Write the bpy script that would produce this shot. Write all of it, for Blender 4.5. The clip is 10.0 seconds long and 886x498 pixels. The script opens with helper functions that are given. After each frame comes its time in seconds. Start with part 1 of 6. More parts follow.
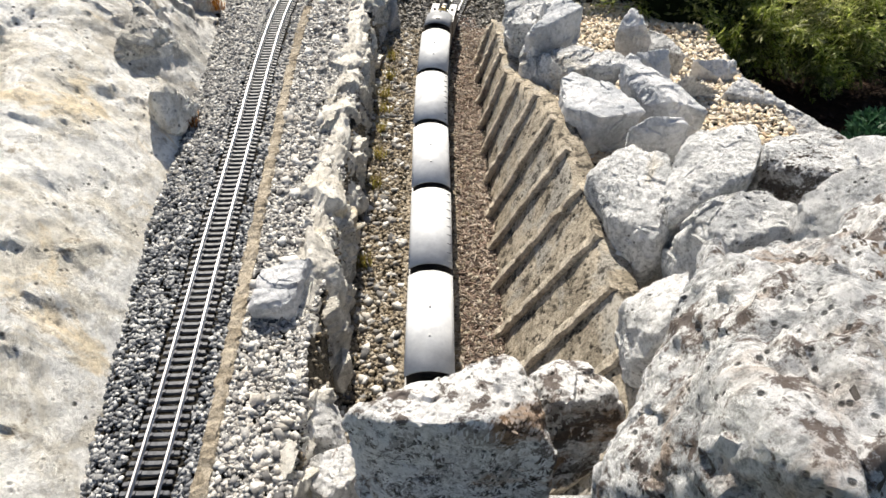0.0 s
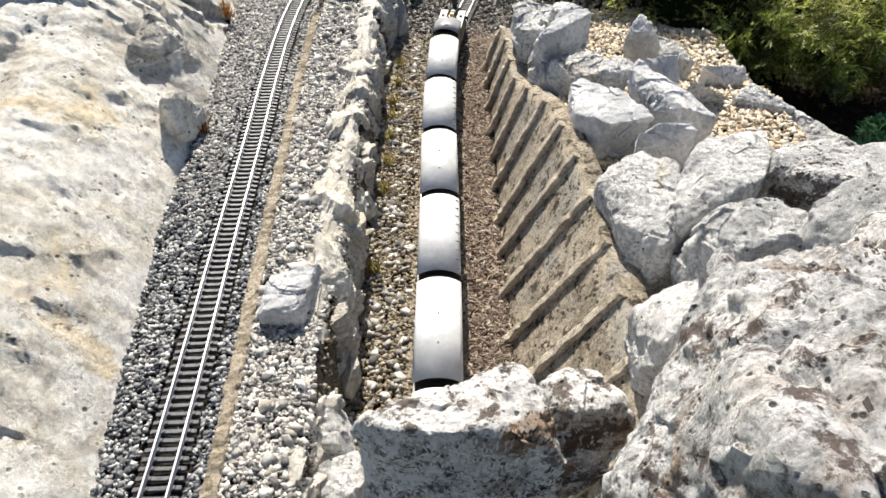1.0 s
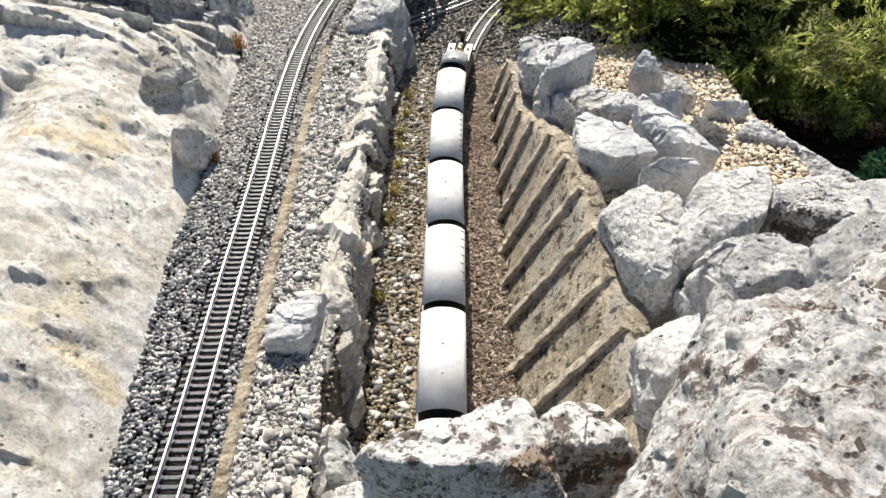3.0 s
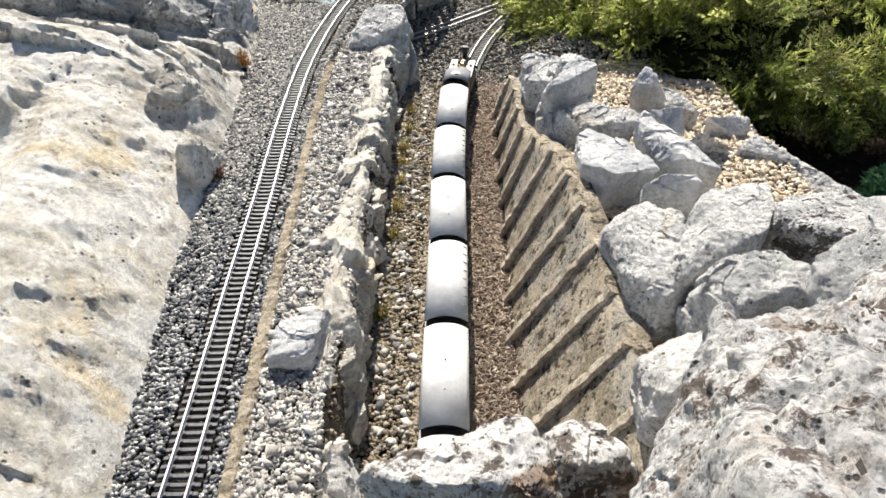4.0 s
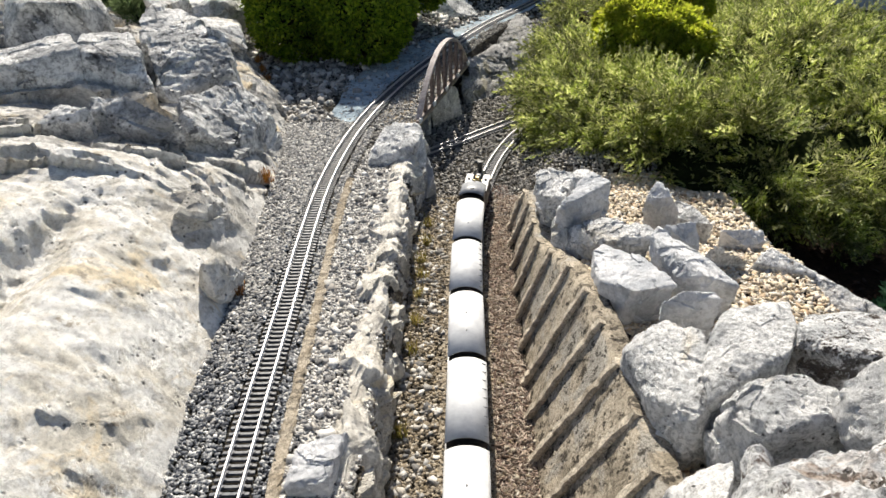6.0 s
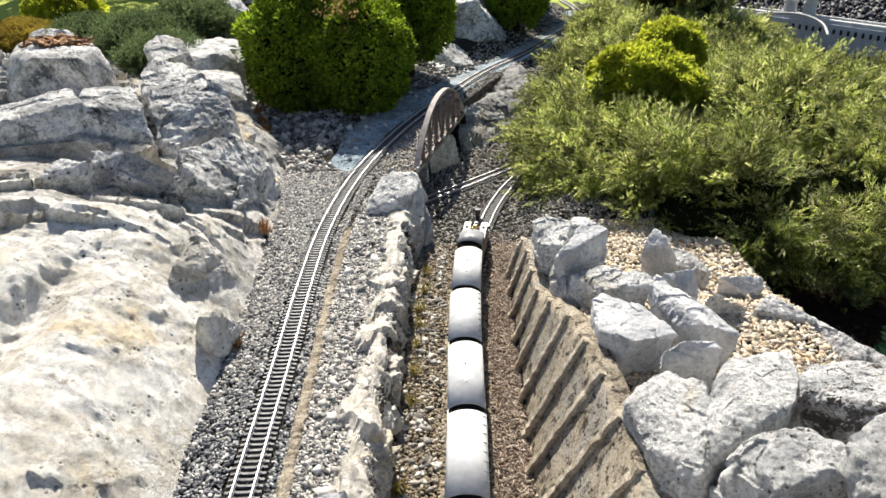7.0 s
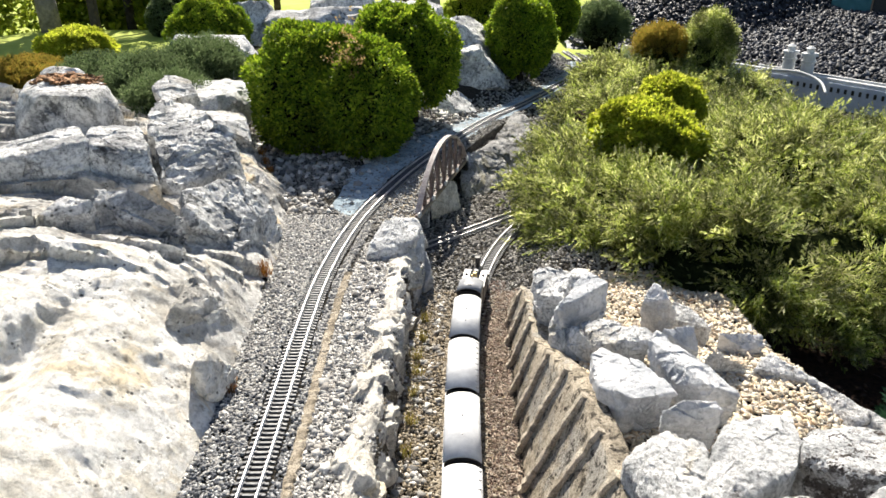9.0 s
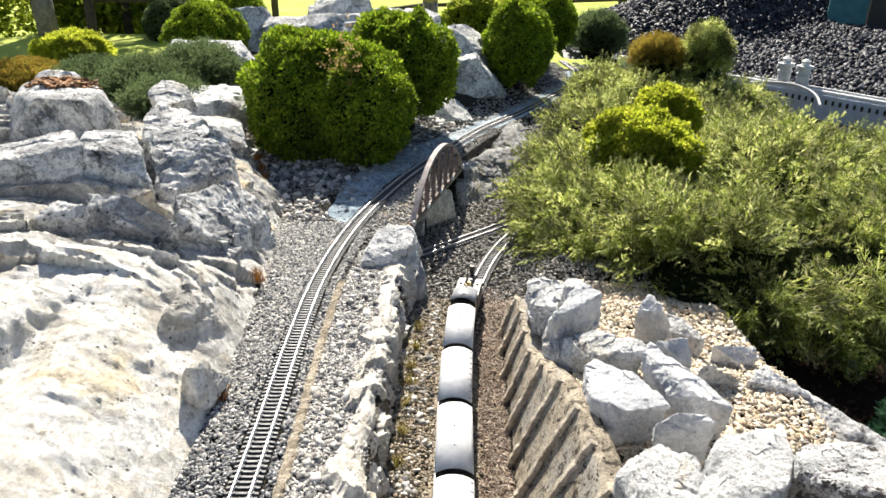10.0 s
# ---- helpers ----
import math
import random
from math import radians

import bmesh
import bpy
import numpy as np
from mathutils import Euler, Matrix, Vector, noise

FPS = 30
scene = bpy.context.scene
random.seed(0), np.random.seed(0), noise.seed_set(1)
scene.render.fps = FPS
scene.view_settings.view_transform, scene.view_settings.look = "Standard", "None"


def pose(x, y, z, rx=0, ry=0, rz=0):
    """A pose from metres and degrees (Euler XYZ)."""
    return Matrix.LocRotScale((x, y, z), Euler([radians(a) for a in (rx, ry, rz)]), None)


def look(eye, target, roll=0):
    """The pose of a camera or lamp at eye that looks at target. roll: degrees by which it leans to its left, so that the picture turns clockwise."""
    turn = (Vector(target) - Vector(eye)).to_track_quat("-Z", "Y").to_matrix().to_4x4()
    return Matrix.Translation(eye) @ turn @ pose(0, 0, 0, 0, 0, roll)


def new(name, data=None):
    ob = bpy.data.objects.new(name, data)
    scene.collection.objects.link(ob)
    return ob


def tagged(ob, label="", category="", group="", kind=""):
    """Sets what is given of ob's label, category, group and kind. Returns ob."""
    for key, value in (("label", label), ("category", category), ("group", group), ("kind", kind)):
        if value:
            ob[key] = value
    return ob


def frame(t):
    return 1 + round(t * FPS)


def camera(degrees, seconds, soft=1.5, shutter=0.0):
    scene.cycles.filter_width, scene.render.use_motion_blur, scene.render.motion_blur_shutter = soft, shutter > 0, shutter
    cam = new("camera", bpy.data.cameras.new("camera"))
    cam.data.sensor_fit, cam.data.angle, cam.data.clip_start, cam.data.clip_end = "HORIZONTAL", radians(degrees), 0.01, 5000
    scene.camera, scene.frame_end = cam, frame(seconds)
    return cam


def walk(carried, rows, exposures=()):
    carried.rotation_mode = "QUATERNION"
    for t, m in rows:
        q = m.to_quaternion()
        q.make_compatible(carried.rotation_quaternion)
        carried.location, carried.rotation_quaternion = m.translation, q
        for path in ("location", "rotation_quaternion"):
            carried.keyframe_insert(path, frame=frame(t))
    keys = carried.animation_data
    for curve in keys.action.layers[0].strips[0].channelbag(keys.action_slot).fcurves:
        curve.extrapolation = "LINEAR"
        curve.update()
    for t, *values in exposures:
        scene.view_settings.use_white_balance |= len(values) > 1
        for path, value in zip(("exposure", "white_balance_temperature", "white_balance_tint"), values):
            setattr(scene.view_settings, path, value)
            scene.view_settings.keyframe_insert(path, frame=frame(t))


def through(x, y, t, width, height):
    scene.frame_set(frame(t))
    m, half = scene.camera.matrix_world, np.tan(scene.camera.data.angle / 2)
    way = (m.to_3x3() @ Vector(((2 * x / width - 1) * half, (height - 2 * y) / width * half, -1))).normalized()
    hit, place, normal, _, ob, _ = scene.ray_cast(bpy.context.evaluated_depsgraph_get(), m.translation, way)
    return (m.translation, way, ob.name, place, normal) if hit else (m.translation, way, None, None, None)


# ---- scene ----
cam = camera(65.3, 10.0, soft=1.55)
PATH = [
    (0, (-0.018, -0.017, 1.227), (-0.003, 1.443, -0.14), 0.4),
    (0.5, (-0.022, -0.017, 1.227), (-0.022, 1.442, -0.142), 0.4),
    (1, (-0.02, -0.015, 1.23), (-0.027, 1.454, -0.127), -0.1),
    (1.5, (-0.018, -0.013, 1.233), (-0.027, 1.468, -0.111), -0.1),
    (2, (-0.017, -0.016, 1.242), (-0.033, 1.495, -0.068), -0.4),
    (2.5, (-0.017, -0.021, 1.246), (-0.037, 1.497, -0.056), -0.1),
    (4, (-0.018, -0.022, 1.256), (-0.051, 1.522, -0.013), -0.1),
    (4.5, (-0.017, -0.017, 1.268), (-0.045, 1.559, 0.037), -0.5),
    (5, (-0.02, -0.01, 1.277), (-0.053, 1.625, 0.125), -0.8),
    (5.5, (-0.027, -0.008, 1.293), (-0.073, 1.676, 0.215), -0.8),
    (5.7, (-0.031, -0.007, 1.297), (-0.097, 1.687, 0.235), -0.9),
    (7, (-0.027, 0.008, 1.318), (-0.099, 1.777, 0.389), -1.8),
    (7.5, (-0.027, 0.012, 1.326), (-0.093, 1.812, 0.456), -1.2),
    (8, (-0.03, 0.016, 1.331), (-0.1, 1.826, 0.484), -0.5),
    (8.5, (-0.031, 0.016, 1.333), (-0.099, 1.833, 0.501), -0.2),
    (9, (-0.033, 0.019, 1.339), (-0.1, 1.841, 0.516), -0.1),
    (9.5, (-0.036, 0.023, 1.338), (-0.101, 1.848, 0.522), 0.0),
    (10, (-0.03, 0.027, 1.342), (-0.084, 1.857, 0.538), 0.7),
]
walk(cam, [(t, look(eye, target, roll)) for t, eye, target, roll in PATH],
     [(0.0, 0.69), (2.5, 0.68), (4.0, 0.66), (5.0, 0.64), (5.5, 0.62), (7.0, 0.72), (8.0, 0.86), (10.0, 0.98)])

# ---- world and sun ----
SUN_AZ, SUN_EL = -8.0, 43.0          # degrees: from straight ahead (+y) towards the right, and above the horizon
world = bpy.data.worlds.new("world")
scene.world = world
world.use_nodes = True
wnt = world.node_tree
sky = wnt.nodes.new("ShaderNodeTexSky")
sky.sky_type = "NISHITA"
sky.sun_disc = False
sky.sun_elevation = radians(SUN_EL)
sky.sun_rotation = radians(SUN_AZ)
wnt.links.new(sky.outputs[0], wnt.nodes["Background"].inputs[0])
wnt.nodes["Background"].inputs[1].default_value = 0.062
sun = new("sun", bpy.data.lights.new("sun", "SUN"))
sun.data.energy, sun.data.angle, sun.data.color = 5.0, radians(0.6), (1.0, 0.925, 0.80)
_sd = Vector((math.sin(radians(SUN_AZ)) * math.cos(radians(SUN_EL)), math.cos(radians(SUN_AZ)) * math.cos(radians(SUN_EL)), math.sin(radians(SUN_EL))))
sun.matrix_world = look(_sd * 20, (0, 0, 0))


# ---- materials ----
def shader(name, rough=0.8, metal=0.0, spec=0.3):
    m = bpy.data.materials.new(name)
    m.use_nodes = True
    b = m.node_tree.nodes["Principled BSDF"]
    b.inputs["Roughness"].default_value = rough
    b.inputs["Metallic"].default_value = metal
    b.inputs["Specular IOR Level"].default_value = spec
    return m, m.node_tree, b


def node(nt, kind, **values):
    n = nt.nodes.new(kind)
    for key, v in values.items():
        n.inputs[key.replace("_", " ")].default_value = v
    return n


def noise_tex(nt, co, scale, detail=6.0, rough=0.6, warp=0.0):
    n = node(nt, "ShaderNodeTexNoise", Scale=scale, Detail=detail, Roughness=rough, Distortion=warp)
    nt.links.new(co, n.inputs["Vector"])
    return n.outputs["Fac"]


def ramp(nt, fac, stops):
    r = nt.nodes.new("ShaderNodeValToRGB")
    e = r.color_ramp.elements
    while len(e) < len(stops):
        e.new(0.5)
    for k, (p, c) in enumerate(stops):
        e[k].position = p
        e[k].color = (*c, 1) if len(c) == 3 else c
    nt.links.new(fac, r.inputs[0])
    return r.outputs[0]


def grey(v):
    return (v, v, v)


def mix(nt, fac, a, b, mode="MIX"):
    n = nt.nodes.new("ShaderNodeMix")
    n.data_type, n.blend_type = "RGBA", mode
    for sock, v in ((n.inputs[0], fac), (n.inputs[6], a), (n.inputs[7], b)):
        if isinstance(v, (int, float)):
            sock.default_value = v
        elif isinstance(v, tuple):
            sock.default_value = (*v, 1)
        else:
            nt.links.new(v, sock)
    return n.outputs[2]


def bump(nt, bsdf, height, strength, dist):
    b = node(nt, "ShaderNodeBump", Strength=strength, Distance=dist)
    nt.links.new(height, b.inputs["Height"])
    nt.links.new(b.outputs[0], bsdf.inputs["Normal"])


def position(nt):
    return nt.nodes.new("ShaderNodeNewGeometry").outputs["Position"]


def rock_material(name, low, high, stain, dark, dark_from=0.58, stain_from=0.54, pits=70.0, relief=0.7, k=1.0, grey_part=None, holes=(0.50, 0.60), grain=0.5, blot=13.0, crack=0.0):
    """Weathered stone: mottled body, stains, lichen and pits; grey_part: a second stone that takes over along the bank."""
    m, nt, b = shader(name, 0.9, 0, 0.2)
    co = position(nt)
    body = noise_tex(nt, co, 7 * k, 10, 0.74, 0.4)
    c = ramp(nt, body, [(0.43, low), (0.54, high)])
    if grey_part:
        sep = nt.nodes.new("ShaderNodeSeparateXYZ")
        nt.links.new(co, sep.inputs[0])
        wob = nt.nodes.new("ShaderNodeMath")
        wob.operation = "MULTIPLY_ADD"
        nt.links.new(noise_tex(nt, co, 2.2, 8, 0.65, 0.6), wob.inputs[0])
        wob.inputs[1].default_value = 2.4
        nt.links.new(sep.outputs[1], wob.inputs[2])
        far = nt.nodes.new("ShaderNodeMapRange")
        far.inputs[1].default_value, far.inputs[2].default_value = grey_part[2]
        nt.links.new(wob.outputs[0], far.inputs[0])
        c = mix(nt, far.outputs[0], c, ramp(nt, body, [(0.43, grey_part[0]), (0.55, grey_part[1])]))
    c = mix(nt, ramp(nt, noise_tex(nt, co, 3.2 * k, 9, 0.66, 0.8), [(stain_from, grey(0)), (stain_from + 0.07, grey(0.8))]), c, stain)
    c = mix(nt, 1.0, c, ramp(nt, noise_tex(nt, co, 60 * k, 9, 0.8, 0.2), [(0.42, grey(grain)), (0.52, grey(1))]), "MULTIPLY")
    c = mix(nt, ramp(nt, noise_tex(nt, co, blot * k, 12, 0.78, 0.2), [(dark_from, grey(0)), (dark_from + 0.035, grey(0.88))]), c, dark)
    vor = node(nt, "ShaderNodeTexVoronoi", Scale=pits * k)
    nt.links.new(co, vor.inputs["Vector"])
    pit = ramp(nt, vor.outputs["Distance"], [(0.14, grey(0)), (0.26, grey(1))])
    gate = ramp(nt, noise_tex(nt, co, 11 * k, 6), [(holes[0], grey(0)), (holes[1], grey(1))])
    hole = mix(nt, gate, (1.0, 1.0, 1.0), pit)
    c = mix(nt, 0.8, c, mix(nt, 1.0, c, hole, "MULTIPLY"))
    h = mix(nt, 0.5, noise_tex(nt, co, 24 * k, 13, 0.78), mix(nt, 0.45, noise_tex(nt, co, 95 * k, 8, 0.78), hole))
    if crack:
        bent = nt.nodes.new("ShaderNodeVectorMath")
        bent.operation = "MULTIPLY_ADD"
        wav = node(nt, "ShaderNodeTexNoise", Scale=5.0, Detail=7.0, Roughness=0.65)
        nt.links.new(co, wav.inputs["Vector"])
        nt.links.new(wav.outputs["Color"], bent.inputs[0])
        bent.inputs[1].default_value = (0.34, 0.34, 0.34)
        nt.links.new(co, bent.inputs[2])
        cell = node(nt, "ShaderNodeTexVoronoi", Scale=crack)
        cell.feature = "DISTANCE_TO_EDGE"
        nt.links.new(bent.outputs[0], cell.inputs["Vector"])
        line = ramp(nt, cell.outputs["Distance"], [(0.002, grey(0)), (0.02, grey(1))])
        here = ramp(nt, noise_tex(nt, co, 3.1, 5), [(0.50, grey(0)), (0.60, grey(0.9))])
        line = mix(nt, here, (1.0, 1.0, 1.0), line)
        c = mix(nt, 0.8, c, mix(nt, 1.0, c, line, "MULTIPLY"))
        h = mix(nt, 0.5, h, line)
    nt.links.new(c, b.inputs["Base Color"])
    bump(nt, b, h, min(1.0, relief * 1.4), 0.028 / k)
    return m


def stone_material(name, tones, rough=0.85, spec=0.25):
    """Loose stones: each island takes its own tone."""
    m, nt, b = shader(name, rough, 0, spec)
    geo = nt.nodes.new("ShaderNodeNewGeometry")
    n = len(tones)
    c = ramp(nt, geo.outputs["Random Per Island"], [(i / max(1, n - 1), t) for i, t in enumerate(tones)])
    co = geo.outputs["Position"]
    c = mix(nt, 0.55, c, mix(nt, 1.0, c, ramp(nt, noise_tex(nt, co, 210, 5, 0.7), [(0.3, grey(0.45)), (0.62, grey(1))]), "MULTIPLY"))
    nt.links.new(c, b.inputs["Base Color"])
    bump(nt, b, noise_tex(nt, co, 260, 5, 0.7), 0.4, 0.004)
    return m


def leaf_material(name, tones, rough=0.55, through=0.55, patch=(5.0, 0.35, 0.5, 0.65)):
    m, nt, b = shader(name, rough, 0, 0.3)
    geo = nt.nodes.new("ShaderNodeNewGeometry")
    n = len(tones)
    c = ramp(nt, geo.outputs["Random Per Island"], [(i / max(1, n - 1), t) for i, t in enumerate(tones)])
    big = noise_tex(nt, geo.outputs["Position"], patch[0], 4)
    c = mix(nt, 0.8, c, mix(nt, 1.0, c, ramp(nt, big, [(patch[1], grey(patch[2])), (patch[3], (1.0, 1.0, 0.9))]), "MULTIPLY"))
    nt.links.new(c, b.inputs["Base Color"])
    tr = nt.nodes.new("ShaderNodeBsdfTranslucent")
    nt.links.new(c, tr.inputs["Color"])
    mx = node(nt, "ShaderNodeMixShader", Fac=through)
    out = nt.nodes["Material Output"]
    nt.links.new(b.outputs[0], mx.inputs[1])
    nt.links.new(tr.outputs[0], mx.inputs[2])
    nt.links.new(mx.outputs[0], out.inputs["Surface"])
    return m


def worn_material(name, low, high, scale=40.0, rough=0.6, metal=0.0, spec=0.3, relief=0.25, depth=0.003, big=4.0):
    m, nt, b = shader(name, rough, metal, spec)
    co = position(nt)
    c = ramp(nt, noise_tex(nt, co, scale, 8, 0.7), [(0.35, low), (0.62, high)])
    c = mix(nt, 0.5, c, mix(nt, 1.0, c, ramp(nt, noise_tex(nt, co, big, 5), [(0.35, grey(0.6)), (0.6, grey(1))]), "MULTIPLY"))
    nt.links.new(c, b.inputs["Base Color"])
    nt.links.new(ramp(nt, noise_tex(nt, co, scale * 0.7, 5), [(0.3, grey(max(0.05, rough - 0.12))), (0.7, grey(min(1, rough + 0.12)))]), b.inputs["Roughness"])
    bump(nt, b, noise_tex(nt, co, scale * 2.2, 6, 0.7), relief, depth)
    return m


LIMESTONE = rock_material("limestone", (0.50, 0.51, 0.52), (0.86, 0.855, 0.845), (0.74, 0.68, 0.58), (0.20, 0.195, 0.19), 0.59, 0.60, 60, 1.0, 1.4, grain=0.58)
SMOOTH_LIMESTONE = rock_material("smooth_limestone", (0.46, 0.475, 0.50), (0.70, 0.70, 0.71), (0.60, 0.57, 0.52), (0.24, 0.24, 0.25), 0.64, 0.66, 60, 0.45, 1.2, holes=(0.60, 0.70), grain=0.78)
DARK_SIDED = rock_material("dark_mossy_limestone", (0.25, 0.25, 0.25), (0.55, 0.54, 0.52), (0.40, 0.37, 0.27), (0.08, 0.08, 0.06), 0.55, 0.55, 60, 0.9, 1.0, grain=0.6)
WHITE_LIMESTONE = rock_material("lichened_limestone", (0.62, 0.62, 0.62), (0.90, 0.89, 0.88), (0.66, 0.59, 0.49), (0.20, 0.15, 0.12), 0.60, 0.62, 60, 0.9, 1.4, grain=0.6)
CREAM_LIMESTONE = rock_material("cream_limestone", (0.62, 0.585, 0.52), (0.92, 0.88, 0.80), (0.74, 0.64, 0.46), (0.20, 0.165, 0.125), 0.61, 0.58, grain=0.7, k=1.5)
BANK_STONE = rock_material("bank_stone", (0.78, 0.735, 0.65), (0.98, 0.965, 0.93), (0.86, 0.72, 0.50), (0.42, 0.36, 0.28), 0.59, 0.54, 50, 1.0, 1.0,
                           ((0.36, 0.35, 0.335), (0.76, 0.74, 0.70), (2.85, 3.5)), grain=0.72, blot=9.0)
BACK_STONE = rock_material("back_stone", (0.36, 0.365, 0.37), (0.80, 0.795, 0.78), (0.66, 0.60, 0.50), (0.09, 0.09, 0.095), 0.565, 0.58, 50, 0.8, 0.8, crack=5.0)
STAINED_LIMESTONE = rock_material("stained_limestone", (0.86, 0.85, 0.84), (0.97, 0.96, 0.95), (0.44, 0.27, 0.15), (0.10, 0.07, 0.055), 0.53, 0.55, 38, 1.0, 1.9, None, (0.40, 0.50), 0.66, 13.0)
LICHENED_BOULDER = rock_material("lichened_boulder", (0.50, 0.51, 0.53), (0.92, 0.91, 0.91), (0.42, 0.31, 0.23), (0.12, 0.085, 0.07), 0.535, 0.57, 50, 1.0, 1.6, None, (0.42, 0.52), 0.48, 13.0)
# brown stained stone; it also colours the cap stone's shaded side
STAINED_SHADED = rock_material("stained_shaded_limestone", (0.46, 0.43, 0.40), (0.90, 0.88, 0.86), (0.30, 0.17, 0.08), (0.06, 0.045, 0.035), 0.50, 0.52, 45, 1.0, 1.9, None, (0.42, 0.52), 0.6, 6.0)
CONCRETE = rock_material("weathered_concrete", (0.32, 0.275, 0.21), (0.56, 0.485, 0.38), (0.44, 0.415, 0.37), (0.035, 0.03, 0.025), 0.535, 0.52, 24, 0.6, 2.0, None, (0.40, 0.50))
CONCRETE_RIB = rock_material("mossy_concrete_rib", (0.42, 0.36, 0.28), (0.72, 0.64, 0.52), (0.50, 0.44, 0.36), (0.10, 0.085, 0.07), 0.60, 0.6, 60, 1.0, 3.5)
EDGING = rock_material("edging_mortar", (0.32, 0.27, 0.20), (0.54, 0.47, 0.37), (0.42, 0.37, 0.30), (0.14, 0.11, 0.08), 0.62, 0.58, 150, 0.7, 2.5)
BALLAST = stone_material("grey_ballast", [(0.04, 0.046, 0.06), (0.17, 0.18, 0.20), (0.42, 0.425, 0.43), (0.06, 0.066, 0.08), (0.24, 0.245, 0.255), (0.74, 0.74, 0.73), (0.10, 0.107, 0.12), (0.85, 0.84, 0.82)])
GREY_GRAVEL = stone_material("grey_gravel", [(0.14, 0.14, 0.145), (0.31, 0.305, 0.30), (0.48, 0.47, 0.445), (0.20, 0.20, 0.205), (0.60, 0.585, 0.555), (0.36, 0.34, 0.31), (0.76, 0.75, 0.71)])
DUSTY_GRAVEL = stone_material("dusty_gravel", [(0.11, 0.105, 0.10), (0.23, 0.22, 0.205), (0.36, 0.345, 0.32), (0.15, 0.145, 0.135), (0.46, 0.44, 0.41), (0.27, 0.25, 0.22), (0.62, 0.60, 0.56)])
MULCH = stone_material("bark_mulch", [(0.08, 0.055, 0.045), (0.20, 0.135, 0.11), (0.11, 0.08, 0.07), (0.32, 0.24, 0.20), (0.06, 0.05, 0.045), (0.46, 0.40, 0.36)])
PEBBLE = stone_material("pale_pebbles", [(0.34, 0.33, 0.315), (0.76, 0.74, 0.70), (0.16, 0.16, 0.165), (0.88, 0.86, 0.82), (0.54, 0.515, 0.48), (0.10, 0.10, 0.105), (0.70, 0.65, 0.58)])
BROWN_GRAVEL = stone_material("brown_gravel", [(0.17, 0.14, 0.10), (0.36, 0.30, 0.22), (0.11, 0.095, 0.08), (0.46, 0.41, 0.33), (0.24, 0.20, 0.15), (0.32, 0.26, 0.17), (0.56, 0.52, 0.46)])
YELLOW_GRAVEL = stone_material("yellow_gravel", [(0.76, 0.68, 0.54), (0.60, 0.50, 0.37), (0.84, 0.80, 0.72), (0.46, 0.38, 0.28), (0.78, 0.68, 0.50), (0.56, 0.40, 0.26), (0.86, 0.83, 0.77)])
CHIPS = stone_material("wood_chips", [(0.30, 0.22, 0.17), (0.50, 0.42, 0.34), (0.22, 0.15, 0.12), (0.62, 0.55, 0.47), (0.36, 0.25, 0.20)])
# dry leaves below the juniper, their tones lowered for its shade
SHADED_LEAF = stone_material("shaded_dry_leaves", [(0.02, 0.011, 0.008), (0.06, 0.032, 0.02), (0.035, 0.02, 0.015), (0.12, 0.07, 0.045)])
RUSSET_LEAF = stone_material("russet_leaves", [(0.20, 0.09, 0.04), (0.34, 0.18, 0.09), (0.10, 0.06, 0.04), (0.42, 0.27, 0.15), (0.26, 0.11, 0.05)])
SLATE = stone_material("slate_lumps", [(0.012, 0.014, 0.020), (0.034, 0.038, 0.050), (0.018, 0.020, 0.029), (0.10, 0.11, 0.135), (0.028, 0.030, 0.040)], 0.55, 0.25)
SOIL = worn_material("gravel_soil", (0.018, 0.016, 0.014), (0.07, 0.062, 0.05), 90, 0.95, 0, 0.1, 0.8, 0.01, 5)
# brown leaf litter with the juniper's shade put into its near-black colour
SHADED_LITTER = worn_material("shaded_litter", (0.010, 0.007, 0.006), (0.045, 0.025, 0.017), 60, 0.95, 0, 0.1, 1.0, 0.02, 6)
GRASS = worn_material("meadow_grass", (0.34, 0.42, 0.07), (0.52, 0.58, 0.14), 1.2, 0.9, 0, 0.1, 0.6, 0.05, 0.25)
STEEL = worn_material("polished_rail", (0.48, 0.465, 0.47), (0.66, 0.645, 0.65), 60, 0.44, 0.80, 0.5, 0.08, 0.0006)
SLEEPER = worn_material("sleeper_plastic", (0.055, 0.058, 0.068), (0.14, 0.145, 0.165), 120, 0.5, 0, 0.45, 0.3, 0.001)
PALE_GIRDER = worn_material("pale_weathered_girder", (0.30, 0.25, 0.235), (0.52, 0.46, 0.44), 70, 0.65, 0.0, 0.3, 0.4, 0.002)
RUSTED = worn_material("weathered_girder", (0.10, 0.07, 0.062), (0.24, 0.19, 0.175), 70, 0.65, 0.0, 0.3, 0.4, 0.002)
ROOF = worn_material("pale_roof_paint", (0.56, 0.57, 0.59), (0.70, 0.71, 0.72), 35, 0.45, 0, 0.4, 0.06, 0.001, 7)
COACH = worn_material("dark_coach_paint", (0.03, 0.028, 0.03), (0.05, 0.045, 0.045), 60, 0.35, 0, 0.5, 0.05, 0.001)
BLACK = worn_material("black_paint", (0.010, 0.010, 0.011), (0.03, 0.03, 0.032), 60, 0.4, 0, 0.5, 0.08, 0.001)
TANK = worn_material("pale_tank_paint", (0.60, 0.60, 0.60), (0.74, 0.74, 0.73), 60, 0.45, 0, 0.45, 0.08, 0.001, 9)
CAB = worn_material("grey_cab_paint", (0.24, 0.25, 0.27), (0.33, 0.34, 0.36), 40, 0.45, 0, 0.45, 0.08, 0.001, 8)
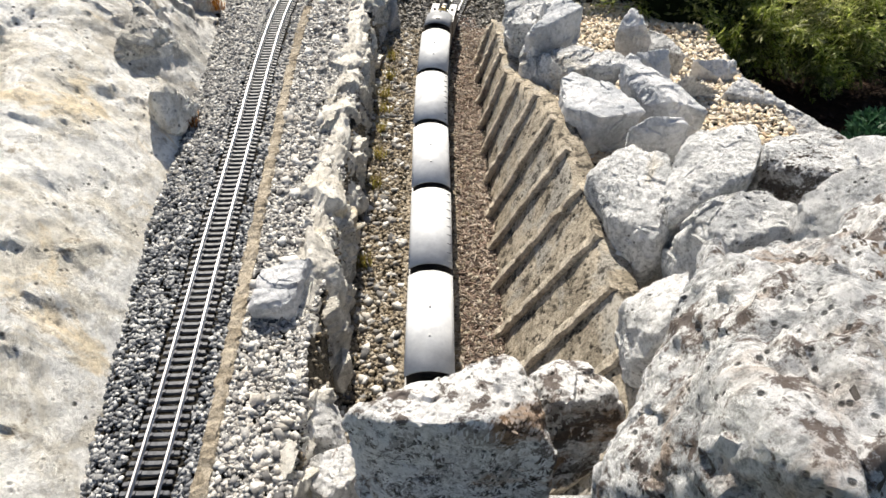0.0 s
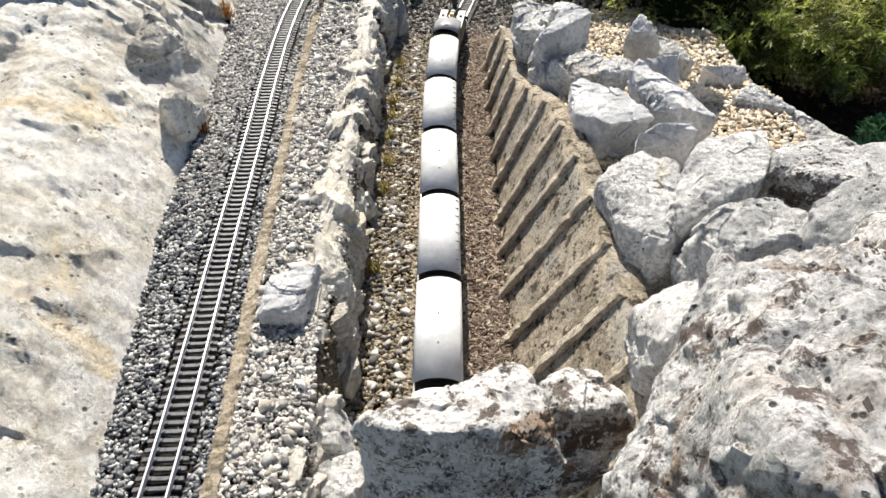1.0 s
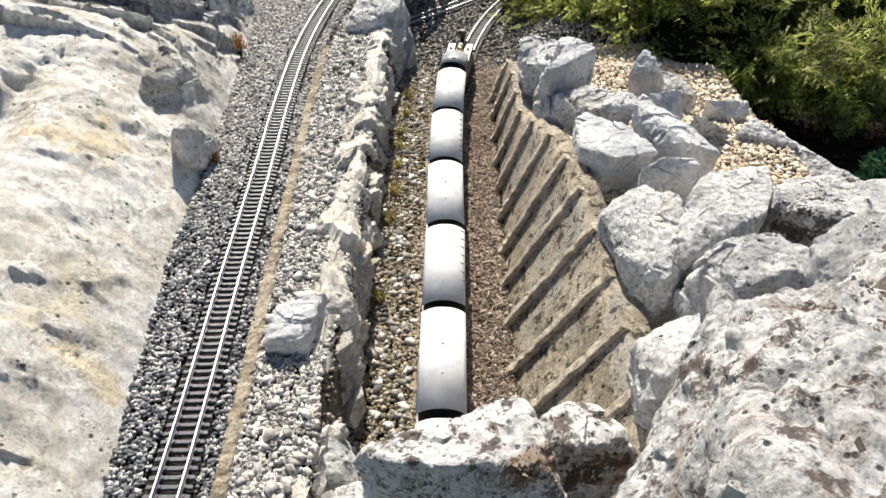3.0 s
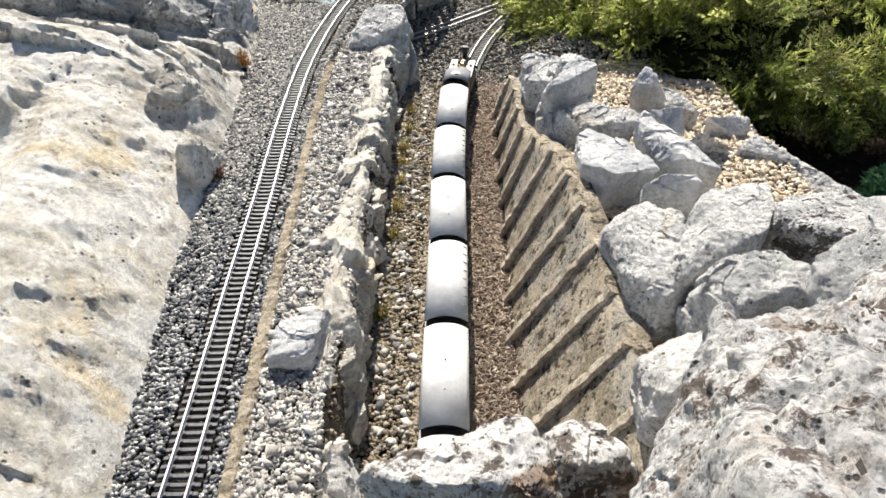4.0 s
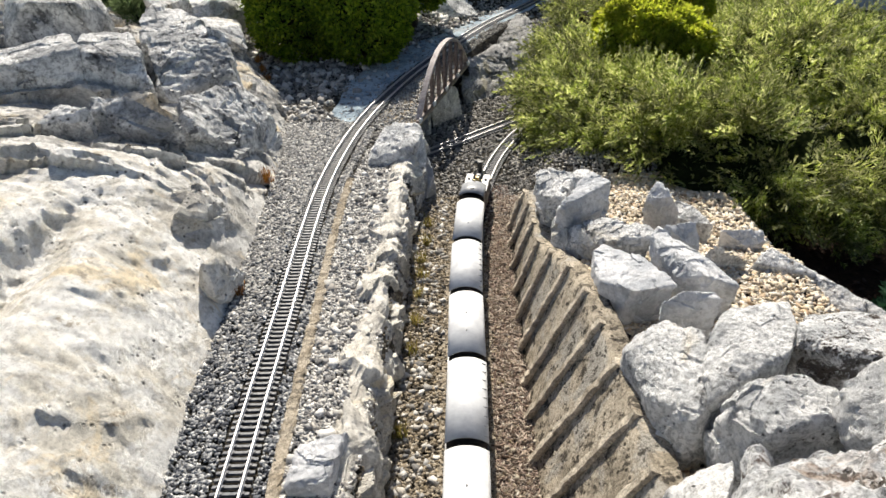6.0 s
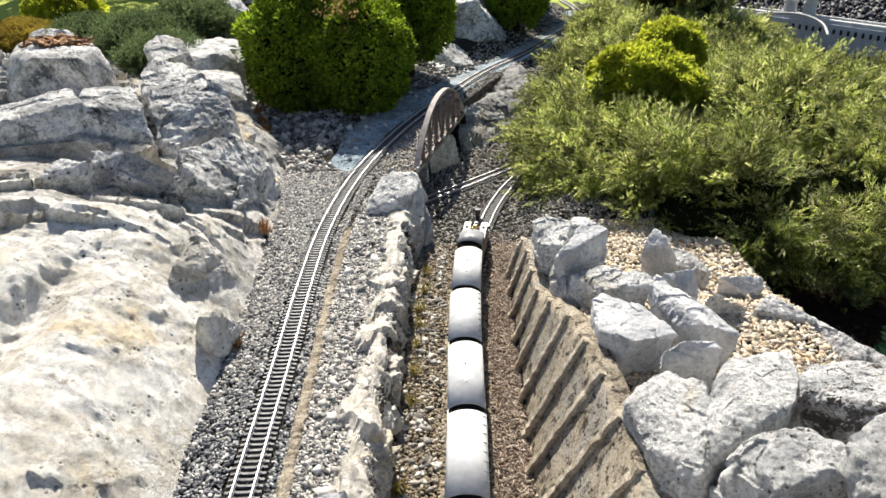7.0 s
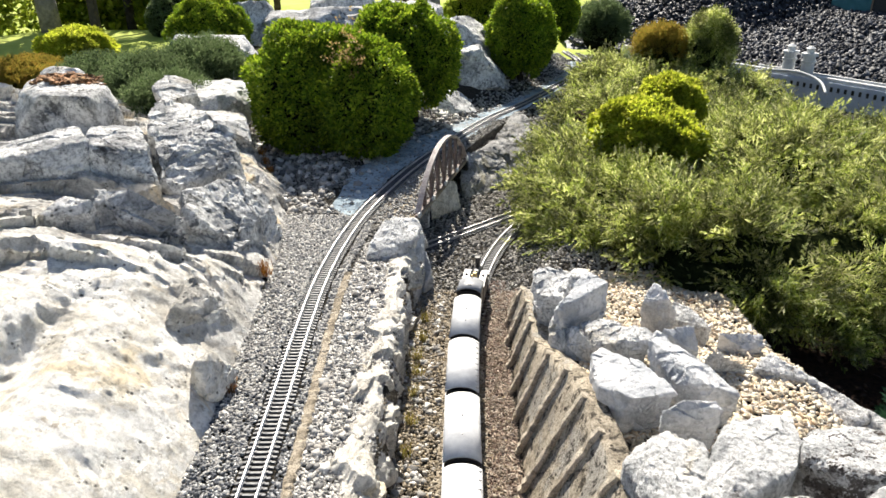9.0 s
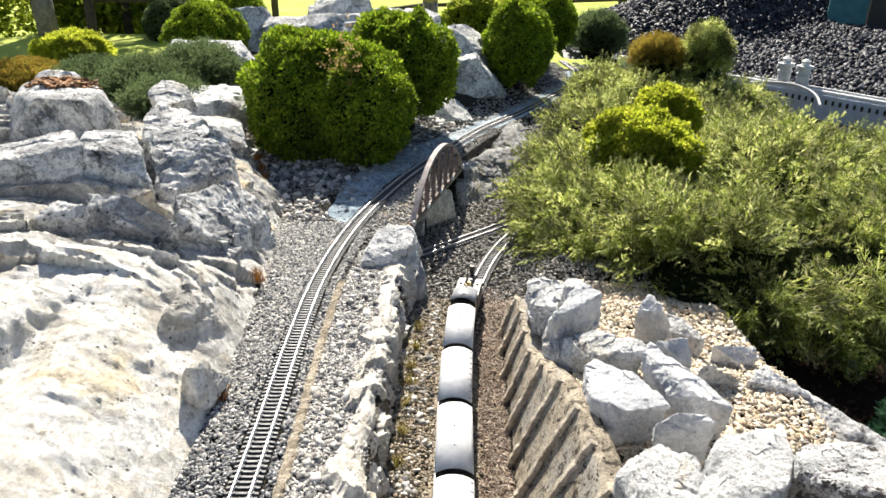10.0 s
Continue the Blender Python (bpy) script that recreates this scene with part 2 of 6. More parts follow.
BRASS = worn_material("brass", (0.55, 0.42, 0.20), (0.70, 0.56, 0.30), 80, 0.3, 1.0, 0.5, 0.05, 0.0005)
WHITE = worn_material("white_model_paint", (0.62, 0.62, 0.61), (0.78, 0.78, 0.77), 20, 0.6, 0, 0.3, 0.15, 0.002, 3)
MODEL_WALL = worn_material("blue_grey_render", (0.52, 0.56, 0.64), (0.64, 0.68, 0.75), 14, 0.8, 0, 0.2, 0.15, 0.002, 2)
TEAL = worn_material("teal_board", (0.05, 0.17, 0.19), (0.08, 0.23, 0.25), 8, 0.6, 0, 0.3, 0.1, 0.002, 2)
TIMBER = worn_material("grey_fence_timber", (0.045, 0.038, 0.028), (0.11, 0.09, 0.07), 18, 0.9, 0, 0.15, 0.6, 0.01, 3)
BARK = worn_material("grey_bark", (0.16, 0.145, 0.13), (0.36, 0.33, 0.30), 16, 0.95, 0, 0.1, 0.9, 0.02, 3)
DARK_BARK = worn_material("dark_bark", (0.03, 0.025, 0.018), (0.08, 0.065, 0.05), 20, 0.95, 0, 0.1, 0.9, 0.02, 3)
BRICK_RED = worn_material("brown_boards", (0.10, 0.055, 0.035), (0.20, 0.12, 0.08), 9, 0.8, 0, 0.2, 0.3, 0.004, 2)
BOX_LEAF = leaf_material("box_leaf", [(0.07, 0.14, 0.012), (0.27, 0.41, 0.022), (0.13, 0.23, 0.016), (0.56, 0.67, 0.06), (0.25, 0.39, 0.025)])
# the low patch tone paints shaded gaps between sprays into the needle colour
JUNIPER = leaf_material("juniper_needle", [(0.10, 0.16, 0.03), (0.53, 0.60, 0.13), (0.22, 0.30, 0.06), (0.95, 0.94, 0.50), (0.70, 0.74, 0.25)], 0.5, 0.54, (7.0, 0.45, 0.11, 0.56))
GOLD_LEAF = leaf_material("golden_leaf", [(0.30, 0.39, 0.025), (0.66, 0.71, 0.07), (0.46, 0.54, 0.045), (0.90, 0.86, 0.14)], 0.55, 0.66)
HEATHER = leaf_material("orange_heather", [(0.28, 0.20, 0.04), (0.44, 0.33, 0.06), (0.22, 0.24, 0.04), (0.55, 0.30, 0.07)])
GREY_SHRUB = leaf_material("grey_green_needle", [(0.06, 0.10, 0.04), (0.16, 0.22, 0.10), (0.10, 0.15, 0.06), (0.26, 0.32, 0.17)])
GROUND_LEAF = leaf_material("ground_cover_leaf", [(0.02, 0.06, 0.03), (0.06, 0.15, 0.08), (0.03, 0.09, 0.045), (0.10, 0.20, 0.11)], 0.5, 0.3)
TREE_LEAF = leaf_material("tree_leaf", [(0.10, 0.16, 0.02), (0.34, 0.44, 0.04), (0.62, 0.66, 0.11), (0.20, 0.28, 0.03)], 0.55, 0.68)
# near-black filler for the middle of bushes: their inner shade as a colour
CORE = worn_material("bush_shade", (0.006, 0.009, 0.004), (0.02, 0.026, 0.010), 30, 1.0, 0, 0.0, 0.8, 0.02)


# ---- building helpers ----
def mesh_of(name, verts, faces, mats, smooth=False):
    me = bpy.data.meshes.new(name)
    verts = np.asarray(verts, dtype=np.float32)
    if isinstance(faces, np.ndarray):
        n, w = faces.shape
        me.vertices.add(len(verts))
        me.vertices.foreach_set("co", verts.ravel())
        me.loops.add(n * w)
        me.loops.foreach_set("vertex_index", faces.astype(np.int32).ravel())
        me.polygons.add(n)
        me.polygons.foreach_set("loop_start", np.arange(0, n * w, w, dtype=np.int32))
        me.update(calc_edges=True)
    else:
        me.from_pydata([tuple(v) for v in verts.tolist()], [], faces)
        me.update()
    for m in mats if isinstance(mats, (list, tuple)) else [mats]:
        me.materials.append(m)
    if smooth:
        me.polygons.foreach_set("use_smooth", np.ones(len(me.polygons), dtype=bool))
    return me


def bm_mesh(name, bm, mat, smooth=False):
    me = bpy.data.meshes.new(name)
    bmesh.ops.recalc_face_normals(bm, faces=bm.faces)
    bm.to_mesh(me)
    bm.free()
    me.materials.append(mat)
    if smooth:
        me.polygons.foreach_set("use_smooth", np.ones(len(me.polygons), dtype=bool))
    return me


def part(name, bm, mat, parent, label="", smooth=False):
    me = bm if isinstance(bm, bpy.types.Mesh) else bm_mesh(name, bm, mat, smooth)
    ob = new(name, me)
    ob.parent = parent
    return tagged(ob, label)


def thing(name, m, label, category, group="", kind=""):
    ob = new(name)
    ob.matrix_world = m
    return tagged(ob, label, category, group, kind)


def box_bm(x0, x1, y0, y1, z0, z1, bevel=0.0, bm=None, m=None):
    own = bmesh.new()
    vs = [own.verts.new((x, y, z)) for z in (z0, z1) for y in (y0, y1) for x in (x0, x1)]
    for f in ((0, 2, 3, 1), (4, 5, 7, 6), (0, 1, 5, 4), (2, 6, 7, 3), (0, 4, 6, 2), (1, 3, 7, 5)):
        own.faces.new([vs[i] for i in f])
    if bevel:
        bmesh.ops.bevel(own, geom=own.edges[:], offset=bevel, segments=2, affect="EDGES")
    if m is not None:
        own.transform(m)
    if bm is None:
        return own
    tmp = bpy.data.meshes.new("tmp")
    own.to_mesh(tmp)
    own.free()
    bm.from_mesh(tmp)
    bpy.data.meshes.remove(tmp)
    return bm


def rod_bm(a, b, r0, r1=None, sides=10, bm=None):
    """A tapered round bar from a to b."""
    bm = bm or bmesh.new()
    a, b = Vector(a), Vector(b)
    r1 = r0 if r1 is None else r1
    d = (b - a).normalized()
    u = d.orthogonal().normalized()
    w = d.cross(u)
    rings = []
    for p, r in ((a, r0), (b, r1)):
        rings.append([bm.verts.new(p + (u * math.cos(k * math.tau / sides) + w * math.sin(k * math.tau / sides)) * r) for k in range(sides)])
    for k in range(sides):
        bm.faces.new((rings[0][k], rings[0][(k + 1) % sides], rings[1][(k + 1) % sides], rings[1][k]))
    bm.faces.new(rings[0][::-1])
    bm.faces.new(rings[1])
    return bm


def spline(ctrl, step):
    """Evenly spaced points on a smooth curve through the control points."""
    P = np.array(ctrl, float)
    s = np.r_[0, np.cumsum(np.linalg.norm(np.diff(P, axis=0), axis=1))]
    t = np.gradient(P, s, axis=0)
    q = np.linspace(0, s[-1], max(2, int(s[-1] / 0.01)))
    i = np.clip(np.searchsorted(s, q, "right") - 1, 0, len(P) - 2)
    h = (s[i + 1] - s[i])[:, None]
    u = ((q - s[i]) / (s[i + 1] - s[i]))[:, None]
    X = (2 * u**3 - 3 * u**2 + 1) * P[i] + (u**3 - 2 * u**2 + u) * h * t[i] + (3 * u**2 - 2 * u**3) * P[i + 1] + (u**3 - u**2) * h * t[i + 1]
    L = np.r_[0, np.cumsum(np.linalg.norm(np.diff(X, axis=0), axis=1))]
    want = np.arange(0, L[-1], step)
    return np.stack([np.interp(want, L, X[:, k]) for k in range(X.shape[1])], 1)


def laterals(P):
    t = np.gradient(P[:, :2], axis=0)
    t /= np.linalg.norm(t, axis=1)[:, None]
    return t, np.stack([t[:, 1], -t[:, 0]], 1)


def sweep(name, P, profile, mat, jitter=0.0, seed=0, smooth=False):
    """A profile (sideways, up) drawn along the points P, closed at both ends."""
    rng = np.random.default_rng(seed)
    _, lat = laterals(P)
    n, k = len(P), len(profile)
    V = np.zeros((n, k, 3))
    for j, (u, w) in enumerate(profile):
        V[:, j, :2] = P[:, :2] + lat * u
        V[:, j, 2] = P[:, 2] + w
    if jitter:
        V += rng.normal(0, jitter, V.shape)
    i, j = np.meshgrid(np.arange(n - 1), np.arange(k), indexing="ij")
    a, b = i * k + j, i * k + (j + 1) % k
    F = np.stack([a, b, b + k, a + k], -1).reshape(-1, 4)
    faces = [tuple(f) for f in F.tolist()] + [tuple(range(k))[::-1], tuple(range((n - 1) * k, n * k))]
    return mesh_of(name, V.reshape(-1, 3), faces, mat, smooth)


def smoothstep(a, b, x):
    u = np.clip((x - a) / (b - a), 0, 1)
    return u * u * (3 - 2 * u)


def lattice(c, seed):
    """Three even random numbers from -1 to 1 for each whole-numbered point."""
    h = c[..., 0] * 73856093 ^ c[..., 1] * 19349663 ^ c[..., 2] * 83492791 ^ (int(seed * 1000) * 2654435 + 97)
    out = []
    for k in (0, 1, 2):
        g = (h + k * 668265263) & 0xFFFFFFFF
        g = ((g ^ (g >> 15)) * 2246822519) & 0xFFFFFFFF
        g = ((g ^ (g >> 13)) * 3266489917) & 0xFFFFFFFF
        out.append((g ^ (g >> 16)) / 2147483648.0 - 1)
    return np.stack(out, -1)


def smooth_noise(P, seed=0):
    """Soft random swell, about -1 to 1, at the points P."""
    c = np.floor(P).astype(np.int64)
    f = P - c
    w = f * f * f * (f * (f * 6 - 15) + 10)
    total = 0.0
    for a in (0, 1):
        for b in (0, 1):
            for d in (0, 1):
                g = lattice(c + (a, b, d), seed)
                k = (w[..., 0] if a else 1 - w[..., 0]) * (w[..., 1] if b else 1 - w[..., 1]) * (w[..., 2] if d else 1 - w[..., 2])
                total = total + k * (g * (f - (a, b, d))).sum(-1)
    return total * 1.15


def rugged(P, octaves=4, gain=0.5, seed=0):
    total, amp = 0.0, 1.0
    for k in range(octaves):
        total = total + amp * smooth_noise(P * 2.1 ** k + k * 17.3, seed)
        amp *= gain
    return total


def cells(P, seed=0):
    """The nearest of scattered seeds: its place, its distance and its own random numbers."""
    c = np.floor(P).astype(np.int64)
    best = np.full(P.shape[:-1], 9.0)
    home, own = np.zeros_like(P), np.zeros_like(P)
    for a in (-1, 0, 1):
        for b in (-1, 0, 1):
            for d in (-1, 0, 1):
                g = lattice(c + (a, b, d), seed)
                q = c + (a, b, d) + 0.5 + 0.5 * g
                r = ((P - q) ** 2).sum(-1)
                near = r < best
                best = np.where(near, r, best)
                home = np.where(near[..., None], q, home)
                own = np.where(near[..., None], g, own)
    return home, np.sqrt(best), own


def fracture(P, freq, seed):
    """Broken planes: each cell of the stone is a facet with its own tilt."""
    home, _, own = cells(P * freq, seed)
    h = own[..., [1, 2, 0]]
    return (h * (P * freq - home)).sum(-1) + 0.35 * h[..., 0] * h[..., 1]


def boulder(label, centre, half, turn=0.0, seed=1, sub=5, mat=None, cuts=9, rough=0.10, tilt=(0.0, 0.0), group="", name="boulder", flat=0.62, square=1.15):
    """A broken block of stone: a lump cut by planes, then roughened at several scales."""
    rng = np.random.default_rng(seed)
    bm = bmesh.new()
    bmesh.ops.create_icosphere(bm, subdivisions=sub, radius=1.0)
    V = np.array([v.co for v in bm.verts])
    V /= np.linalg.norm(V, axis=1)[:, None]
    r = np.full(len(V), square)
    normals = [(0, 0, 1), (0, -1, 0.25), (1, 0, 0.15), (-1, 0, 0.15), (0, 1, 0.1)]
    offs = [0.86, 0.84, 0.84, 0.84, 0.84]
    for _ in range(cuts):
        normals.append(rng.normal(size=3))
        offs.append(rng.uniform(flat, 0.95))
    for nn, o in zip(normals, offs):
        nn = np.array(nn, float) + rng.normal(0, 1, 3) * 0.16
        nn /= np.linalg.norm(nn)
        dn = V @ nn
        r = np.minimum(r, np.where(dn > 0.05, o / np.maximum(dn, 0.05), 9.0))
    P = V * r[:, None]
    half = [1.12 * h for h in half]
    s = max(half)
    p = P * np.array(half) / s
    q = p + np.array((seed * 3.7, seed * 1.3, seed * 2.1))
    d = rough * (fracture(q, 2.2, seed) * 0.40 + rugged(q * 1.8, 5) * 0.40 + 0.22 * fracture(q, 5.5, seed + 5))
    d += 0.024 * rugged(q * 8.0, 5, 0.6) + 0.012 * fracture(q, 15.0, seed + 9)
    for v, co in zip(bm.verts, p * (1 + d)[:, None] * s):
        v.co = co
    me = bm_mesh(name, bm, mat or LIMESTONE, True)
    me.set_sharp_from_angle(angle=radians(24))
    ob = new(name, me)
    ob.matrix_world = pose(*centre, tilt[0], tilt[1], turn)
    return tagged(ob, label, "rock", group)


def cleft_rock(label, centre, faces, mat, seed, sub=6, group="", soft=16, swell=0.007, chip=0.012, grain=0.0035, pits=0.0, block=1.0, stain=None, name="boulder"):
    """A stone bounded by its main broken faces (normal and distance from the centre, metres), its edges worn round, chipped and pitted."""
    bm = bmesh.new()
    bmesh.ops.create_icosphere(bm, subdivisions=sub, radius=1.0)
    V = np.array([v.co for v in bm.verts])
    V /= np.linalg.norm(V, axis=1)[:, None]
    N = np.array([f[:3] for f in faces], float)
    N /= np.linalg.norm(N, axis=1)[:, None]
    D = np.maximum(V @ N.T, 0) / np.array([f[3] for f in faces])
    top = D.max(1, keepdims=True)
    W = (D / top) ** soft
    r = 1 / (top[:, 0] * W.sum(1) ** (1 / soft))
    P = V * r[:, None]
    G = W @ N
    G /= np.linalg.norm(G, axis=1)[:, None]
    q = P + np.array((seed * 1.7, seed * 0.9, seed * 1.3))
    d = swell * rugged(q * 9, 3) + chip * (fracture(q, 11.0 * block, seed) * 0.5 + fracture(q, 27.0 * block, seed + 3) * 0.22)
    d += grain * rugged(q * 48, 4, 0.58) + 0.0015 * fracture(q, 70.0, seed + 7)
    if pits:
        d -= pits * np.maximum(0, 0.34 - cells(q * 42, seed)[1]) * 3.0 * (smooth_noise(q * 14) > -0.08) + pits * 1.3 * np.maximum(0, smooth_noise(q * 19, 2) - 0.22)
    for v, co in zip(bm.verts, P + G * d[:, None]):
        v.co = co
    me = bm_mesh(name, bm, mat, True)
    me.set_sharp_from_angle(angle=radians(44))
    # dark stone on faces turned one way: stains, and the cap stone's painted shade
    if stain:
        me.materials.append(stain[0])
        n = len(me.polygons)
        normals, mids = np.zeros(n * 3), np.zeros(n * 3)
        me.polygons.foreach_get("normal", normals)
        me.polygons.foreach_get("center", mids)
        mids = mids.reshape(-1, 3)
        dark_face = normals.reshape(-1, 3) @ np.array(stain[1]) + 0.75 * rugged((mids + seed) * 13, 5, 0.62)
        me.polygons.foreach_set("material_index", (dark_face > stain[2]).astype(np.int32))
    ob = new(name, me)
    ob.location = centre
    return tagged(ob, label, "rock", group)


def chip_template(rng, squash=0.7, jag=0.5):
    """An angular broken stone: a box with its corners pushed about."""
    V = np.array([(x, y, z) for z in (-1, 1) for y in (-1, 1) for x in (-1, 1)], float) * 0.72
    V = V * (1 + rng.uniform(-jag, jag, V.shape))
    V[:, 2] *= squash
    V[:, 0] *= rng.uniform(0.9, 1.4)
    Q = [(0, 2, 3, 1), (4, 5, 7, 6), (0, 1, 5, 4), (2, 6, 7, 3), (0, 4, 6, 2), (1, 3, 7, 5)]
    F = np.array([t for a, b, c, d in Q for t in ((a, b, c), (a, c, d))])
    return V, F


def turn_matrices(yaw, pitch, roll):
    cy, sy, cp, sp, cr, sr = np.cos(yaw), np.sin(yaw), np.cos(pitch), np.sin(pitch), np.cos(roll), np.sin(roll)
    M = np.empty((len(yaw), 3, 3))
    M[:, 0, 0], M[:, 0, 1], M[:, 0, 2] = cy * cp, cy * sp * sr - sy * cr, cy * sp * cr + sy * sr
    M[:, 1, 0], M[:, 1, 1], M[:, 1, 2] = sy * cp, sy * sp * sr + cy * cr, sy * sp * cr - cy * sr
    M[:, 2, 0], M[:, 2, 1], M[:, 2, 2] = -sp, cp * sr, cp * cr
    return M


def scatter(name, P, size, templates, mat, seed, tilt=0.5, smooth=False, frames=None):
    """Many small pieces joined into one mesh: one of the templates at each point of P."""
    rng = np.random.default_rng(seed)
    n = len(P)
    which = rng.integers(0, len(templates), n)
    M = frames if frames is not None else turn_matrices(rng.uniform(0, math.tau, n), rng.normal(0, tilt, n), rng.normal(0, tilt, n))
    vs, fs, base = [], [], 0
    for k, (V, F) in enumerate(templates):
        idx = np.nonzero(which == k)[0]
        if not len(idx):
            continue
        W = np.einsum("nij,vj->nvi", M[idx], V) * size[idx][:, None, None] + P[idx][:, None, :]
        vs.append(W.reshape(-1, 3))
        fs.append((F[None] + (np.arange(len(idx)) * len(V))[:, None, None]).reshape(-1, F.shape[1]) + base)
        base += len(idx) * len(V)
    return mesh_of(name, np.concatenate(vs), np.concatenate(fs), mat, smooth)


def stones(name, label, P, lo, hi, mat, seed, squash=0.65, category="gravel", tilt=0.5):
    rng = np.random.default_rng(seed)
    size = lo + (hi - lo) * rng.beta(1.3, 3.2, len(P))
    ob = new(name, scatter(name, P, size, [chip_template(rng, squash * rng.uniform(0.8, 1.2)) for _ in range(10)], mat, seed + 1, tilt))
    return tagged(ob, label, category, "", "stuff")


# ---- plan of the ground ----
UPPER_LINE = [(-0.485, -0.3), (-0.49, 0.2), (-0.499, 0.587), (-0.529, 1.19), (-0.545, 1.54), (-0.567, 1.95), (-0.576, 2.35), (-0.535, 2.89), (-0.393, 3.55),
              (-0.142, 4.28), (0.10, 4.86), (0.396, 5.40), (0.742, 6.14), (1.0, 6.75), (1.11, 7.38), (1.05, 8.1)]
LOWER_LINE = [(-0.034, -0.3), (-0.034, 0.5), (-0.035, 1.3), (-0.036, 1.95), (-0.02, 2.30), (0.028, 2.66), (0.125, 3.05), (0.27, 3.38), (0.50, 3.70), (0.80, 3.95), (1.2, 4.15)]
CROSS_LINE = [(-0.50, 2.80), (-0.194, 3.063), (0.023, 3.27), (0.234, 3.48), (0.50, 3.75), (0.85, 4.15)]
UP, LOW = 0.162, -0.008                    # sleeper tops of the two levels
UA = np.array(UPPER_LINE)
LA = np.array(LOWER_LINE)


def upper_x(y):
    return np.interp(y, UA[:, 1], UA[:, 0])


def lower_x(y):
    return np.interp(y, LA[:, 1], LA[:, 0])


def ledge_x(y):
    """The edge at which the upper level drops to the lower."""
    return np.where(y < 3.95, np.interp(y, [-2, 2.72, 2.88, 2.96, 3.86, 3.95], [-0.25, -0.25, -0.27, -0.52, -0.34, -0.02]), upper_x(y) + 0.15)


def bank_x(y):
    """The foot of the rock bank beside the upper track."""
    return np.interp(y, [-1, 0.55, 1.19, 1.53, 2.16, 2.44, 3.1, 3.47, 3.9, 4.3], [-0.52, -0.585, -0.678, -0.69, -0.745, -0.771, -0.88, -0.99, -1.3, -1.8])


def wall_top(y):
    knots = [0.4, 1.02, 1.18, 1.32, 1.44, 1.60, 1.75, 1.90, 2.30, 2.5]
    return (np.interp(y, knots, [0.315, 0.305, 0.294, 0.281, 0.265, 0.242, 0.212, 0.19, 0.18, 0.16]),
            np.interp(y, knots, [0.29, 0.29, 0.29, 0.293, 0.295, 0.272, 0.225, 0.175, 0.15, 0.03]))


def ground_z(x, y):
    x, y = np.asarray(x, float), np.asarray(y, float)
    e = ledge_x(y)
    w = np.where(y > 4.0, 0.10, 0.015)
    z = 0.150 + (-0.024 - 0.150) * smoothstep(0, 1, (x - e + 0.015) / (w + 0.015))
    z = np.where((x < upper_x(y) + 0.15) & (y > 4.05), 0.150, z)
    xt, zt = wall_top(y)
    near = 1 - smoothstep(2.2, 2.6, y)
    slope = np.clip((x - 0.13) / np.maximum(xt - 0.13, 0.02), 0, 1) * (np.minimum(zt, 0.235) - 0.02 + 0.024)
    shoulder = near * slope * smoothstep(0.12, 0.14, x)
    lip = 1 - smoothstep(0.90, 1.06, x)
    pile = 0.30 * (1 - smoothstep(0.35, 1.0, y)) * smoothstep(0.30, 0.5, x)
    low_side = 1 - smoothstep(1.5, 2.1, x) * smoothstep(4.3, 5.1, y)
    far = low_side * (1 - near) * 0.17 * smoothstep(lower_x(y) + 0.12, lower_x(y) + 0.38, x)
    z = z + np.where(x > 0.12, (shoulder + pile) * lip + far, 0)
    z = np.where((x > upper_x(y) + 0.12) & (y > 4.1), np.maximum(z, -0.024 + 0.15 * low_side * smoothstep(4.1, 4.9, y + 0.25 * x)), z)
    back = 0.30 * smoothstep(4.3, 6.5, y) * (1 - smoothstep(7.4, 9.0, y)) * (1 - smoothstep(-0.55, -0.15, x - upper_x(y)))
    z = z + back
    field = smoothstep(8.2, 9.6, y) + smoothstep(4.5, 6, -x) * 0.5
    z = z * (1 - np.clip(field, 0, 1)) + np.clip(field, 0, 1) * (0.0 + 0.02 * np.maximum(0, y - 9) * (y < 60) + 1.0 * (y >= 60))
    return z


def spaced(lo, hi, step, reach, grow):
    a = list(np.arange(lo, hi + 1e-6, step))
    d, v = step, a[-1]
    while v < reach:
        d *= grow
        v += d
        a.append(v)
    d, v = step, a[0]
    while v > -reach:
        d *= grow
        v -= d
        a.insert(0, v)
    return np.array(a)


xs, ys = spaced(-1.2, 1.3, 0.02, 600, 1.12), spaced(-0.2, 4.6, 0.025, 600, 1.10)
GX, GY = np.meshgrid(xs, ys)
GZ = ground_z(GX, GY)
rough = np.array([noise.fractal(Vector((x * 9, y * 9, 0)), 1, 2, 4) for x, y in zip(GX.ravel(), GY.ravel())]).reshape(GX.shape)
GZ = GZ + 0.004 * rough * ((GX > -1.5) & (GX < 2.5) & (GY < 9)) + 0.02 * rough * (GY > 9.5)
nx, ny = len(xs), len(ys)
I, J = np.meshgrid(np.arange(nx - 1), np.arange(ny - 1))
A = J * nx + I
GF = np.stack([A, A + 1, A + nx + 1, A + nx], -1).reshape(-1, 4)
ground_mesh = mesh_of("ground", np.stack([GX, GY, GZ], -1).reshape(-1, 3), GF, [SOIL, GRASS, SHADED_LITTER], True)
cx = (GX[:-1, :-1] + GX[1:, 1:]).ravel() / 2
cy = (GY[:-1, :-1] + GY[1:, 1:]).ravel() / 2
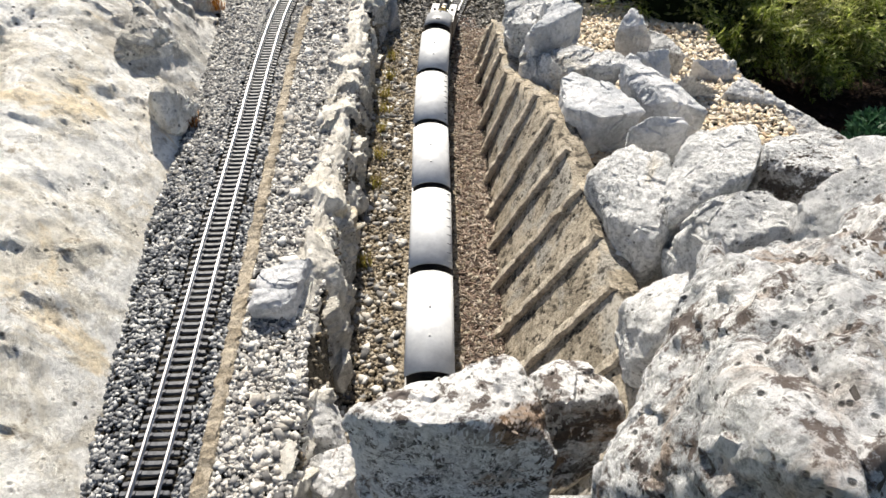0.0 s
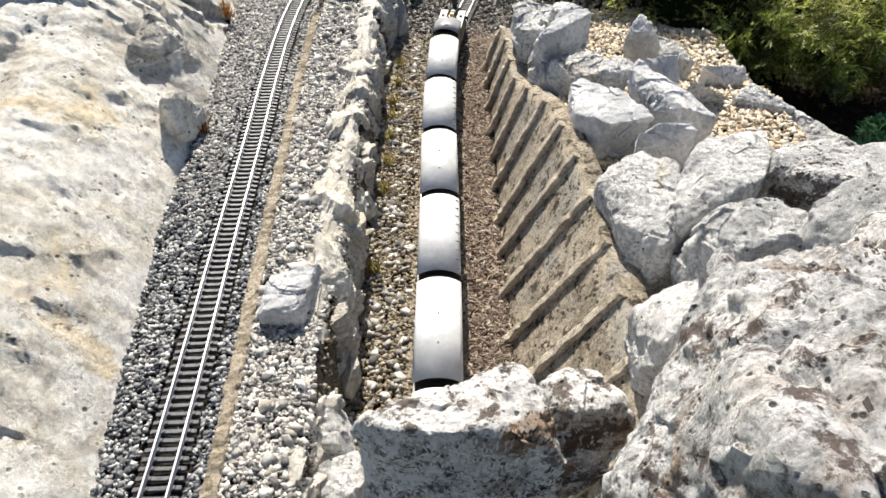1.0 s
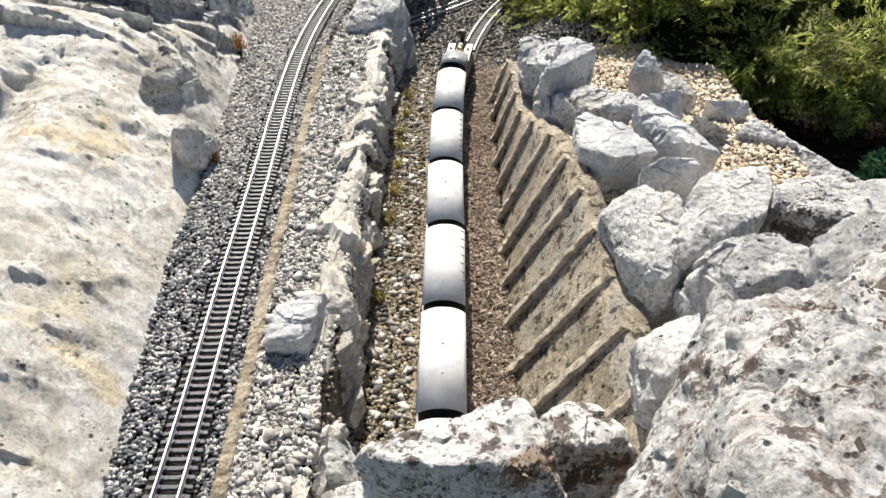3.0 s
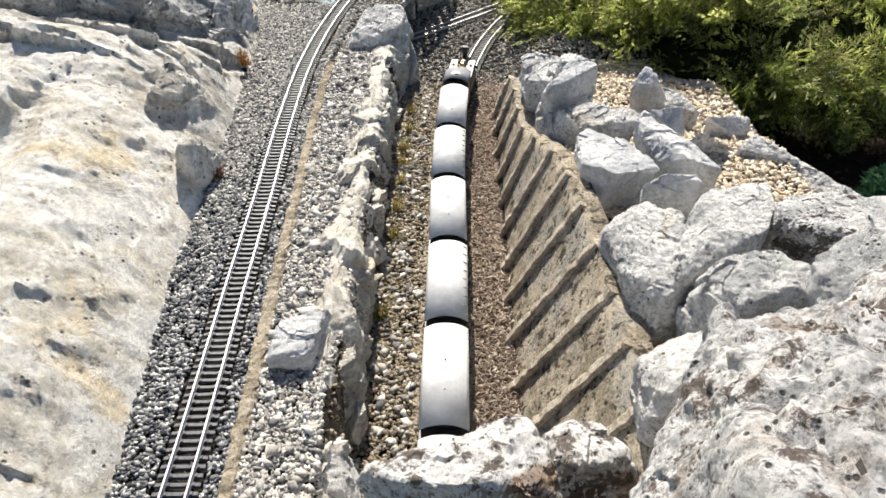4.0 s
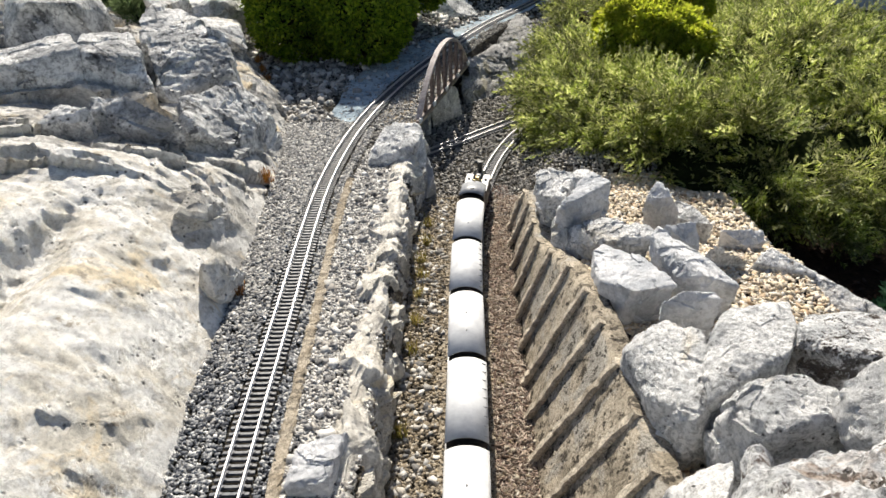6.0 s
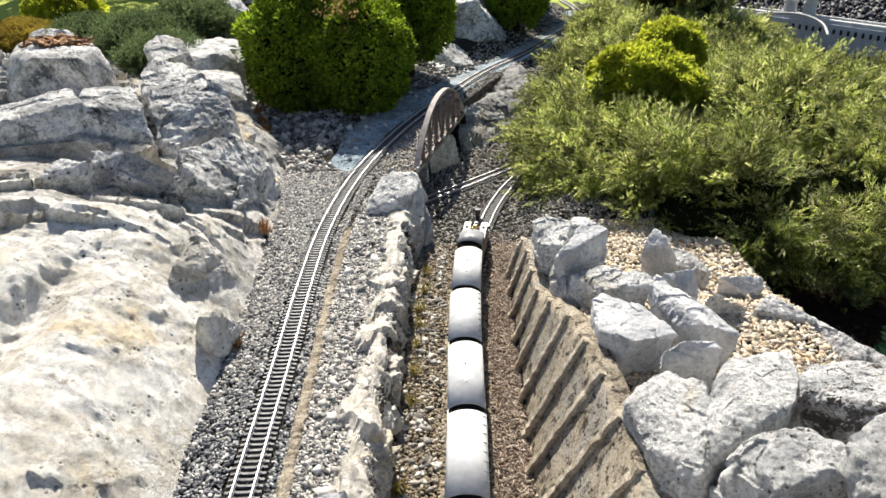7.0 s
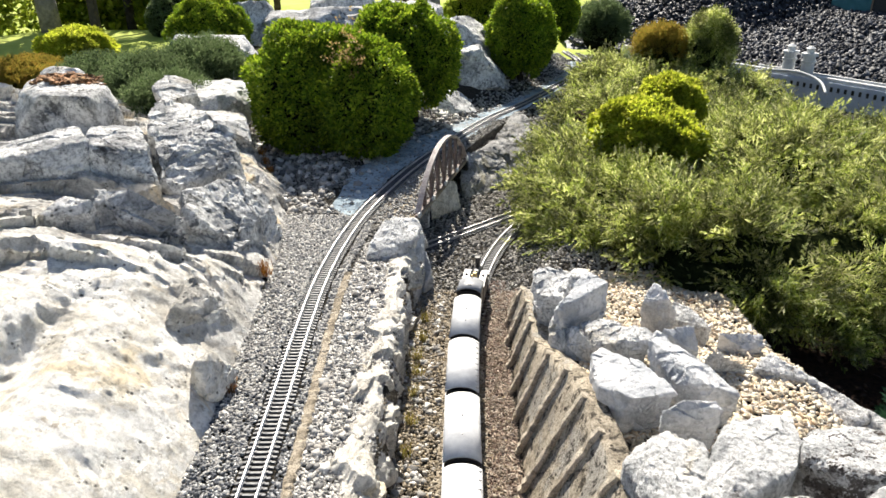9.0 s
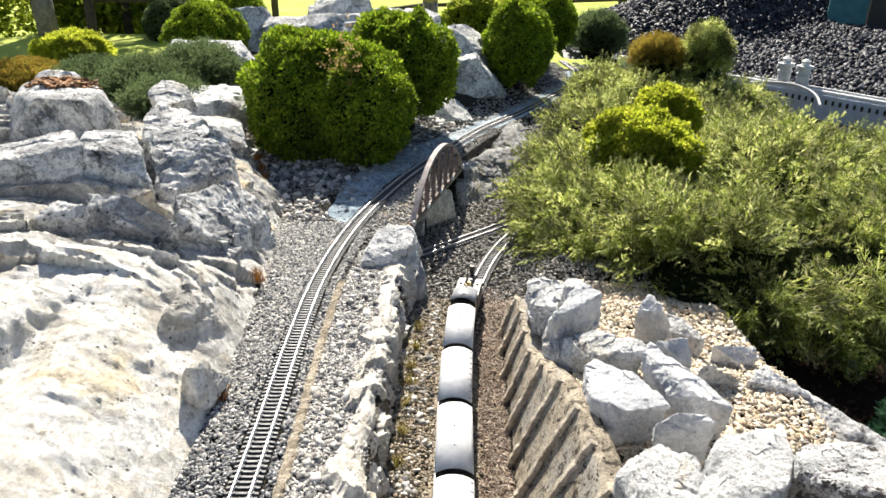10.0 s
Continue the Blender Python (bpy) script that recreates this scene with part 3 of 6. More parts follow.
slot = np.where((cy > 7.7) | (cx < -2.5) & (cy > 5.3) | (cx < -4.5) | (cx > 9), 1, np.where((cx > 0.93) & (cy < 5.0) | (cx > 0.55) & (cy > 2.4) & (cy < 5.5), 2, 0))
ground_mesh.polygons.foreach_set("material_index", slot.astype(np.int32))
tagged(new("ground", ground_mesh), "gravelly ground with two track beds and a meadow beyond", "ground", "", "structure")


# ---- rock bank beside the upper track ----
def rock_bank():
    by = np.arange(0.0, 4.3, 0.0095)
    s = np.linspace(0, 1, 250) ** 1.35 * 2.4
    foot = bank_x(by) + 0.02 + 0.022 * rugged(np.stack([by * 4.0, by * 0 + 3, by * 0], 1), 4)
    S, Y = np.meshgrid(s, by)
    X = foot[:, None] - S
    Z = (0.345 * (1 - np.exp(-np.maximum(0, S - 0.015) / 0.235)) + 0.06 * S) * (1 - 0.16 * smoothstep(2.0, 2.7, Y)) - 0.02
    P = np.stack([X, Y, Z], -1)
    far = smoothstep(1.65, 2.15, Y - 0.35 * (X + 0.9) + 0.25 * smooth_noise(P * 2.3))
    Q = np.stack([X * 0.8, Y * 1.5 - X * 0.4, Z * 1.5], -1)
    worn = 0.050 * rugged(P * 1.7, 2) + 0.014 * rugged(Q * 4.5, 3) + 0.009 * fracture(Q, 7.0, 4.0) + 0.006 * fracture(Q, 17.0, 5.0) + 0.008 * rugged(P * 22, 4, 0.64)
    Q = np.stack([X * 0.7 + 0.2 * Y, Y * 2.1 - X * 0.8, Z * 2.2], -1) + 0.10 * smooth_noise(P * 3.0)[..., None]
    layered = 0.075 * fracture(Q, 1.7, 12.0) + 0.040 * fracture(Q, 3.6, 14.0) + 0.014 * fracture(Q, 8.0, 18.0) + 0.004 * fracture(Q, 20.0, 6.0) + 0.03 * rugged(P * 2.5, 2) + 0.004 * rugged(P * 30, 4, 0.6)
    hollow = -0.09 * np.exp(-((X + 1.10) / 0.06) ** 2) * np.exp(-((Y - 1.15) / 0.5) ** 4)
    grow = np.minimum(1.0, S / 0.10) * (0.55 + 0.45 * np.minimum(1.0, S / 0.5))
    D = (worn * (1 - far) + layered * far + hollow) * grow
    edge = smoothstep(2.4, 2.1, S) * smoothstep(0.0, 0.25, Y)
    V = np.stack([X + 0.55 * D, Y - 0.25 * D, 0.145 + (Z + D) * edge - 0.06 * (1 - edge)], -1)
    n, m = len(s), len(by)
    I, J = np.meshgrid(np.arange(n - 1), np.arange(m - 1))
    A = J * n + I
    F = np.stack([A, A + n, A + n + 1, A + 1], -1).reshape(-1, 4)
    me = mesh_of("rock_bank", V.reshape(-1, 3), F, BANK_STONE, True)
    me.set_sharp_from_angle(angle=radians(38))
    return tagged(new("rock_bank", me), "sloping bank of pale cream limestone beside the track", "rock bank", "", "structure")


rock_bank()

# ---- boulders ----
def ledge_rocks():
    rows = [  # centre, half size, turn, seed, material, label
        ((-1.42, 3.62, 0.40), (0.22, 0.20, 0.12), 25, 114, BACK_STONE, "low grey limestone outcrop on the bank"),
        ((-1.42, 1.20, 0.50), (0.24, 0.40, 0.22), 5, 18, BACK_STONE, "shaded grey limestone mass on the bank"),
    ]
    for c, h, turn, seed, mat, label in rows:
        boulder(label, c, h, turn, seed, 5, mat, 14, 0.15, group="rocks of the bank", flat=0.56)
    cleft_rock("tall pale limestone block topped with brown litter", (-2.01, 3.404, 0.508),
               [(0, 0, -1, 0.158), (0.68, 0.73, 0.08, 0.165), (-0.98, -0.17, -0.06, 0.223), (0.09, -0, 1, 0.184), (-0.25, -0.14, 0.96, 0.21), (0.23, 0.97, 0.09, 0.272), (0.99, -0.09, -0.05, 0.255), (-0.62, -0.61, 0.5, 0.253), (0.01, -0.98, -0.18, 0.25), (0.7, 0.64, 0.32, 0.183), (-0.16, -0.91, -0.37, 0.262), (0.86, 0.13, 0.49, 0.253), (0.26, -0.95, -0.19, 0.288)],
               BACK_STONE, 13, group="rocks of the bank", soft=34, block=0.45, chip=0.0253, swell=0.0096)
    cleft_rock("long grey limestone ledge with a pale top edge", (-1.713, 2.58, 0.447),
               [(0.36, -0.92, -0.17, 0.128), (0, -0, -1, 0.147), (-0.07, -0.05, 1, 0.167), (-0.45, 0.89, 0.11, 0.143), (0.81, 0.58, 0.06, 0.181), (-0.95, -0.31, -0.08, 0.185), (0.48, -0.82, 0.29, 0.172), (-0.81, -0.54, 0.22, 0.201), (-0.35, -0.92, -0.18, 0.18), (0.99, -0.12, -0.05, 0.21), (-0.7, 0.71, 0.09, 0.165), (-0.58, -0.76, -0.29, 0.191)],
               BACK_STONE, 11, group="rocks of the bank", soft=34, block=0.45, chip=0.0299, swell=0.0084, sub=7)
    cleft_rock("cracked grey limestone block on the bank", (-1.429, 2.711, 0.445),
               [(0.86, 0.51, 0.07, 0.085), (0, 0, -1, 0.145), (-0.92, -0.38, -0.08, 0.124), (0.2, 0.04, 0.98, 0.155), (-0.98, 0.19, 0.01, 0.147), (0.09, -0.95, -0.29, 0.155), (-0.1, 0.99, 0.12, 0.193), (0.11, -0.99, 0.12, 0.178), (0.46, -0.58, 0.68, 0.192), (-0.83, -0.52, 0.18, 0.156)],
               BACK_STONE, 12, group="rocks of the bank", soft=34, block=0.45, chip=0.0299, swell=0.0084, sub=7)
    cleft_rock("dark weathered limestone shelf", (-1.206, 2.261, 0.38),
               [(0.42, 0.9, 0.15, 0.034), (0.08, 0.98, 0.16, 0.044), (-0.08, -0.97, -0.25, 0.038), (-0.03, -0.64, 0.77, 0.111), (0, -0, -1, 0.13), (-0.97, -0.23, -0.07, 0.137), (-0.12, -0.97, 0.22, 0.065), (-0.72, -0.68, -0.15, 0.101), (-0.16, -0.38, 0.91, 0.141), (-0.43, -0.87, -0.24, 0.067)],
               BACK_STONE, 16, group="rocks of the bank", soft=34, block=0.45, chip=0.0276, swell=0.0072)
    cleft_rock("low brown-stained limestone hump", (-1.378, 2.175, 0.382),
               [(0.28, -0.94, -0.19, 0.029), (0.23, 0.96, 0.16, 0.043), (-0.93, 0.37, 0.06, 0.051), (-0.06, -0.25, 0.97, 0.138), (0, 0, -1, 0.132), (0.32, -0.81, 0.49, 0.096), (0.99, 0.14, 0.01, 0.077)],
               BACK_STONE, 17, group="rocks of the bank", soft=34, block=0.45, chip=0.0276, swell=0.0072)
    cleft_rock("weathered grey outcrop above the gravel", (-1.277, 3.021, 0.386),
               [(0, 0, -1, 0.186), (-0.9, -0.44, -0.09, 0.148), (0.15, -0.05, 0.99, 0.175), (0.76, 0.64, 0.08, 0.151), (-1, -0.01, -0.03, 0.246), (0.42, -0.39, 0.82, 0.213), (0.85, -0.5, -0.18, 0.272), (0, 0.99, 0.1, 0.371), (0.58, -0.77, -0.28, 0.32), (0.95, 0.31, 0.04, 0.201)],
               BACK_STONE, 15, group="rocks of the bank", soft=34, block=0.45, chip=0.0575, swell=0.013, grain=0.006, sub=7)
    cleft_rock("sloping grey limestone foot of the bank", (-0.96, 2.557, 0.259),
               [(-0.96, 0.28, 0.07, 0.108), (0.67, -0.05, 0.74, 0.108), (0, 0, -1, 0.159), (-0.79, -0.61, -0.07, 0.203), (0.94, -0.3, -0.17, 0.117), (0.22, 0.97, 0.1, 0.24), (0.98, -0.15, 0.15, 0.108), (0.37, -0.91, -0.2, 0.217), (0.43, 0.88, 0.19, 0.228), (0.97, -0.06, -0.23, 0.133), (0.34, -0.18, 0.92, 0.185), (0.65, 0.64, 0.42, 0.201), (-0.53, 0.27, 0.81, 0.208)],
               BACK_STONE, 14, group="rocks of the bank", soft=34, block=0.45, chip=0.0575, swell=0.012, grain=0.006, sub=7)
    cleft_rock("grey limestone hump behind the bank", (-1.714, 3.978, 0.44),
               [(-1, -0.09, -0.04, 0.098), (0, 0, -1, 0.14), (0.3, 0.93, 0.23, 0.129), (0.83, -0.52, -0.22, 0.108), (-0.81, -0.56, -0.18, 0.11), (0.09, -0.07, 0.99, 0.138), (0.28, -0.22, 0.93, 0.127), (0.84, 0.53, 0.13, 0.106)],
               BACK_STONE, 10, group="rocks of the bank", soft=34, block=0.45, chip=0.0253, swell=0.0084)
    cleft_rock("grey limestone corner by the track bed", (-0.749, 1.61, 0.19),
               [(-0.65, 0.71, 0.26, 0.027), (-0.54, -0.84, -0, 0.05), (-0.84, 0.47, 0.27, 0.023), (0.93, -0.29, 0.22, 0.049), (0.87, -0.08, -0.48, 0.051), (-0.22, 0.91, 0.35, 0.045), (0.72, -0.21, -0.66, 0.054), (0.44, -0.8, -0.4, 0.057), (0, 0, -1, 0.09), (0.86, 0.03, 0.5, 0.068), (0.02, -0.95, 0.32, 0.08), (-0.35, 0.19, 0.92, 0.098)],
               BANK_STONE, 19, group="rocks of the bank", soft=26, chip=0.02)
    cleft_rock("shaded brown-grey rock face on the bank", (-0.862, 1.852, 0.218),
               [(-0.98, 0.04, 0.19, 0.054), (-0.08, 0.98, 0.18, 0.084), (0.7, -0.57, -0.43, 0.036), (0.86, -0.29, 0.41, 0.065), (0.84, -0.53, 0.13, 0.05), (0, -0, -1, 0.118), (0.26, 0.93, 0.25, 0.086), (0.67, -0.13, 0.73, 0.097), (0.38, -0.87, -0.33, 0.068), (-0.86, -0.5, 0.07, 0.093)],
               BANK_STONE, 9, group="rocks of the bank", soft=26, chip=0.03)


ledge_rocks()


def right_rocks():
    rows = [
        ((0.660, 0.78, 0.50), (0.100, 0.08, 0.10), 0, 32, WHITE_LIMESTONE, "pale lichened boulder among others", (0, 0)),
        ((0.83, 1.04, 0.36), (0.13, 0.10, 0.12), 10, 41, WHITE_LIMESTONE, "pale limestone boulder at the edge", (0, 0)),
        ((0.27, 2.28, 0.12), (0.07, 0.12, 0.12), -10, 42, LIMESTONE, "grey limestone slab at the wall end", (0, 0)),
        ((0.36, 2.14, 0.22), (0.06, 0.08, 0.07), 20, 43, LIMESTONE, "grey limestone block beside the juniper", (0, 0)),
    ]
    for c, h, turn, seed, mat, label, tilt in rows:
        boulder(label, c, h, turn, seed, 5, mat, 13, 0.11, tilt, group="boulders above the wall", flat=0.58)
    cleft_rock("large grey pitted boulder with a shaded lower face", (0.392, 1.084, 0.239),
               [(0.99, -0.14, 0.05, 0.072), (-0.98, -0.11, -0.18, 0.066), (0, 0, -1, 0.139), (-0.33, 0.94, -0.01, 0.139), (-0.31, 0.07, 0.95, 0.144), (0.7, 0.71, 0.07, 0.142), (0.4, -0.9, -0.18, 0.137), (-0.85, -0.51, 0.1, 0.113), (-0.7, -0.03, 0.72, 0.129), (0.82, -0.44, 0.36, 0.123), (-0.74, 0.66, -0.08, 0.122), (-0.85, -0.4, -0.35, 0.094), (-0, 0.19, 0.98, 0.158), (-0.06, -0.93, -0.37, 0.157)],
               LIMESTONE, 28, group="boulders above the wall", chip=0.020, sub=7, pits=0.006, swell=0.012)
    cleft_rock("broad white limestone slab with a ridge", (0.535, 1.111, 0.319),
               [(0.47, -0.87, -0.12, 0.078), (0.91, -0.42, -0.07, 0.073), (0, -0, -1, 0.119), (-0.84, 0.54, 0.06, 0.074), (-0.99, 0.17, -0, 0.098), (-0.09, 0.99, 0.11, 0.117), (-0.12, 0.12, 0.99, 0.114), (0.98, -0.17, -0.04, 0.097), (-0.37, -0.08, 0.93, 0.136), (-0.04, -0.42, 0.91, 0.15)],
               LIMESTONE, 29, group="boulders above the wall", sub=7, pits=0.004)
    cleft_rock("rounded grey and white boulder", (0.515, 0.89, 0.349),
               [(0.24, -0.96, -0.16, 0.058), (0.54, 0.84, 0.1, 0.066), (0, -0, -1, 0.129), (-0.12, 0.98, 0.13, 0.068), (-0.77, -0.63, -0.13, 0.097), (-0.61, 0.78, 0.12, 0.086), (-0.27, 0.2, 0.94, 0.14), (0.03, 0.05, 1, 0.144), (0.92, 0.39, 0.02, 0.098), (-1, -0.06, -0.06, 0.103), (-0.75, 0.16, 0.64, 0.13), (0.28, -0.32, 0.9, 0.151), (-0.96, -0.24, 0.16, 0.112)],
               LIMESTONE, 31, group="boulders above the wall", chip=0.020, sub=7, soft=9, pits=0.006, swell=0.014)
    # the shade on its near side is painted in with the dark stone
    cleft_rock("limestone cap stone with a dark side", (0.707, 1.068, 0.354),
               [(0, 0, -1, 0.104), (-0.76, -0.64, -0.12, 0.072), (1, -0.01, -0.02, 0.094), (-0.05, 0.99, 0.12, 0.103), (-0.77, 0.64, 0.07, 0.099), (0.58, -0.79, -0.18, 0.085), (-0.01, 0.15, 0.99, 0.11), (0.69, 0.72, 0.08, 0.108), (0.91, -0.21, 0.36, 0.113), (-1, 0.01, -0.02, 0.1), (-0.54, -0.82, -0.19, 0.081), (-0.32, -0.92, 0.24, 0.105), (0.68, -0.69, 0.24, 0.109), (-0.72, -0.41, 0.56, 0.125)],
               LIMESTONE, 30, group="boulders above the wall", stain=(STAINED_SHADED, (-0.25, -0.95, 0.0), 0.35), sub=7)
    cleft_rock("angular grey limestone block with a smooth top", (0.375, 1.511, 0.222),
               [(-1, 0.06, -0.02, 0.074), (0.97, 0.24, 0.02, 0.066), (0, -0, -1, 0.102), (0.69, 0.71, 0.13, 0.076), (-0.06, 0.1, 0.99, 0.112), (0.19, -0.95, -0.26, 0.096), (-0.93, -0.33, -0.12, 0.089), (-0.63, -0.78, 0.03, 0.116), (-0.67, 0.73, 0.11, 0.128), (-0.62, -0.62, -0.47, 0.11)],
               SMOOTH_LIMESTONE, 25, group="boulders above the wall", sub=7, chip=0.012, grain=0.002, soft=44, block=1.3)
    cleft_rock("ridged white limestone slab", (0.543, 1.536, 0.27),
               [(0.89, 0.41, 0.2, 0.025), (-0.97, -0.13, -0.21, 0.049), (0, 0, -1, 0.09), (-0.69, -0.68, -0.27, 0.071), (-0.86, -0.19, 0.47, 0.082), (-0.21, -0.93, -0.3, 0.103), (-0.09, 0.09, 0.99, 0.096), (0.33, 0.05, 0.94, 0.096), (-0.83, 0.56, -0.01, 0.12), (0.63, -0.72, -0.28, 0.134)],
               SMOOTH_LIMESTONE, 26, group="boulders above the wall", sub=7, chip=0.014, soft=44, block=1.3)
    cleft_rock("small grey limestone wedge", (0.491, 1.328, 0.304),
               [(-0, 0.99, 0.13, 0.013), (-0.2, -0.96, -0.19, 0.012), (-0.31, 0.94, 0.15, 0.023), (-0.14, -0.98, 0.12, 0.022), (0.89, 0.45, 0.03, 0.048), (0.14, -0.98, -0.17, 0.02), (-0.18, -0.83, 0.53, 0.043), (0, 0, -1, 0.064), (0, -0.36, 0.93, 0.07), (0.39, -0.91, -0.17, 0.034)],
               SMOOTH_LIMESTONE, 27, group="boulders above the wall", sub=7, chip=0.010, soft=36)
    cleft_rock("flat grey limestone slab", (0.401, 1.759, 0.235),
               [(-0.05, -0.96, -0.27, 0.054), (0.73, 0.67, 0.13, 0.055), (0, -0, -1, 0.075), (-0.97, -0.22, -0.12, 0.075), (-0.17, -0.08, 0.98, 0.076), (-0.22, 0.95, 0.2, 0.082), (-0.04, 0.16, 0.99, 0.076), (1, -0.03, -0.06, 0.081), (-0.73, -0.34, 0.59, 0.092), (-0.14, -0.99, -0.03, 0.07)],
               LIMESTONE, 23, group="boulders above the wall", sub=7, chip=0.02, soft=40)
    cleft_rock("upright grey limestone block with a white top face", (0.326, 1.929, 0.229),
               [(-0.83, 0.56, 0.05, 0.043), (0.6, -0.79, -0.13, 0.044), (0.89, 0.46, 0, 0.084), (-0, -0, 1, 0.131), (-0.77, 0.36, 0.52, 0.084), (0, 0, -1, 0.109), (0.71, -0.69, 0.14, 0.062), (-0.92, -0.37, -0.11, 0.097), (0.87, -0.47, -0.12, 0.055), (0.05, -0.98, -0.18, 0.086)],
               SMOOTH_LIMESTONE, 21, group="boulders above the wall", sub=7, chip=0.014, soft=44, block=1.3)
    cleft_rock("tall grey limestone slab on the wall", (0.257, 2.075, 0.174),
               [(0.97, -0.25, 0.02, 0.05), (-0.99, -0.05, -0.11, 0.049), (-0.65, -0.74, -0.17, 0.067), (0.43, 0.9, 0.1, 0.102), (0, 0, -1, 0.114), (0.02, 0.04, 1, 0.13), (-0.68, 0.73, -0, 0.089), (-0.52, -0.17, 0.84, 0.13)],
               LIMESTONE, 22, group="boulders above the wall", sub=7, chip=0.03, soft=44, block=0.9)
    cleft_rock("grey limestone block on the wall edge", (0.284, 1.815, 0.182),
               [(0.88, 0.44, 0.19, 0.02), (-0.77, -0.57, 0.27, 0.048), (-0.9, 0.43, -0.06, 0.078), (-0.21, -0.94, -0.29, 0.07), (-0.6, -0.13, 0.79, 0.077), (-0.75, -0.46, -0.48, 0.041), (0, 0, -1, 0.082), (-0.73, -0.48, 0.49, 0.059), (-0.95, -0.19, -0.24, 0.05), (-0.86, -0.52, -0.04, 0.041), (-0.48, -0.74, -0.47, 0.054)],
               LIMESTONE, 24, group="boulders above the wall", sub=7, chip=0.03, soft=44, block=0.9)
    cleft_rock("pale upright stone beside the wall", (0.336, 0.71, 0.33),
               [(0.91, -0.42, 0.01, 0.025), (-0.06, 0.99, 0.08, 0.07), (-0.99, 0.09, -0.12, 0.049), (-0.57, 0.46, 0.68, 0.089), (0.62, -0.78, -0.05, 0.04), (0, 0, -1, 0.13), (-0.87, 0.14, 0.47, 0.075), (-0.98, -0.01, 0.18, 0.057), (-0.91, -0.37, -0.19, 0.064), (0.13, -0.98, -0.14, 0.065), (-0.35, 0.47, 0.81, 0.109), (-0.5, -0.83, -0.23, 0.079), (-0.26, 0.92, 0.29, 0.08)],
               WHITE_LIMESTONE, 33, group="boulders above the wall", pits=0.004)
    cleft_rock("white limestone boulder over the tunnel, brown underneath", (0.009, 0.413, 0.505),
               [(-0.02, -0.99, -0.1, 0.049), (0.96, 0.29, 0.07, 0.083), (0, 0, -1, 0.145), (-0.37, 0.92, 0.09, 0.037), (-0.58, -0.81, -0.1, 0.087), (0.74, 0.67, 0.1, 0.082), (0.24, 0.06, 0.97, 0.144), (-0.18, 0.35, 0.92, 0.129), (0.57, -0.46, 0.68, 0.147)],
               STAINED_LIMESTONE, 52, group="foreground boulders", stain=(STAINED_SHADED, (0.85, -0.50, -0.10), 0.50), sub=7, soft=12, pits=0.007, swell=0.012, chip=0.010)
    cleft_rock("white limestone block with a dark stained side", (0.143, 0.467, 0.462),
               [(0.56, 0.83, 0.07, 0.025), (-0.98, -0.2, -0.01, 0.05), (0.26, -0.96, -0.13, 0.038), (0, -0.99, -0.13, 0.039), (-0.64, 0.76, 0.1, 0.051), (0.49, -0.85, -0.2, 0.045), (0.89, 0.45, 0, 0.039), (-0, -0, -1, 0.132), (0.79, -0.57, 0.2, 0.071), (-0.19, 0.2, 0.96, 0.129), (0.22, 0.33, 0.92, 0.12), (0.48, 0.24, 0.85, 0.117)],
               STAINED_LIMESTONE, 53, group="foreground boulders", stain=(STAINED_SHADED, (0.15, -0.95, -0.20), 0.30), sub=7, soft=12, pits=0.006, swell=0.012)
    cleft_rock("grey limestone ridge beside the large boulder", (0.223, 0.39, 0.559),
               [(-0.82, 0.57, -0.07, 0.028), (0.95, -0.3, 0.08, 0.11), (-0.65, -0.74, -0.16, 0.118), (-0.91, 0.27, 0.31, 0.07), (-0.81, -0.51, -0.28, 0.112), (-0, -0, -1, 0.199), (0.99, 0.1, 0.13, 0.11), (-0.78, 0.39, 0.49, 0.106), (0.19, 0.32, 0.93, 0.211)],
               LICHENED_BOULDER, 54, group="foreground boulders", sub=7, swell=0.018, chip=0.012, grain=0.005, soft=12, block=0.7)
    cleft_rock("large white limestone boulder blotched with brown lichen", (0.353, 0.412, 0.6),
               [(0.82, -0.58, -0.02, 0.052), (0, -0, -1, 0.24), (-0.93, 0.36, -0.03, 0.098), (-0.46, 0.88, 0.07, 0.115), (-0.25, 0.52, 0.81, 0.172), (-0.49, -0.86, -0.13, 0.241), (0.63, -0.2, 0.75, 0.191), (-0.19, 0.98, 0.09, 0.177), (-0.87, -0.08, 0.48, 0.255), (-0.55, 0.01, 0.84, 0.296), (-0.45, 0.36, 0.81, 0.219)],
               LICHENED_BOULDER, 51, group="foreground boulders", stain=(STAINED_SHADED, (0.55, -0.35, 0.0), 0.30), sub=7, pits=0.004, swell=0.032, chip=0.014, grain=0.010, soft=10, block=0.7)
    cleft_rock("upright grey slab behind a ridged stone", (0.575, 1.718, 0.254),
               [(-0.55, -0.81, -0.18, 0.025), (-0.23, 0.96, 0.17, 0.018), (0.29, -0.92, -0.26, 0.03), (0.95, 0.3, 0.05, 0.045), (0.6, -0.66, 0.44, 0.053), (0.15, -0.62, 0.77, 0.064), (0, 0, -1, 0.074)],
               SMOOTH_LIMESTONE, 34, group="boulders above the wall", soft=40)
    cleft_rock("low grey stone under the juniper edge", (0.69, 1.99, 0.179),
               [(0.96, 0.27, 0.06, 0.012), (-0.82, -0.54, -0.19, 0.018), (-0.77, -0.3, 0.56, 0.036), (-1, 0.06, -0.02, 0.039), (0.83, 0.54, 0.11, 0.023), (0, -0, -1, 0.059), (-0.57, -0.22, 0.79, 0.049), (0.5, -0.82, -0.28, 0.087)],
               LIMESTONE, 35, group="boulders above the wall", soft=26)
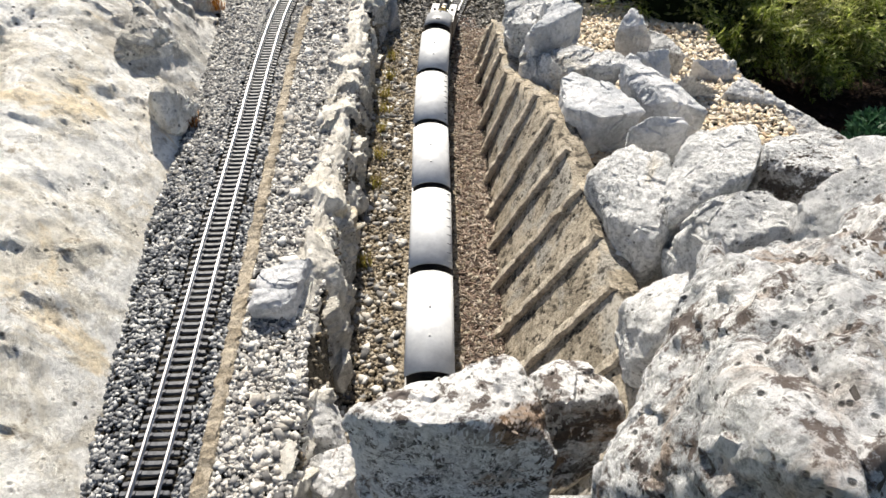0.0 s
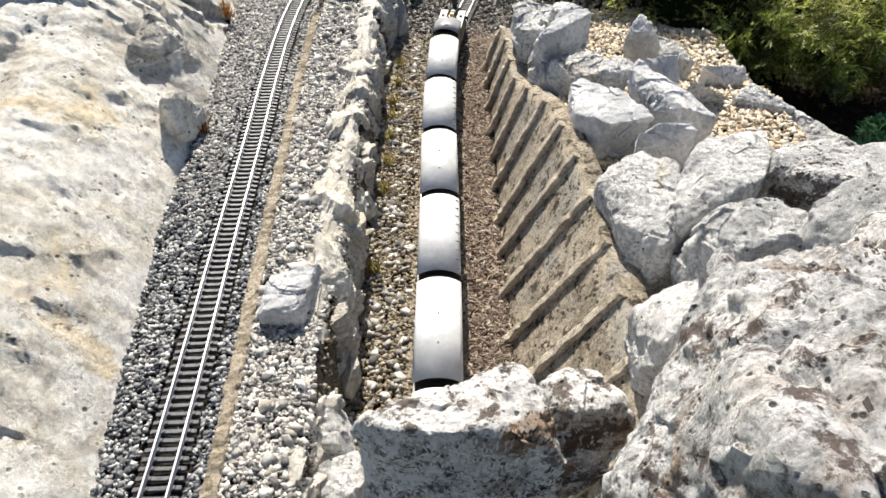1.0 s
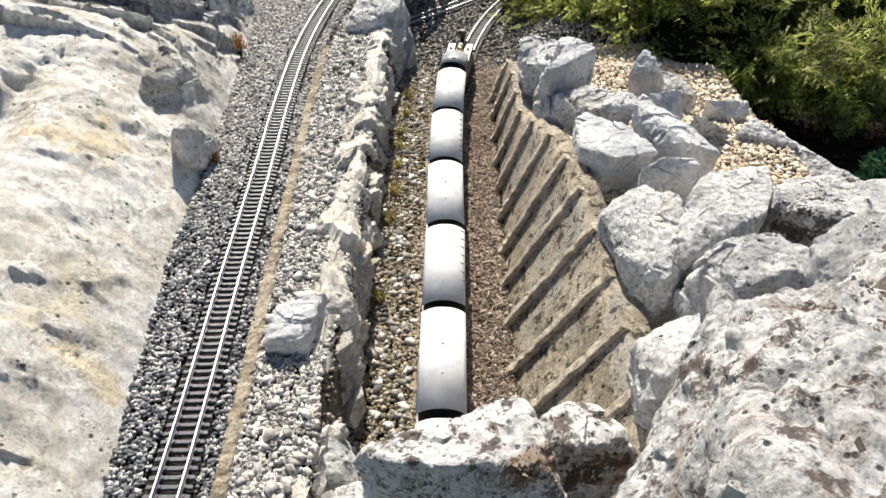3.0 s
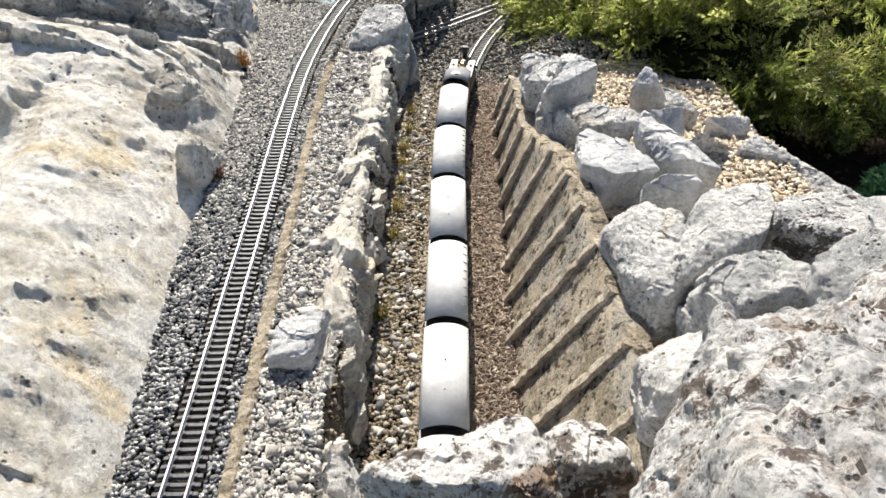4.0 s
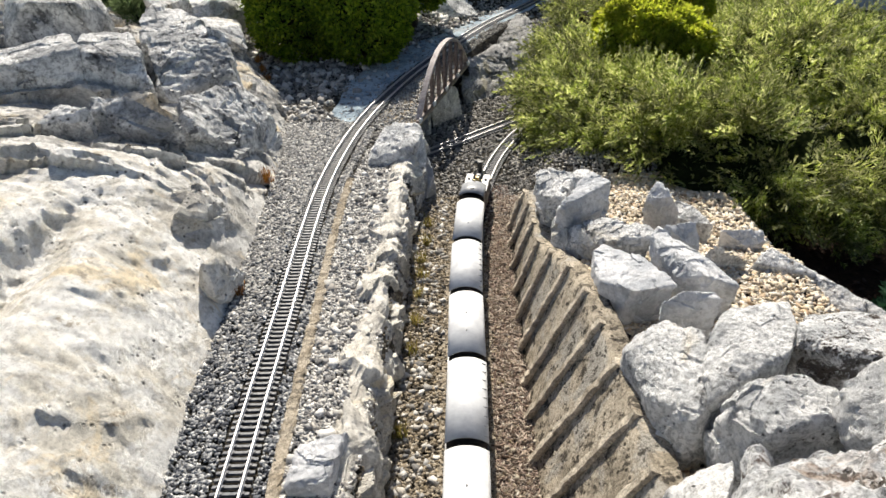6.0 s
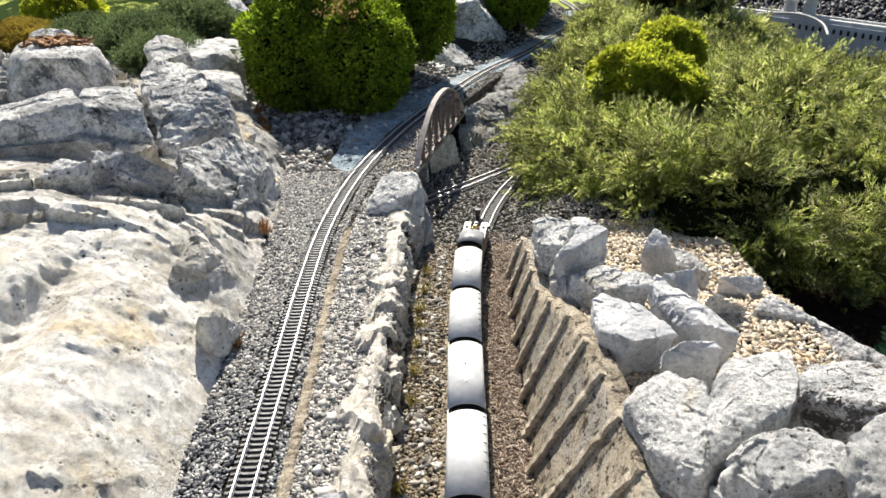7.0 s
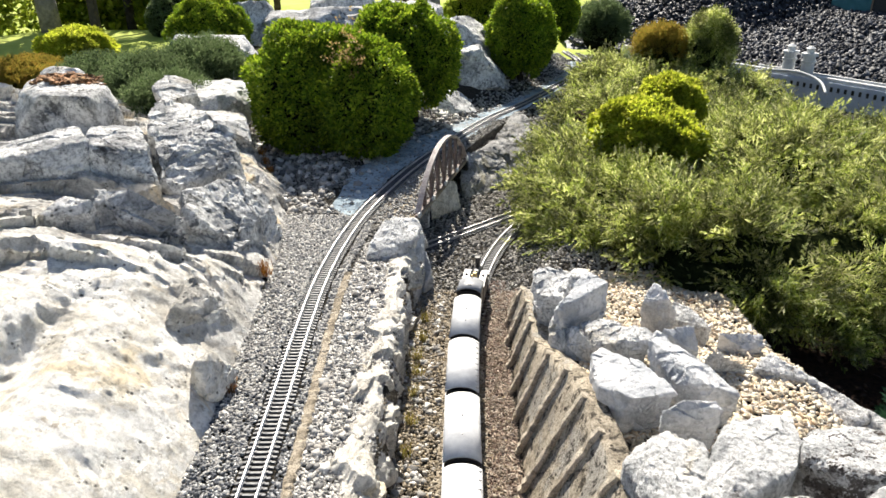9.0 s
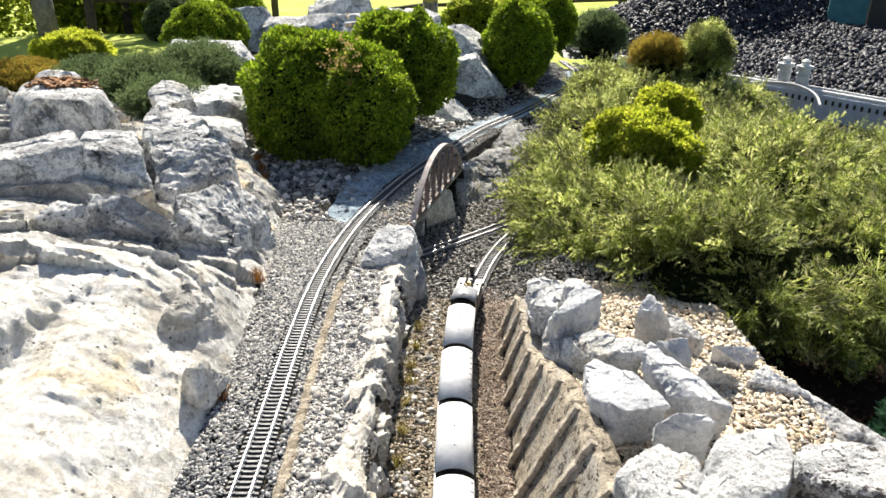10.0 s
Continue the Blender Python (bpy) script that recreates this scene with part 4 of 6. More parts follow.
    cleft_rock("flat-topped grey stone at the gravel edge", (0.801, 1.838, 0.19),
               [(0.06, 0.98, 0.17, 0.015), (-0.55, -0.81, -0.19, 0.02), (0.21, -0.95, -0.25, 0.027), (-0.12, -0.77, 0.63, 0.037), (0, 0, -1, 0.05), (0.93, 0.35, 0.02, 0.05), (-0.03, -0.6, 0.8, 0.045)],
               SMOOTH_LIMESTONE, 36, group="boulders above the wall", soft=26)
    cleft_rock("pale wedge of limestone at the gravel edge", (0.849, 1.676, 0.194),
               [(-0.25, -0.93, -0.28, 0.022), (0.69, 0.71, 0.1, 0.026), (-0.63, 0.77, 0.09, 0.047), (0, 0, -1, 0.054), (-0.04, -0.38, 0.93, 0.049), (-0.26, -0.97, -0.03, 0.027)],
               WHITE_LIMESTONE, 37, group="boulders above the wall", soft=30)
    cleft_rock("low pale kerb stone at the gravel edge", (0.952, 1.593, 0.182),
               [(0.89, 0.44, 0.09, 0.014), (-0.96, -0.28, -0.09, 0.023), (-0.47, -0.3, 0.83, 0.034), (0, 0, -1, 0.042), (-0.7, -0.37, 0.62, 0.03), (0.61, -0.73, -0.31, 0.096), (0.52, 0.84, 0.13, 0.06), (0.16, 0.03, 0.99, 0.045)],
               WHITE_LIMESTONE, 38, group="boulders above the wall", soft=26)
    cleft_rock("low grey kerb stone at the gravel edge", (1.02, 1.443, 0.184),
               [(-0.99, -0.15, -0.07, 0.01), (0.99, -0.11, -0.06, 0.023), (0.91, 0.39, 0.11, 0.017), (-0.9, -0.21, 0.37, 0.022), (0, 0, -1, 0.044), (-0.1, -0.12, 0.99, 0.046), (-0.68, -0.17, 0.72, 0.033), (-0.74, -0.61, -0.28, 0.04)],
               LIMESTONE, 39, group="boulders above the wall", soft=26)
    cleft_rock("small upright pyramid of grey limestone", (0.585, 1.997, 0.235),
               [(0.66, 0.74, 0.12, 0.023), (-0.74, 0.67, 0.09, 0.038), (-0.55, -0.8, -0.24, 0.031), (-0.61, -0.47, 0.65, 0.061), (0.86, 0.07, 0.51, 0.05), (-0.45, -0.89, 0.01, 0.037), (0.32, -0.91, -0.26, 0.039), (0, 0, -1, 0.075), (0.41, 0.9, 0.14, 0.028), (-0.15, -0.33, 0.93, 0.084)],
               SMOOTH_LIMESTONE, 40, group="boulders above the wall", soft=36)
    cleft_rock("small pointed grey stone in gravel", (0.674, 1.684, 0.222),
               [(0.24, 0.95, 0.19, 0.001), (-0.12, -0.95, -0.28, 0.008), (-0.17, -0.98, -0.03, 0.011), (-0.68, -0.72, -0.16, 0.016), (-0.49, -0.87, -0.03, 0.015), (-0, -0, -1, 0.052)],
               LIMESTONE, 45, group="boulders above the wall", soft=30)


right_rocks()


def strip_rocks():
    rows = [
        ((-0.262, 0.720, 0.065), (0.070, 0.062, 0.075), 0, 64, WHITE_LIMESTONE, "pale limestone block between the tracks"),
        ((-0.20, 0.60, 0.05), (0.075, 0.06, 0.075), 12, 65, WHITE_LIMESTONE, "pale limestone block by the tunnel"),
        ((-0.222, 0.895, 0.010), (0.026, 0.035, 0.045), 15, 79, CREAM_LIMESTONE, "small mossy stone at the bed edge"),
        ((-0.320, 2.80, 0.125), (0.105, 0.10, 0.115), 20, 81, LIMESTONE, "grey limestone block carrying the bridge end"),
    ]
    for c, h, turn, seed, mat, label in rows:
        boulder(label, c, h, turn, seed, 5, mat, 13, 0.14, group="stones between the tracks", flat=0.58)
    cleft_rock("square grey limestone block on pebbles", (-0.342, 0.975, 0.151),
               [(-0.4, 0.91, 0.07, 0.052), (-0.97, 0.22, -0.09, 0.045), (0, 0, -1, 0.051), (0.05, -0.1, 0.99, 0.058), (0.98, -0.18, 0.02, 0.043), (0.01, -0.96, -0.26, 0.054), (0.16, -0.99, 0.04, 0.059), (-0.53, -0.16, 0.83, 0.072), (0.82, -0.21, 0.53, 0.06), (0.1, -0.91, 0.4, 0.071), (-0.45, -0.84, -0.31, 0.069), (-0.92, -0.17, -0.36, 0.061)],
               SMOOTH_LIMESTONE, 61, group="stones between the tracks", soft=22)
    cleft_rock("brown-stained limestone block between the tracks", (-0.27, 1.069, 0.075),
               [(-1, 0.01, -0.01, 0.041), (0.74, 0.67, 0.05, 0.038), (0, -0, -1, 0.105), (0.47, -0.88, -0.12, 0.056), (0.98, 0.17, 0.01, 0.039), (-0.9, -0.12, 0.41, 0.077), (0.52, -0.74, 0.43, 0.077), (0.63, -0.45, 0.64, 0.082), (0.37, -0.08, 0.93, 0.102), (0.67, -0.73, -0.11, 0.054)],
               CREAM_LIMESTONE, 62, group="stones between the tracks", swell=0.010)
    cleft_rock("lower cream block against the ledge", (-0.274, 0.991, 0.034),
               [(-0.28, 0.95, 0.15, 0.009), (-0.26, -0.94, -0.2, 0.022), (0.26, -0.96, 0.13, 0.029), (0.63, -0.75, 0.21, 0.035), (0.99, 0.15, 0.01, 0.035), (-0.9, -0.42, -0.09, 0.033), (0.05, -0.79, -0.61, 0.049), (0, 0, -1, 0.084), (-0.02, -0.96, 0.28, 0.047)],
               CREAM_LIMESTONE, 64, group="stones between the tracks")
    cleft_rock("grey limestone block between the tracks", (-0.302, 0.86, 0.055),
               [(-1, -0.04, -0.07, 0.02), (0.98, 0.18, 0.07, 0.021), (0.99, -0.12, 0.04, 0.018), (0.12, 0.99, 0.1, 0.052), (0.62, -0.78, -0.08, 0.037), (0, 0, -1, 0.085), (-0.03, -0.25, 0.97, 0.081), (0.4, -0.33, 0.85, 0.071), (0.72, -0.45, 0.53, 0.051)],
               LIMESTONE, 63, group="stones between the tracks")
    cleft_rock("dark grey stone set in the ledge", (-0.272, 1.266, 0.08),
               [(-1, -0, -0.01, 0.023), (0.97, 0.22, 0.03, 0.021), (-0.51, 0.85, 0.14, 0.033), (0.38, -0.91, -0.19, 0.032), (0.5, -0.36, 0.79, 0.065), (0.95, -0.32, -0.08, 0.023), (0, 0, -1, 0.08), (0.17, -0.27, 0.95, 0.079), (0.66, -0.66, 0.35, 0.048)],
               LIMESTONE, 70, group="stones between the tracks")
    cleft_rock("grey limestone slab at the bridge end", (-0.32, 2.669, 0.114),
               [(0, 0, -1, 0.114), (0.97, -0.22, -0.06, 0.087), (-0.92, 0.39, 0.05, 0.082), (0.11, -0.96, -0.25, 0.125), (-0.25, 0.96, 0.13, 0.127), (0.01, -0.04, 1, 0.122), (-0.99, 0.16, 0.01, 0.09), (0.98, 0.22, 0.01, 0.108), (-0.19, -0.26, 0.95, 0.126), (0.14, -0.93, 0.33, 0.155), (0.84, -0.53, -0.11, 0.107), (0.5, -0.05, 0.87, 0.142)],
               LIMESTONE, 76, group="stones between the tracks", chip=0.02)
    cleft_rock("upright grey limestone slab at the bridge end", (-0.248, 2.594, 0.069),
               [(-0.9, 0.43, 0, 0.032), (1, 0.09, 0.03, 0.046), (0.97, -0.24, -0.01, 0.042), (0.51, -0.65, 0.57, 0.054), (0.64, -0.41, 0.65, 0.062), (0, 0, -1, 0.099), (-0.54, -0.72, 0.43, 0.07), (-0.88, -0.37, -0.29, 0.073), (-0.43, -0.3, -0.85, 0.109)],
               LIMESTONE, 77, group="stones between the tracks")
    cleft_rock("thin grey limestone slab leaning at the bridge end", (-0.205, 2.655, 0.039),
               [(0.94, 0.34, 0.09, 0.015), (-0.88, -0.36, 0.31, 0.022), (-0.98, -0.11, -0.16, 0.025), (-0.97, 0.24, -0.05, 0.04), (0.85, -0.52, -0.07, 0.052), (0, 0, -1, 0.069), (-0.65, -0.61, 0.45, 0.038), (-0.53, -0.11, -0.84, 0.063), (0.53, -0.43, -0.73, 0.084)],
               SMOOTH_LIMESTONE, 78, group="stones between the tracks", chip=0.004)


strip_rocks()


def rock_ledge():
    """The broken edge of cream rock along which the upper level drops to the lower."""
    prof = np.array([(-0.40, 0.118), (-0.365, 0.138), (-0.330, 0.158), (-0.300, 0.170), (-0.272, 0.176), (-0.250, 0.162), (-0.240, 0.120), (-0.233, 0.06), (-0.226, 0.0), (-0.222, -0.05)])
    seg = np.r_[0, np.cumsum(np.linalg.norm(np.diff(prof, axis=0), axis=1))]
    u = np.linspace(0, seg[-1], 72)
    px, pz = np.interp(u, seg, prof[:, 0]), np.interp(u, seg, prof[:, 1])
    lean = np.interp(u, seg, [0.0, 0.1, 0.2, 0.35, 0.5, 0.8, 1.0, 1.0, 1.0, 1.0])
    ya = np.arange(0.50, 2.62, 0.0065)
    Y, X = np.meshgrid(ya, px, indexing="ij")
    Z, L, grow = pz[None] + 0 * Y, lean[None] + 0 * Y, smoothstep(0.0, 0.05, u)[None]
    line = np.stack([ya * 5.5, ya * 0 + 1, ya * 0], 1)
    crest = (0.020 * smooth_noise(line) + 0.012 * smooth_noise(line * 2.5, 4) - 0.040 * (1 - smoothstep(0.80, 1.05, ya)))[:, None]
    out = (0.018 * smooth_noise(line * 1.2, 8) - 0.012)[:, None]
    Q = np.stack([X * 1.1, Y * 0.9 + 0.25 * Z, Z * 0.75], -1)
    D = 0.034 * fracture(Q, 9.0, 3.0) + 0.015 * fracture(Q, 21.0, 5.0) + 0.003 * rugged(Q * 16, 3) + 0.004 * rugged(Q * 60, 4, 0.58) + 0.002 * fracture(Q, 70.0, 9.0)
    D = D * grow
    V = np.stack([X + (out + D) * L, Y + 0.3 * D, Z + (crest * (1 - 0.6 * L) + D * (1 - 0.75 * L)) * grow], -1)
    n = len(u)
    I, J = np.meshgrid(np.arange(n - 1), np.arange(len(ya) - 1))
    A = J * n + I
    F = np.stack([A, A + 1, A + n + 1, A + n], -1).reshape(-1, 4)
    me = mesh_of("rock_ledge", V.reshape(-1, 3), F, CREAM_LIMESTONE, True)
    me.set_sharp_from_angle(angle=radians(32))
    tagged(new("rock_ledge", me), "broken ledge of cream limestone between the tracks", "rock ledge", "", "structure")


rock_ledge()


def back_rocks():
    rows = [
        ((-1.45, 6.9, 0.48), (0.75, 0.45, 0.34), 5, 91, BACK_STONE, "broad grey limestone outcrop behind the bushes"),
        ((-0.70, 6.7, 0.46), (0.55, 0.45, 0.33), -12, 92, BACK_STONE, "grey limestone outcrop behind the bushes"),
        ((-1.25, 7.4, 0.60), (0.42, 0.33, 0.36), 0, 93, BACK_STONE, "tall grey limestone top rock"),
        ((-0.20, 6.2, 0.40), (0.42, 0.40, 0.30), 10, 94, BACK_STONE, "grey limestone face beside the track"),
        ((0.02, 5.75, 0.30), (0.22, 0.36, 0.30), -25, 95, BACK_STONE, "grey limestone face beside the track"),
        ((-0.25, 5.15, 0.17), (0.26, 0.24, 0.13), 20, 96, BACK_STONE, "low pale limestone hump"),
        ((-2.2, 6.6, 0.45), (0.35, 0.35, 0.40), 0, 97, BACK_STONE, "dark pitted limestone block"),
        ((-2.0, 5.5, 0.40), (0.45, 0.35, 0.24), 15, 98, LIMESTONE, "grey limestone outcrop beside the bush"),
        ((-1.65, 4.3, 0.36), (0.34, 0.34, 0.22), -10, 99, LIMESTONE, "layered grey limestone outcrop"),
        ((0.92, 5.45, 0.06), (0.22, 0.22, 0.10), 30, 103, BACK_STONE, "grey rock beside the far track"),
    ]
    for c, h, turn, seed, mat, label in rows:
        boulder(label, c, h, turn, seed, 5, mat, 14, 0.16, group="rocks at the back", flat=0.56)
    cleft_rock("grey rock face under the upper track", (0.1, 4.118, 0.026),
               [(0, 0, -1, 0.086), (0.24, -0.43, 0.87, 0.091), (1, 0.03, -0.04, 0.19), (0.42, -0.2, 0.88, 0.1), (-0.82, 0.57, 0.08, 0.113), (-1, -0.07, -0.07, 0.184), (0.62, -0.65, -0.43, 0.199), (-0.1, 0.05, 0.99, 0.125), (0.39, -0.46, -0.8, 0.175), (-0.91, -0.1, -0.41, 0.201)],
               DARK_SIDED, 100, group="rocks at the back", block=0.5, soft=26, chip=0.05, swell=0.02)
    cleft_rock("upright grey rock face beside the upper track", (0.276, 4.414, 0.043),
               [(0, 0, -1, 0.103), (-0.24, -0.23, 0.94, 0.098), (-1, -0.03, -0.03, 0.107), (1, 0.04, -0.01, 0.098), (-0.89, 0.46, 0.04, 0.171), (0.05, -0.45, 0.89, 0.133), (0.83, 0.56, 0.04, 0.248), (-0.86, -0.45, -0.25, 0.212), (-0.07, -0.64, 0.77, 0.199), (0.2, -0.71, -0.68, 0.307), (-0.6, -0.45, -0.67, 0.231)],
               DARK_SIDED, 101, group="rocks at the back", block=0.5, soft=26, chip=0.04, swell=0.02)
    cleft_rock("stone abutment under the arched bridge", (-0.154, 3.514, 0.015),
               [(0.86, -0.41, 0.3, 0.036), (-0.82, 0.56, 0.15, 0.033), (0.75, -0.62, -0.21, 0.036), (-0.91, 0.31, 0.26, 0.033), (0.98, 0.17, 0.02, 0.085), (-0, -0, -1, 0.075), (0.67, -0.45, -0.59, 0.05), (-1, 0.05, -0, 0.06)],
               CREAM_LIMESTONE, 102, group="rocks at the back", chip=0.02)


back_rocks()

# hidden ledge of stone that carries the foreground boulders over the tunnel
tagged(new("tunnel_roof", bm_mesh("tunnel_roof", box_bm(-0.16, 0.62, -0.45, 0.44, 0.235, 0.335, 0.01), LIMESTONE)), "rough stone slab over the tunnel", "slab", "", "structure")
tagged(new("tunnel_side", bm_mesh("tunnel_side", box_bm(-0.28, -0.15, -0.45, 0.45, -0.05, 0.233, 0.01), LIMESTONE)), "rough stone side of the tunnel", "wall", "", "structure")
tagged(new("tunnel_side", bm_mesh("tunnel_side", box_bm(0.115, 0.62, -0.45, 0.50, -0.05, 0.233, 0.01), LIMESTONE)), "rough stone side of the tunnel", "wall", "", "structure")


# ---- ribbed concrete retaining wall ----
def retaining_wall():
    ysw = np.arange(0.53, 2.45, 0.01)
    n, rows = len(ysw), 9
    xt, zt = wall_top(ysw)
    V = []
    for k in range(rows + 1):
        f = k / rows
        V.append(np.stack([0.126 + (xt - 0.126) * f, ysw, -0.03 + (zt + 0.03) * f], 1))
    V.append(np.stack([xt + 0.05, ysw, zt], 1))
    V.append(np.stack([xt + 0.05, ysw, zt * 0 - 0.04], 1))
    V.append(np.stack([xt * 0 + 0.15, ysw, zt * 0 - 0.06], 1))
    k = len(V)
    V = np.stack(V, 1)
    V[:, :rows + 1] += np.random.default_rng(4).normal(0, 0.0004, (n, rows + 1, 3))
    i, j = np.meshgrid(np.arange(n - 1), np.arange(k), indexing="ij")
    a, b = i * k + j, i * k + (j + 1) % k
    F = [tuple(f) for f in np.stack([a, a + k, b + k, b], -1).reshape(-1, 4).tolist()] + [tuple(range(k)), tuple(range((n - 1) * k, n * k))[::-1]]
    wall = new("wall_retaining", mesh_of("wall_retaining", V.reshape(-1, 3), F, CONCRETE, True))
    tagged(wall, "sloping tan concrete retaining wall with raised ribs", "wall", "", "structure")
    for q, yb in enumerate((0.58, 0.73, 0.877, 1.023, 1.175, 1.318, 1.450, 1.60, 1.747, 1.89, 2.04, 2.19, 2.32)):
        yt = yb
        x1, z1 = [float(v) for v in wall_top(yt)]
        a, b = Vector((0.122, yb, -0.03)), Vector((x1 + 0.008, yt, z1 + 0.004))
        d = (b - a).normalized()
        side = Vector((0, 1, 0)) - d * d.y
        side.normalize()
        up = d.cross(side)
        if up.z < 0:
            up = -up
        bm = bmesh.new()
        rings = []
        steps = 26
        rng = np.random.default_rng(70 + q)
        for s in range(steps + 1):
            c = a.lerp(b, s / steps)
            w = 0.0112 + rng.normal(0, 0.0013)
            h = 0.0150 + rng.normal(0, 0.0018)
            rings.append([bm.verts.new(c + side * u * w + up * v * h) for u, v in ((-0.65, -0.5), (-1.05, 0.50), (-0.80, 1.0), (0.6, 1.0), (1.0, 0.8), (1.15, -0.5))])
        for r0, r1 in zip(rings, rings[1:]):
            for s in range(6):
                bm.faces.new((r0[s], r0[(s + 1) % 6], r1[(s + 1) % 6], r1[s]))
        bm.faces.new(rings[0])
        bm.faces.new(rings[-1][::-1])
        part("rib", bm, CONCRETE_RIB, wall)


retaining_wall()


# ---- tracks ----
def rail_profile(sign):
    o = sign * 0.0225
    right = [(0.0016, 0.0088), (0.0022, 0.0080), (0.0022, 0.0062), (0.0010, 0.0055), (0.0012, 0.002), (0.0030, 0.0012), (0.0030, 0)]
    return [(o - u, w) for u, w in right[::-1]] + [(o + u, w) for u, w in right]


def sleeper_mesh():
    bm = box_bm(-0.0405, 0.0405, -0.0045, 0.0045, -0.007, 0.0, 0.0012)
    for s in (-1, 1):
        for o in (-0.0065, 0.0065):
            box_bm(s * 0.0225 + o - 0.0018, s * 0.0225 + o + 0.0018, -0.003, 0.003, -0.001, 0.0025, 0.0, bm)
    return bm_mesh("sleeper", bm, SLEEPER)


SLEEPER_MESH = sleeper_mesh()


def track(line, z, label, singles, spacing=0.0182):
    P = spline([(x, y, z) for x, y in line], 0.02)
    root = thing("track", pose(0, 0, 0), label, "railway track", "tracks")
    for s in (-1, 1):
        part("rail", sweep("rail", P, rail_profile(s), STEEL, smooth=False), None, root)
    Q = spline([(x, y, z) for x, y in line], spacing)
    t, _ = laterals(Q)
    rng = np.random.default_rng(9)
    joined = []
    for q, d in zip(Q, t):
        m = pose(q[0], q[1], q[2], 0, 0, math.degrees(math.atan2(-d[0], d[1])) + rng.normal(0, 0.8))
        if singles[0] < q[1] < singles[1]:
            ob = new("sleeper", SLEEPER_MESH)
            ob.parent = root
            ob.matrix_basis = m
        else:
            joined.append(m)
    if joined:
        bm = bmesh.new()
        for m in joined:
            box_bm(-0.0405, 0.0405, -0.0045, 0.0045, -0.007, 0.0, 0.0, bm, m)
        tagged(part("sleeper_row", bm, SLEEPER, root), kind="stuff")
    return root


track(UPPER_LINE, UP, "two polished rails on dark sleepers, running to the arched bridge", (0.35, 4.6))
track(LOWER_LINE, LOW, "two polished rails on dark sleepers, in the cutting", (0.6, 3.4))
track(CROSS_LINE, LOW, "two rails curving away under the arched bridge", (2.7, 3.6))


def edging(points, z, wide, high, seed, label):
    P = spline([(x, y, z) for x, y in points], 0.012)
    me = sweep("edging", P, [(-wide, -0.03), (-wide, high * 0.6), (-wide * 0.6, high), (wide * 0.6, high), (wide, high * 0.6), (wide, -0.03)], EDGING, 0.0016, seed)
    tagged(new("edging", me), label, "edging", "track edgings", "structure")


edging([(upper_x(y) + 0.088, y) for y in np.arange(0.2, 2.6, 0.2)], 0.155, 0.014, 0.010, 1, "rough tan mortar edging along the upper track")
edging([(-0.100, y) for y in np.arange(0.4, 2.4, 0.3)], -0.022, 0.008, 0.006, 2, "rough tan mortar edging along the lower track")
edging([(0.030, y) for y in np.arange(0.4, 1.9, 0.3)] + [(0.040, 2.2), (0.085, 2.55)], -0.022, 0.008, 0.006, 3, "rough tan mortar edging along the lower track")


# ---- loose stones ----
def field_points(seed, count, x0, x1, y0, y1, keep, lift=0.003):
    rng = np.random.default_rng(seed)
    x, y = rng.uniform(x0, x1, count), rng.uniform(y0, y1, count)
    k = keep(x, y)
    x, y = x[k], y[k]
    return np.stack([x, y, ground_z(x, y) + lift + rng.uniform(0, 0.003, len(x))], 1)


CEMENT_Y = [2.95, 3.08, 3.4, 3.85, 4.3, 4.8, 5.4, 7.6]
CEMENT_X = [0.05, 0.20, 0.26, 0.34, 0.27, 0.17, 0.13, 0.12]        # its reach to the side of the track


def off_cement(x, y):
    wob = 0.03 * np.sin(y * 11) + 0.02 * np.sin(y * 29 + x * 17)
    inside = (y > 2.98) & (x < upper_x(y) - 0.03) & (x > upper_x(y) - np.interp(y, CEMENT_Y, CEMENT_X) + wob)
    return ~inside | (np.sin(x * 911 + y * 677) > 0.93)


def off_sleepers(P, line_x, half=0.043, drop=0.0045):
    inside = np.abs(P[:, 0] - line_x(P[:, 1])) < half
    P[inside, 2] -= drop
    return P


P = field_points(1, 54000, -1.1, -0.4, 0.3, 3.0, lambda x, y: (x > bank_x(y) - 0.02) & (x < upper_x(y) + 0.08), 0.006)
P = off_sleepers(P, upper_x, 0.047, 0.0155)
DUSTY = np.random.default_rng(44).uniform(size=len(P)) < 0.75 * smoothstep(1.1, 2.0, P[:, 1] - 0.8 * (P[:, 0] - upper_x(P[:, 1])))
stones("track_ballast", "dark grey and white ballast chippings", P[~DUSTY], 0.0026, 0.0086, BALLAST, 2, 0.5)
stones("dusty_ballast", "pale dusty stone rubble mixed into the ballast", P[DUSTY], 0.0034, 0.0095, GREY_GRAVEL, 45)
P = field_points(3, 27000, -0.5, -0.2, 0.3, 2.7, lambda x, y: (x > upper_x(y) + 0.098) & (x < -0.255 - 0.02 * np.sin(y * 9)), 0.004)
stones("pebble_bed", "white and grey pebbles beside the track", P, 0.0028, 0.0095, PEBBLE, 4, 0.42)
P = field_points(5, 400, -0.5, -0.2, 0.3, 2.7, lambda x, y: (x > upper_x(y) + 0.11) & (x < -0.27), 0.008)
stones("large_pebbles", "larger white pebbles scattered beside the track", P, 0.007, 0.019, PEBBLE, 6, 0.5)
P = field_points(7, 26000, -0.3, 0.17, 0.5, 2.6, lambda x, y: (x > -0.26) & ((x < 0.035) | (np.sin(x * 913 + y * 771) > 0.5)) & (x < 0.135), 0.004)
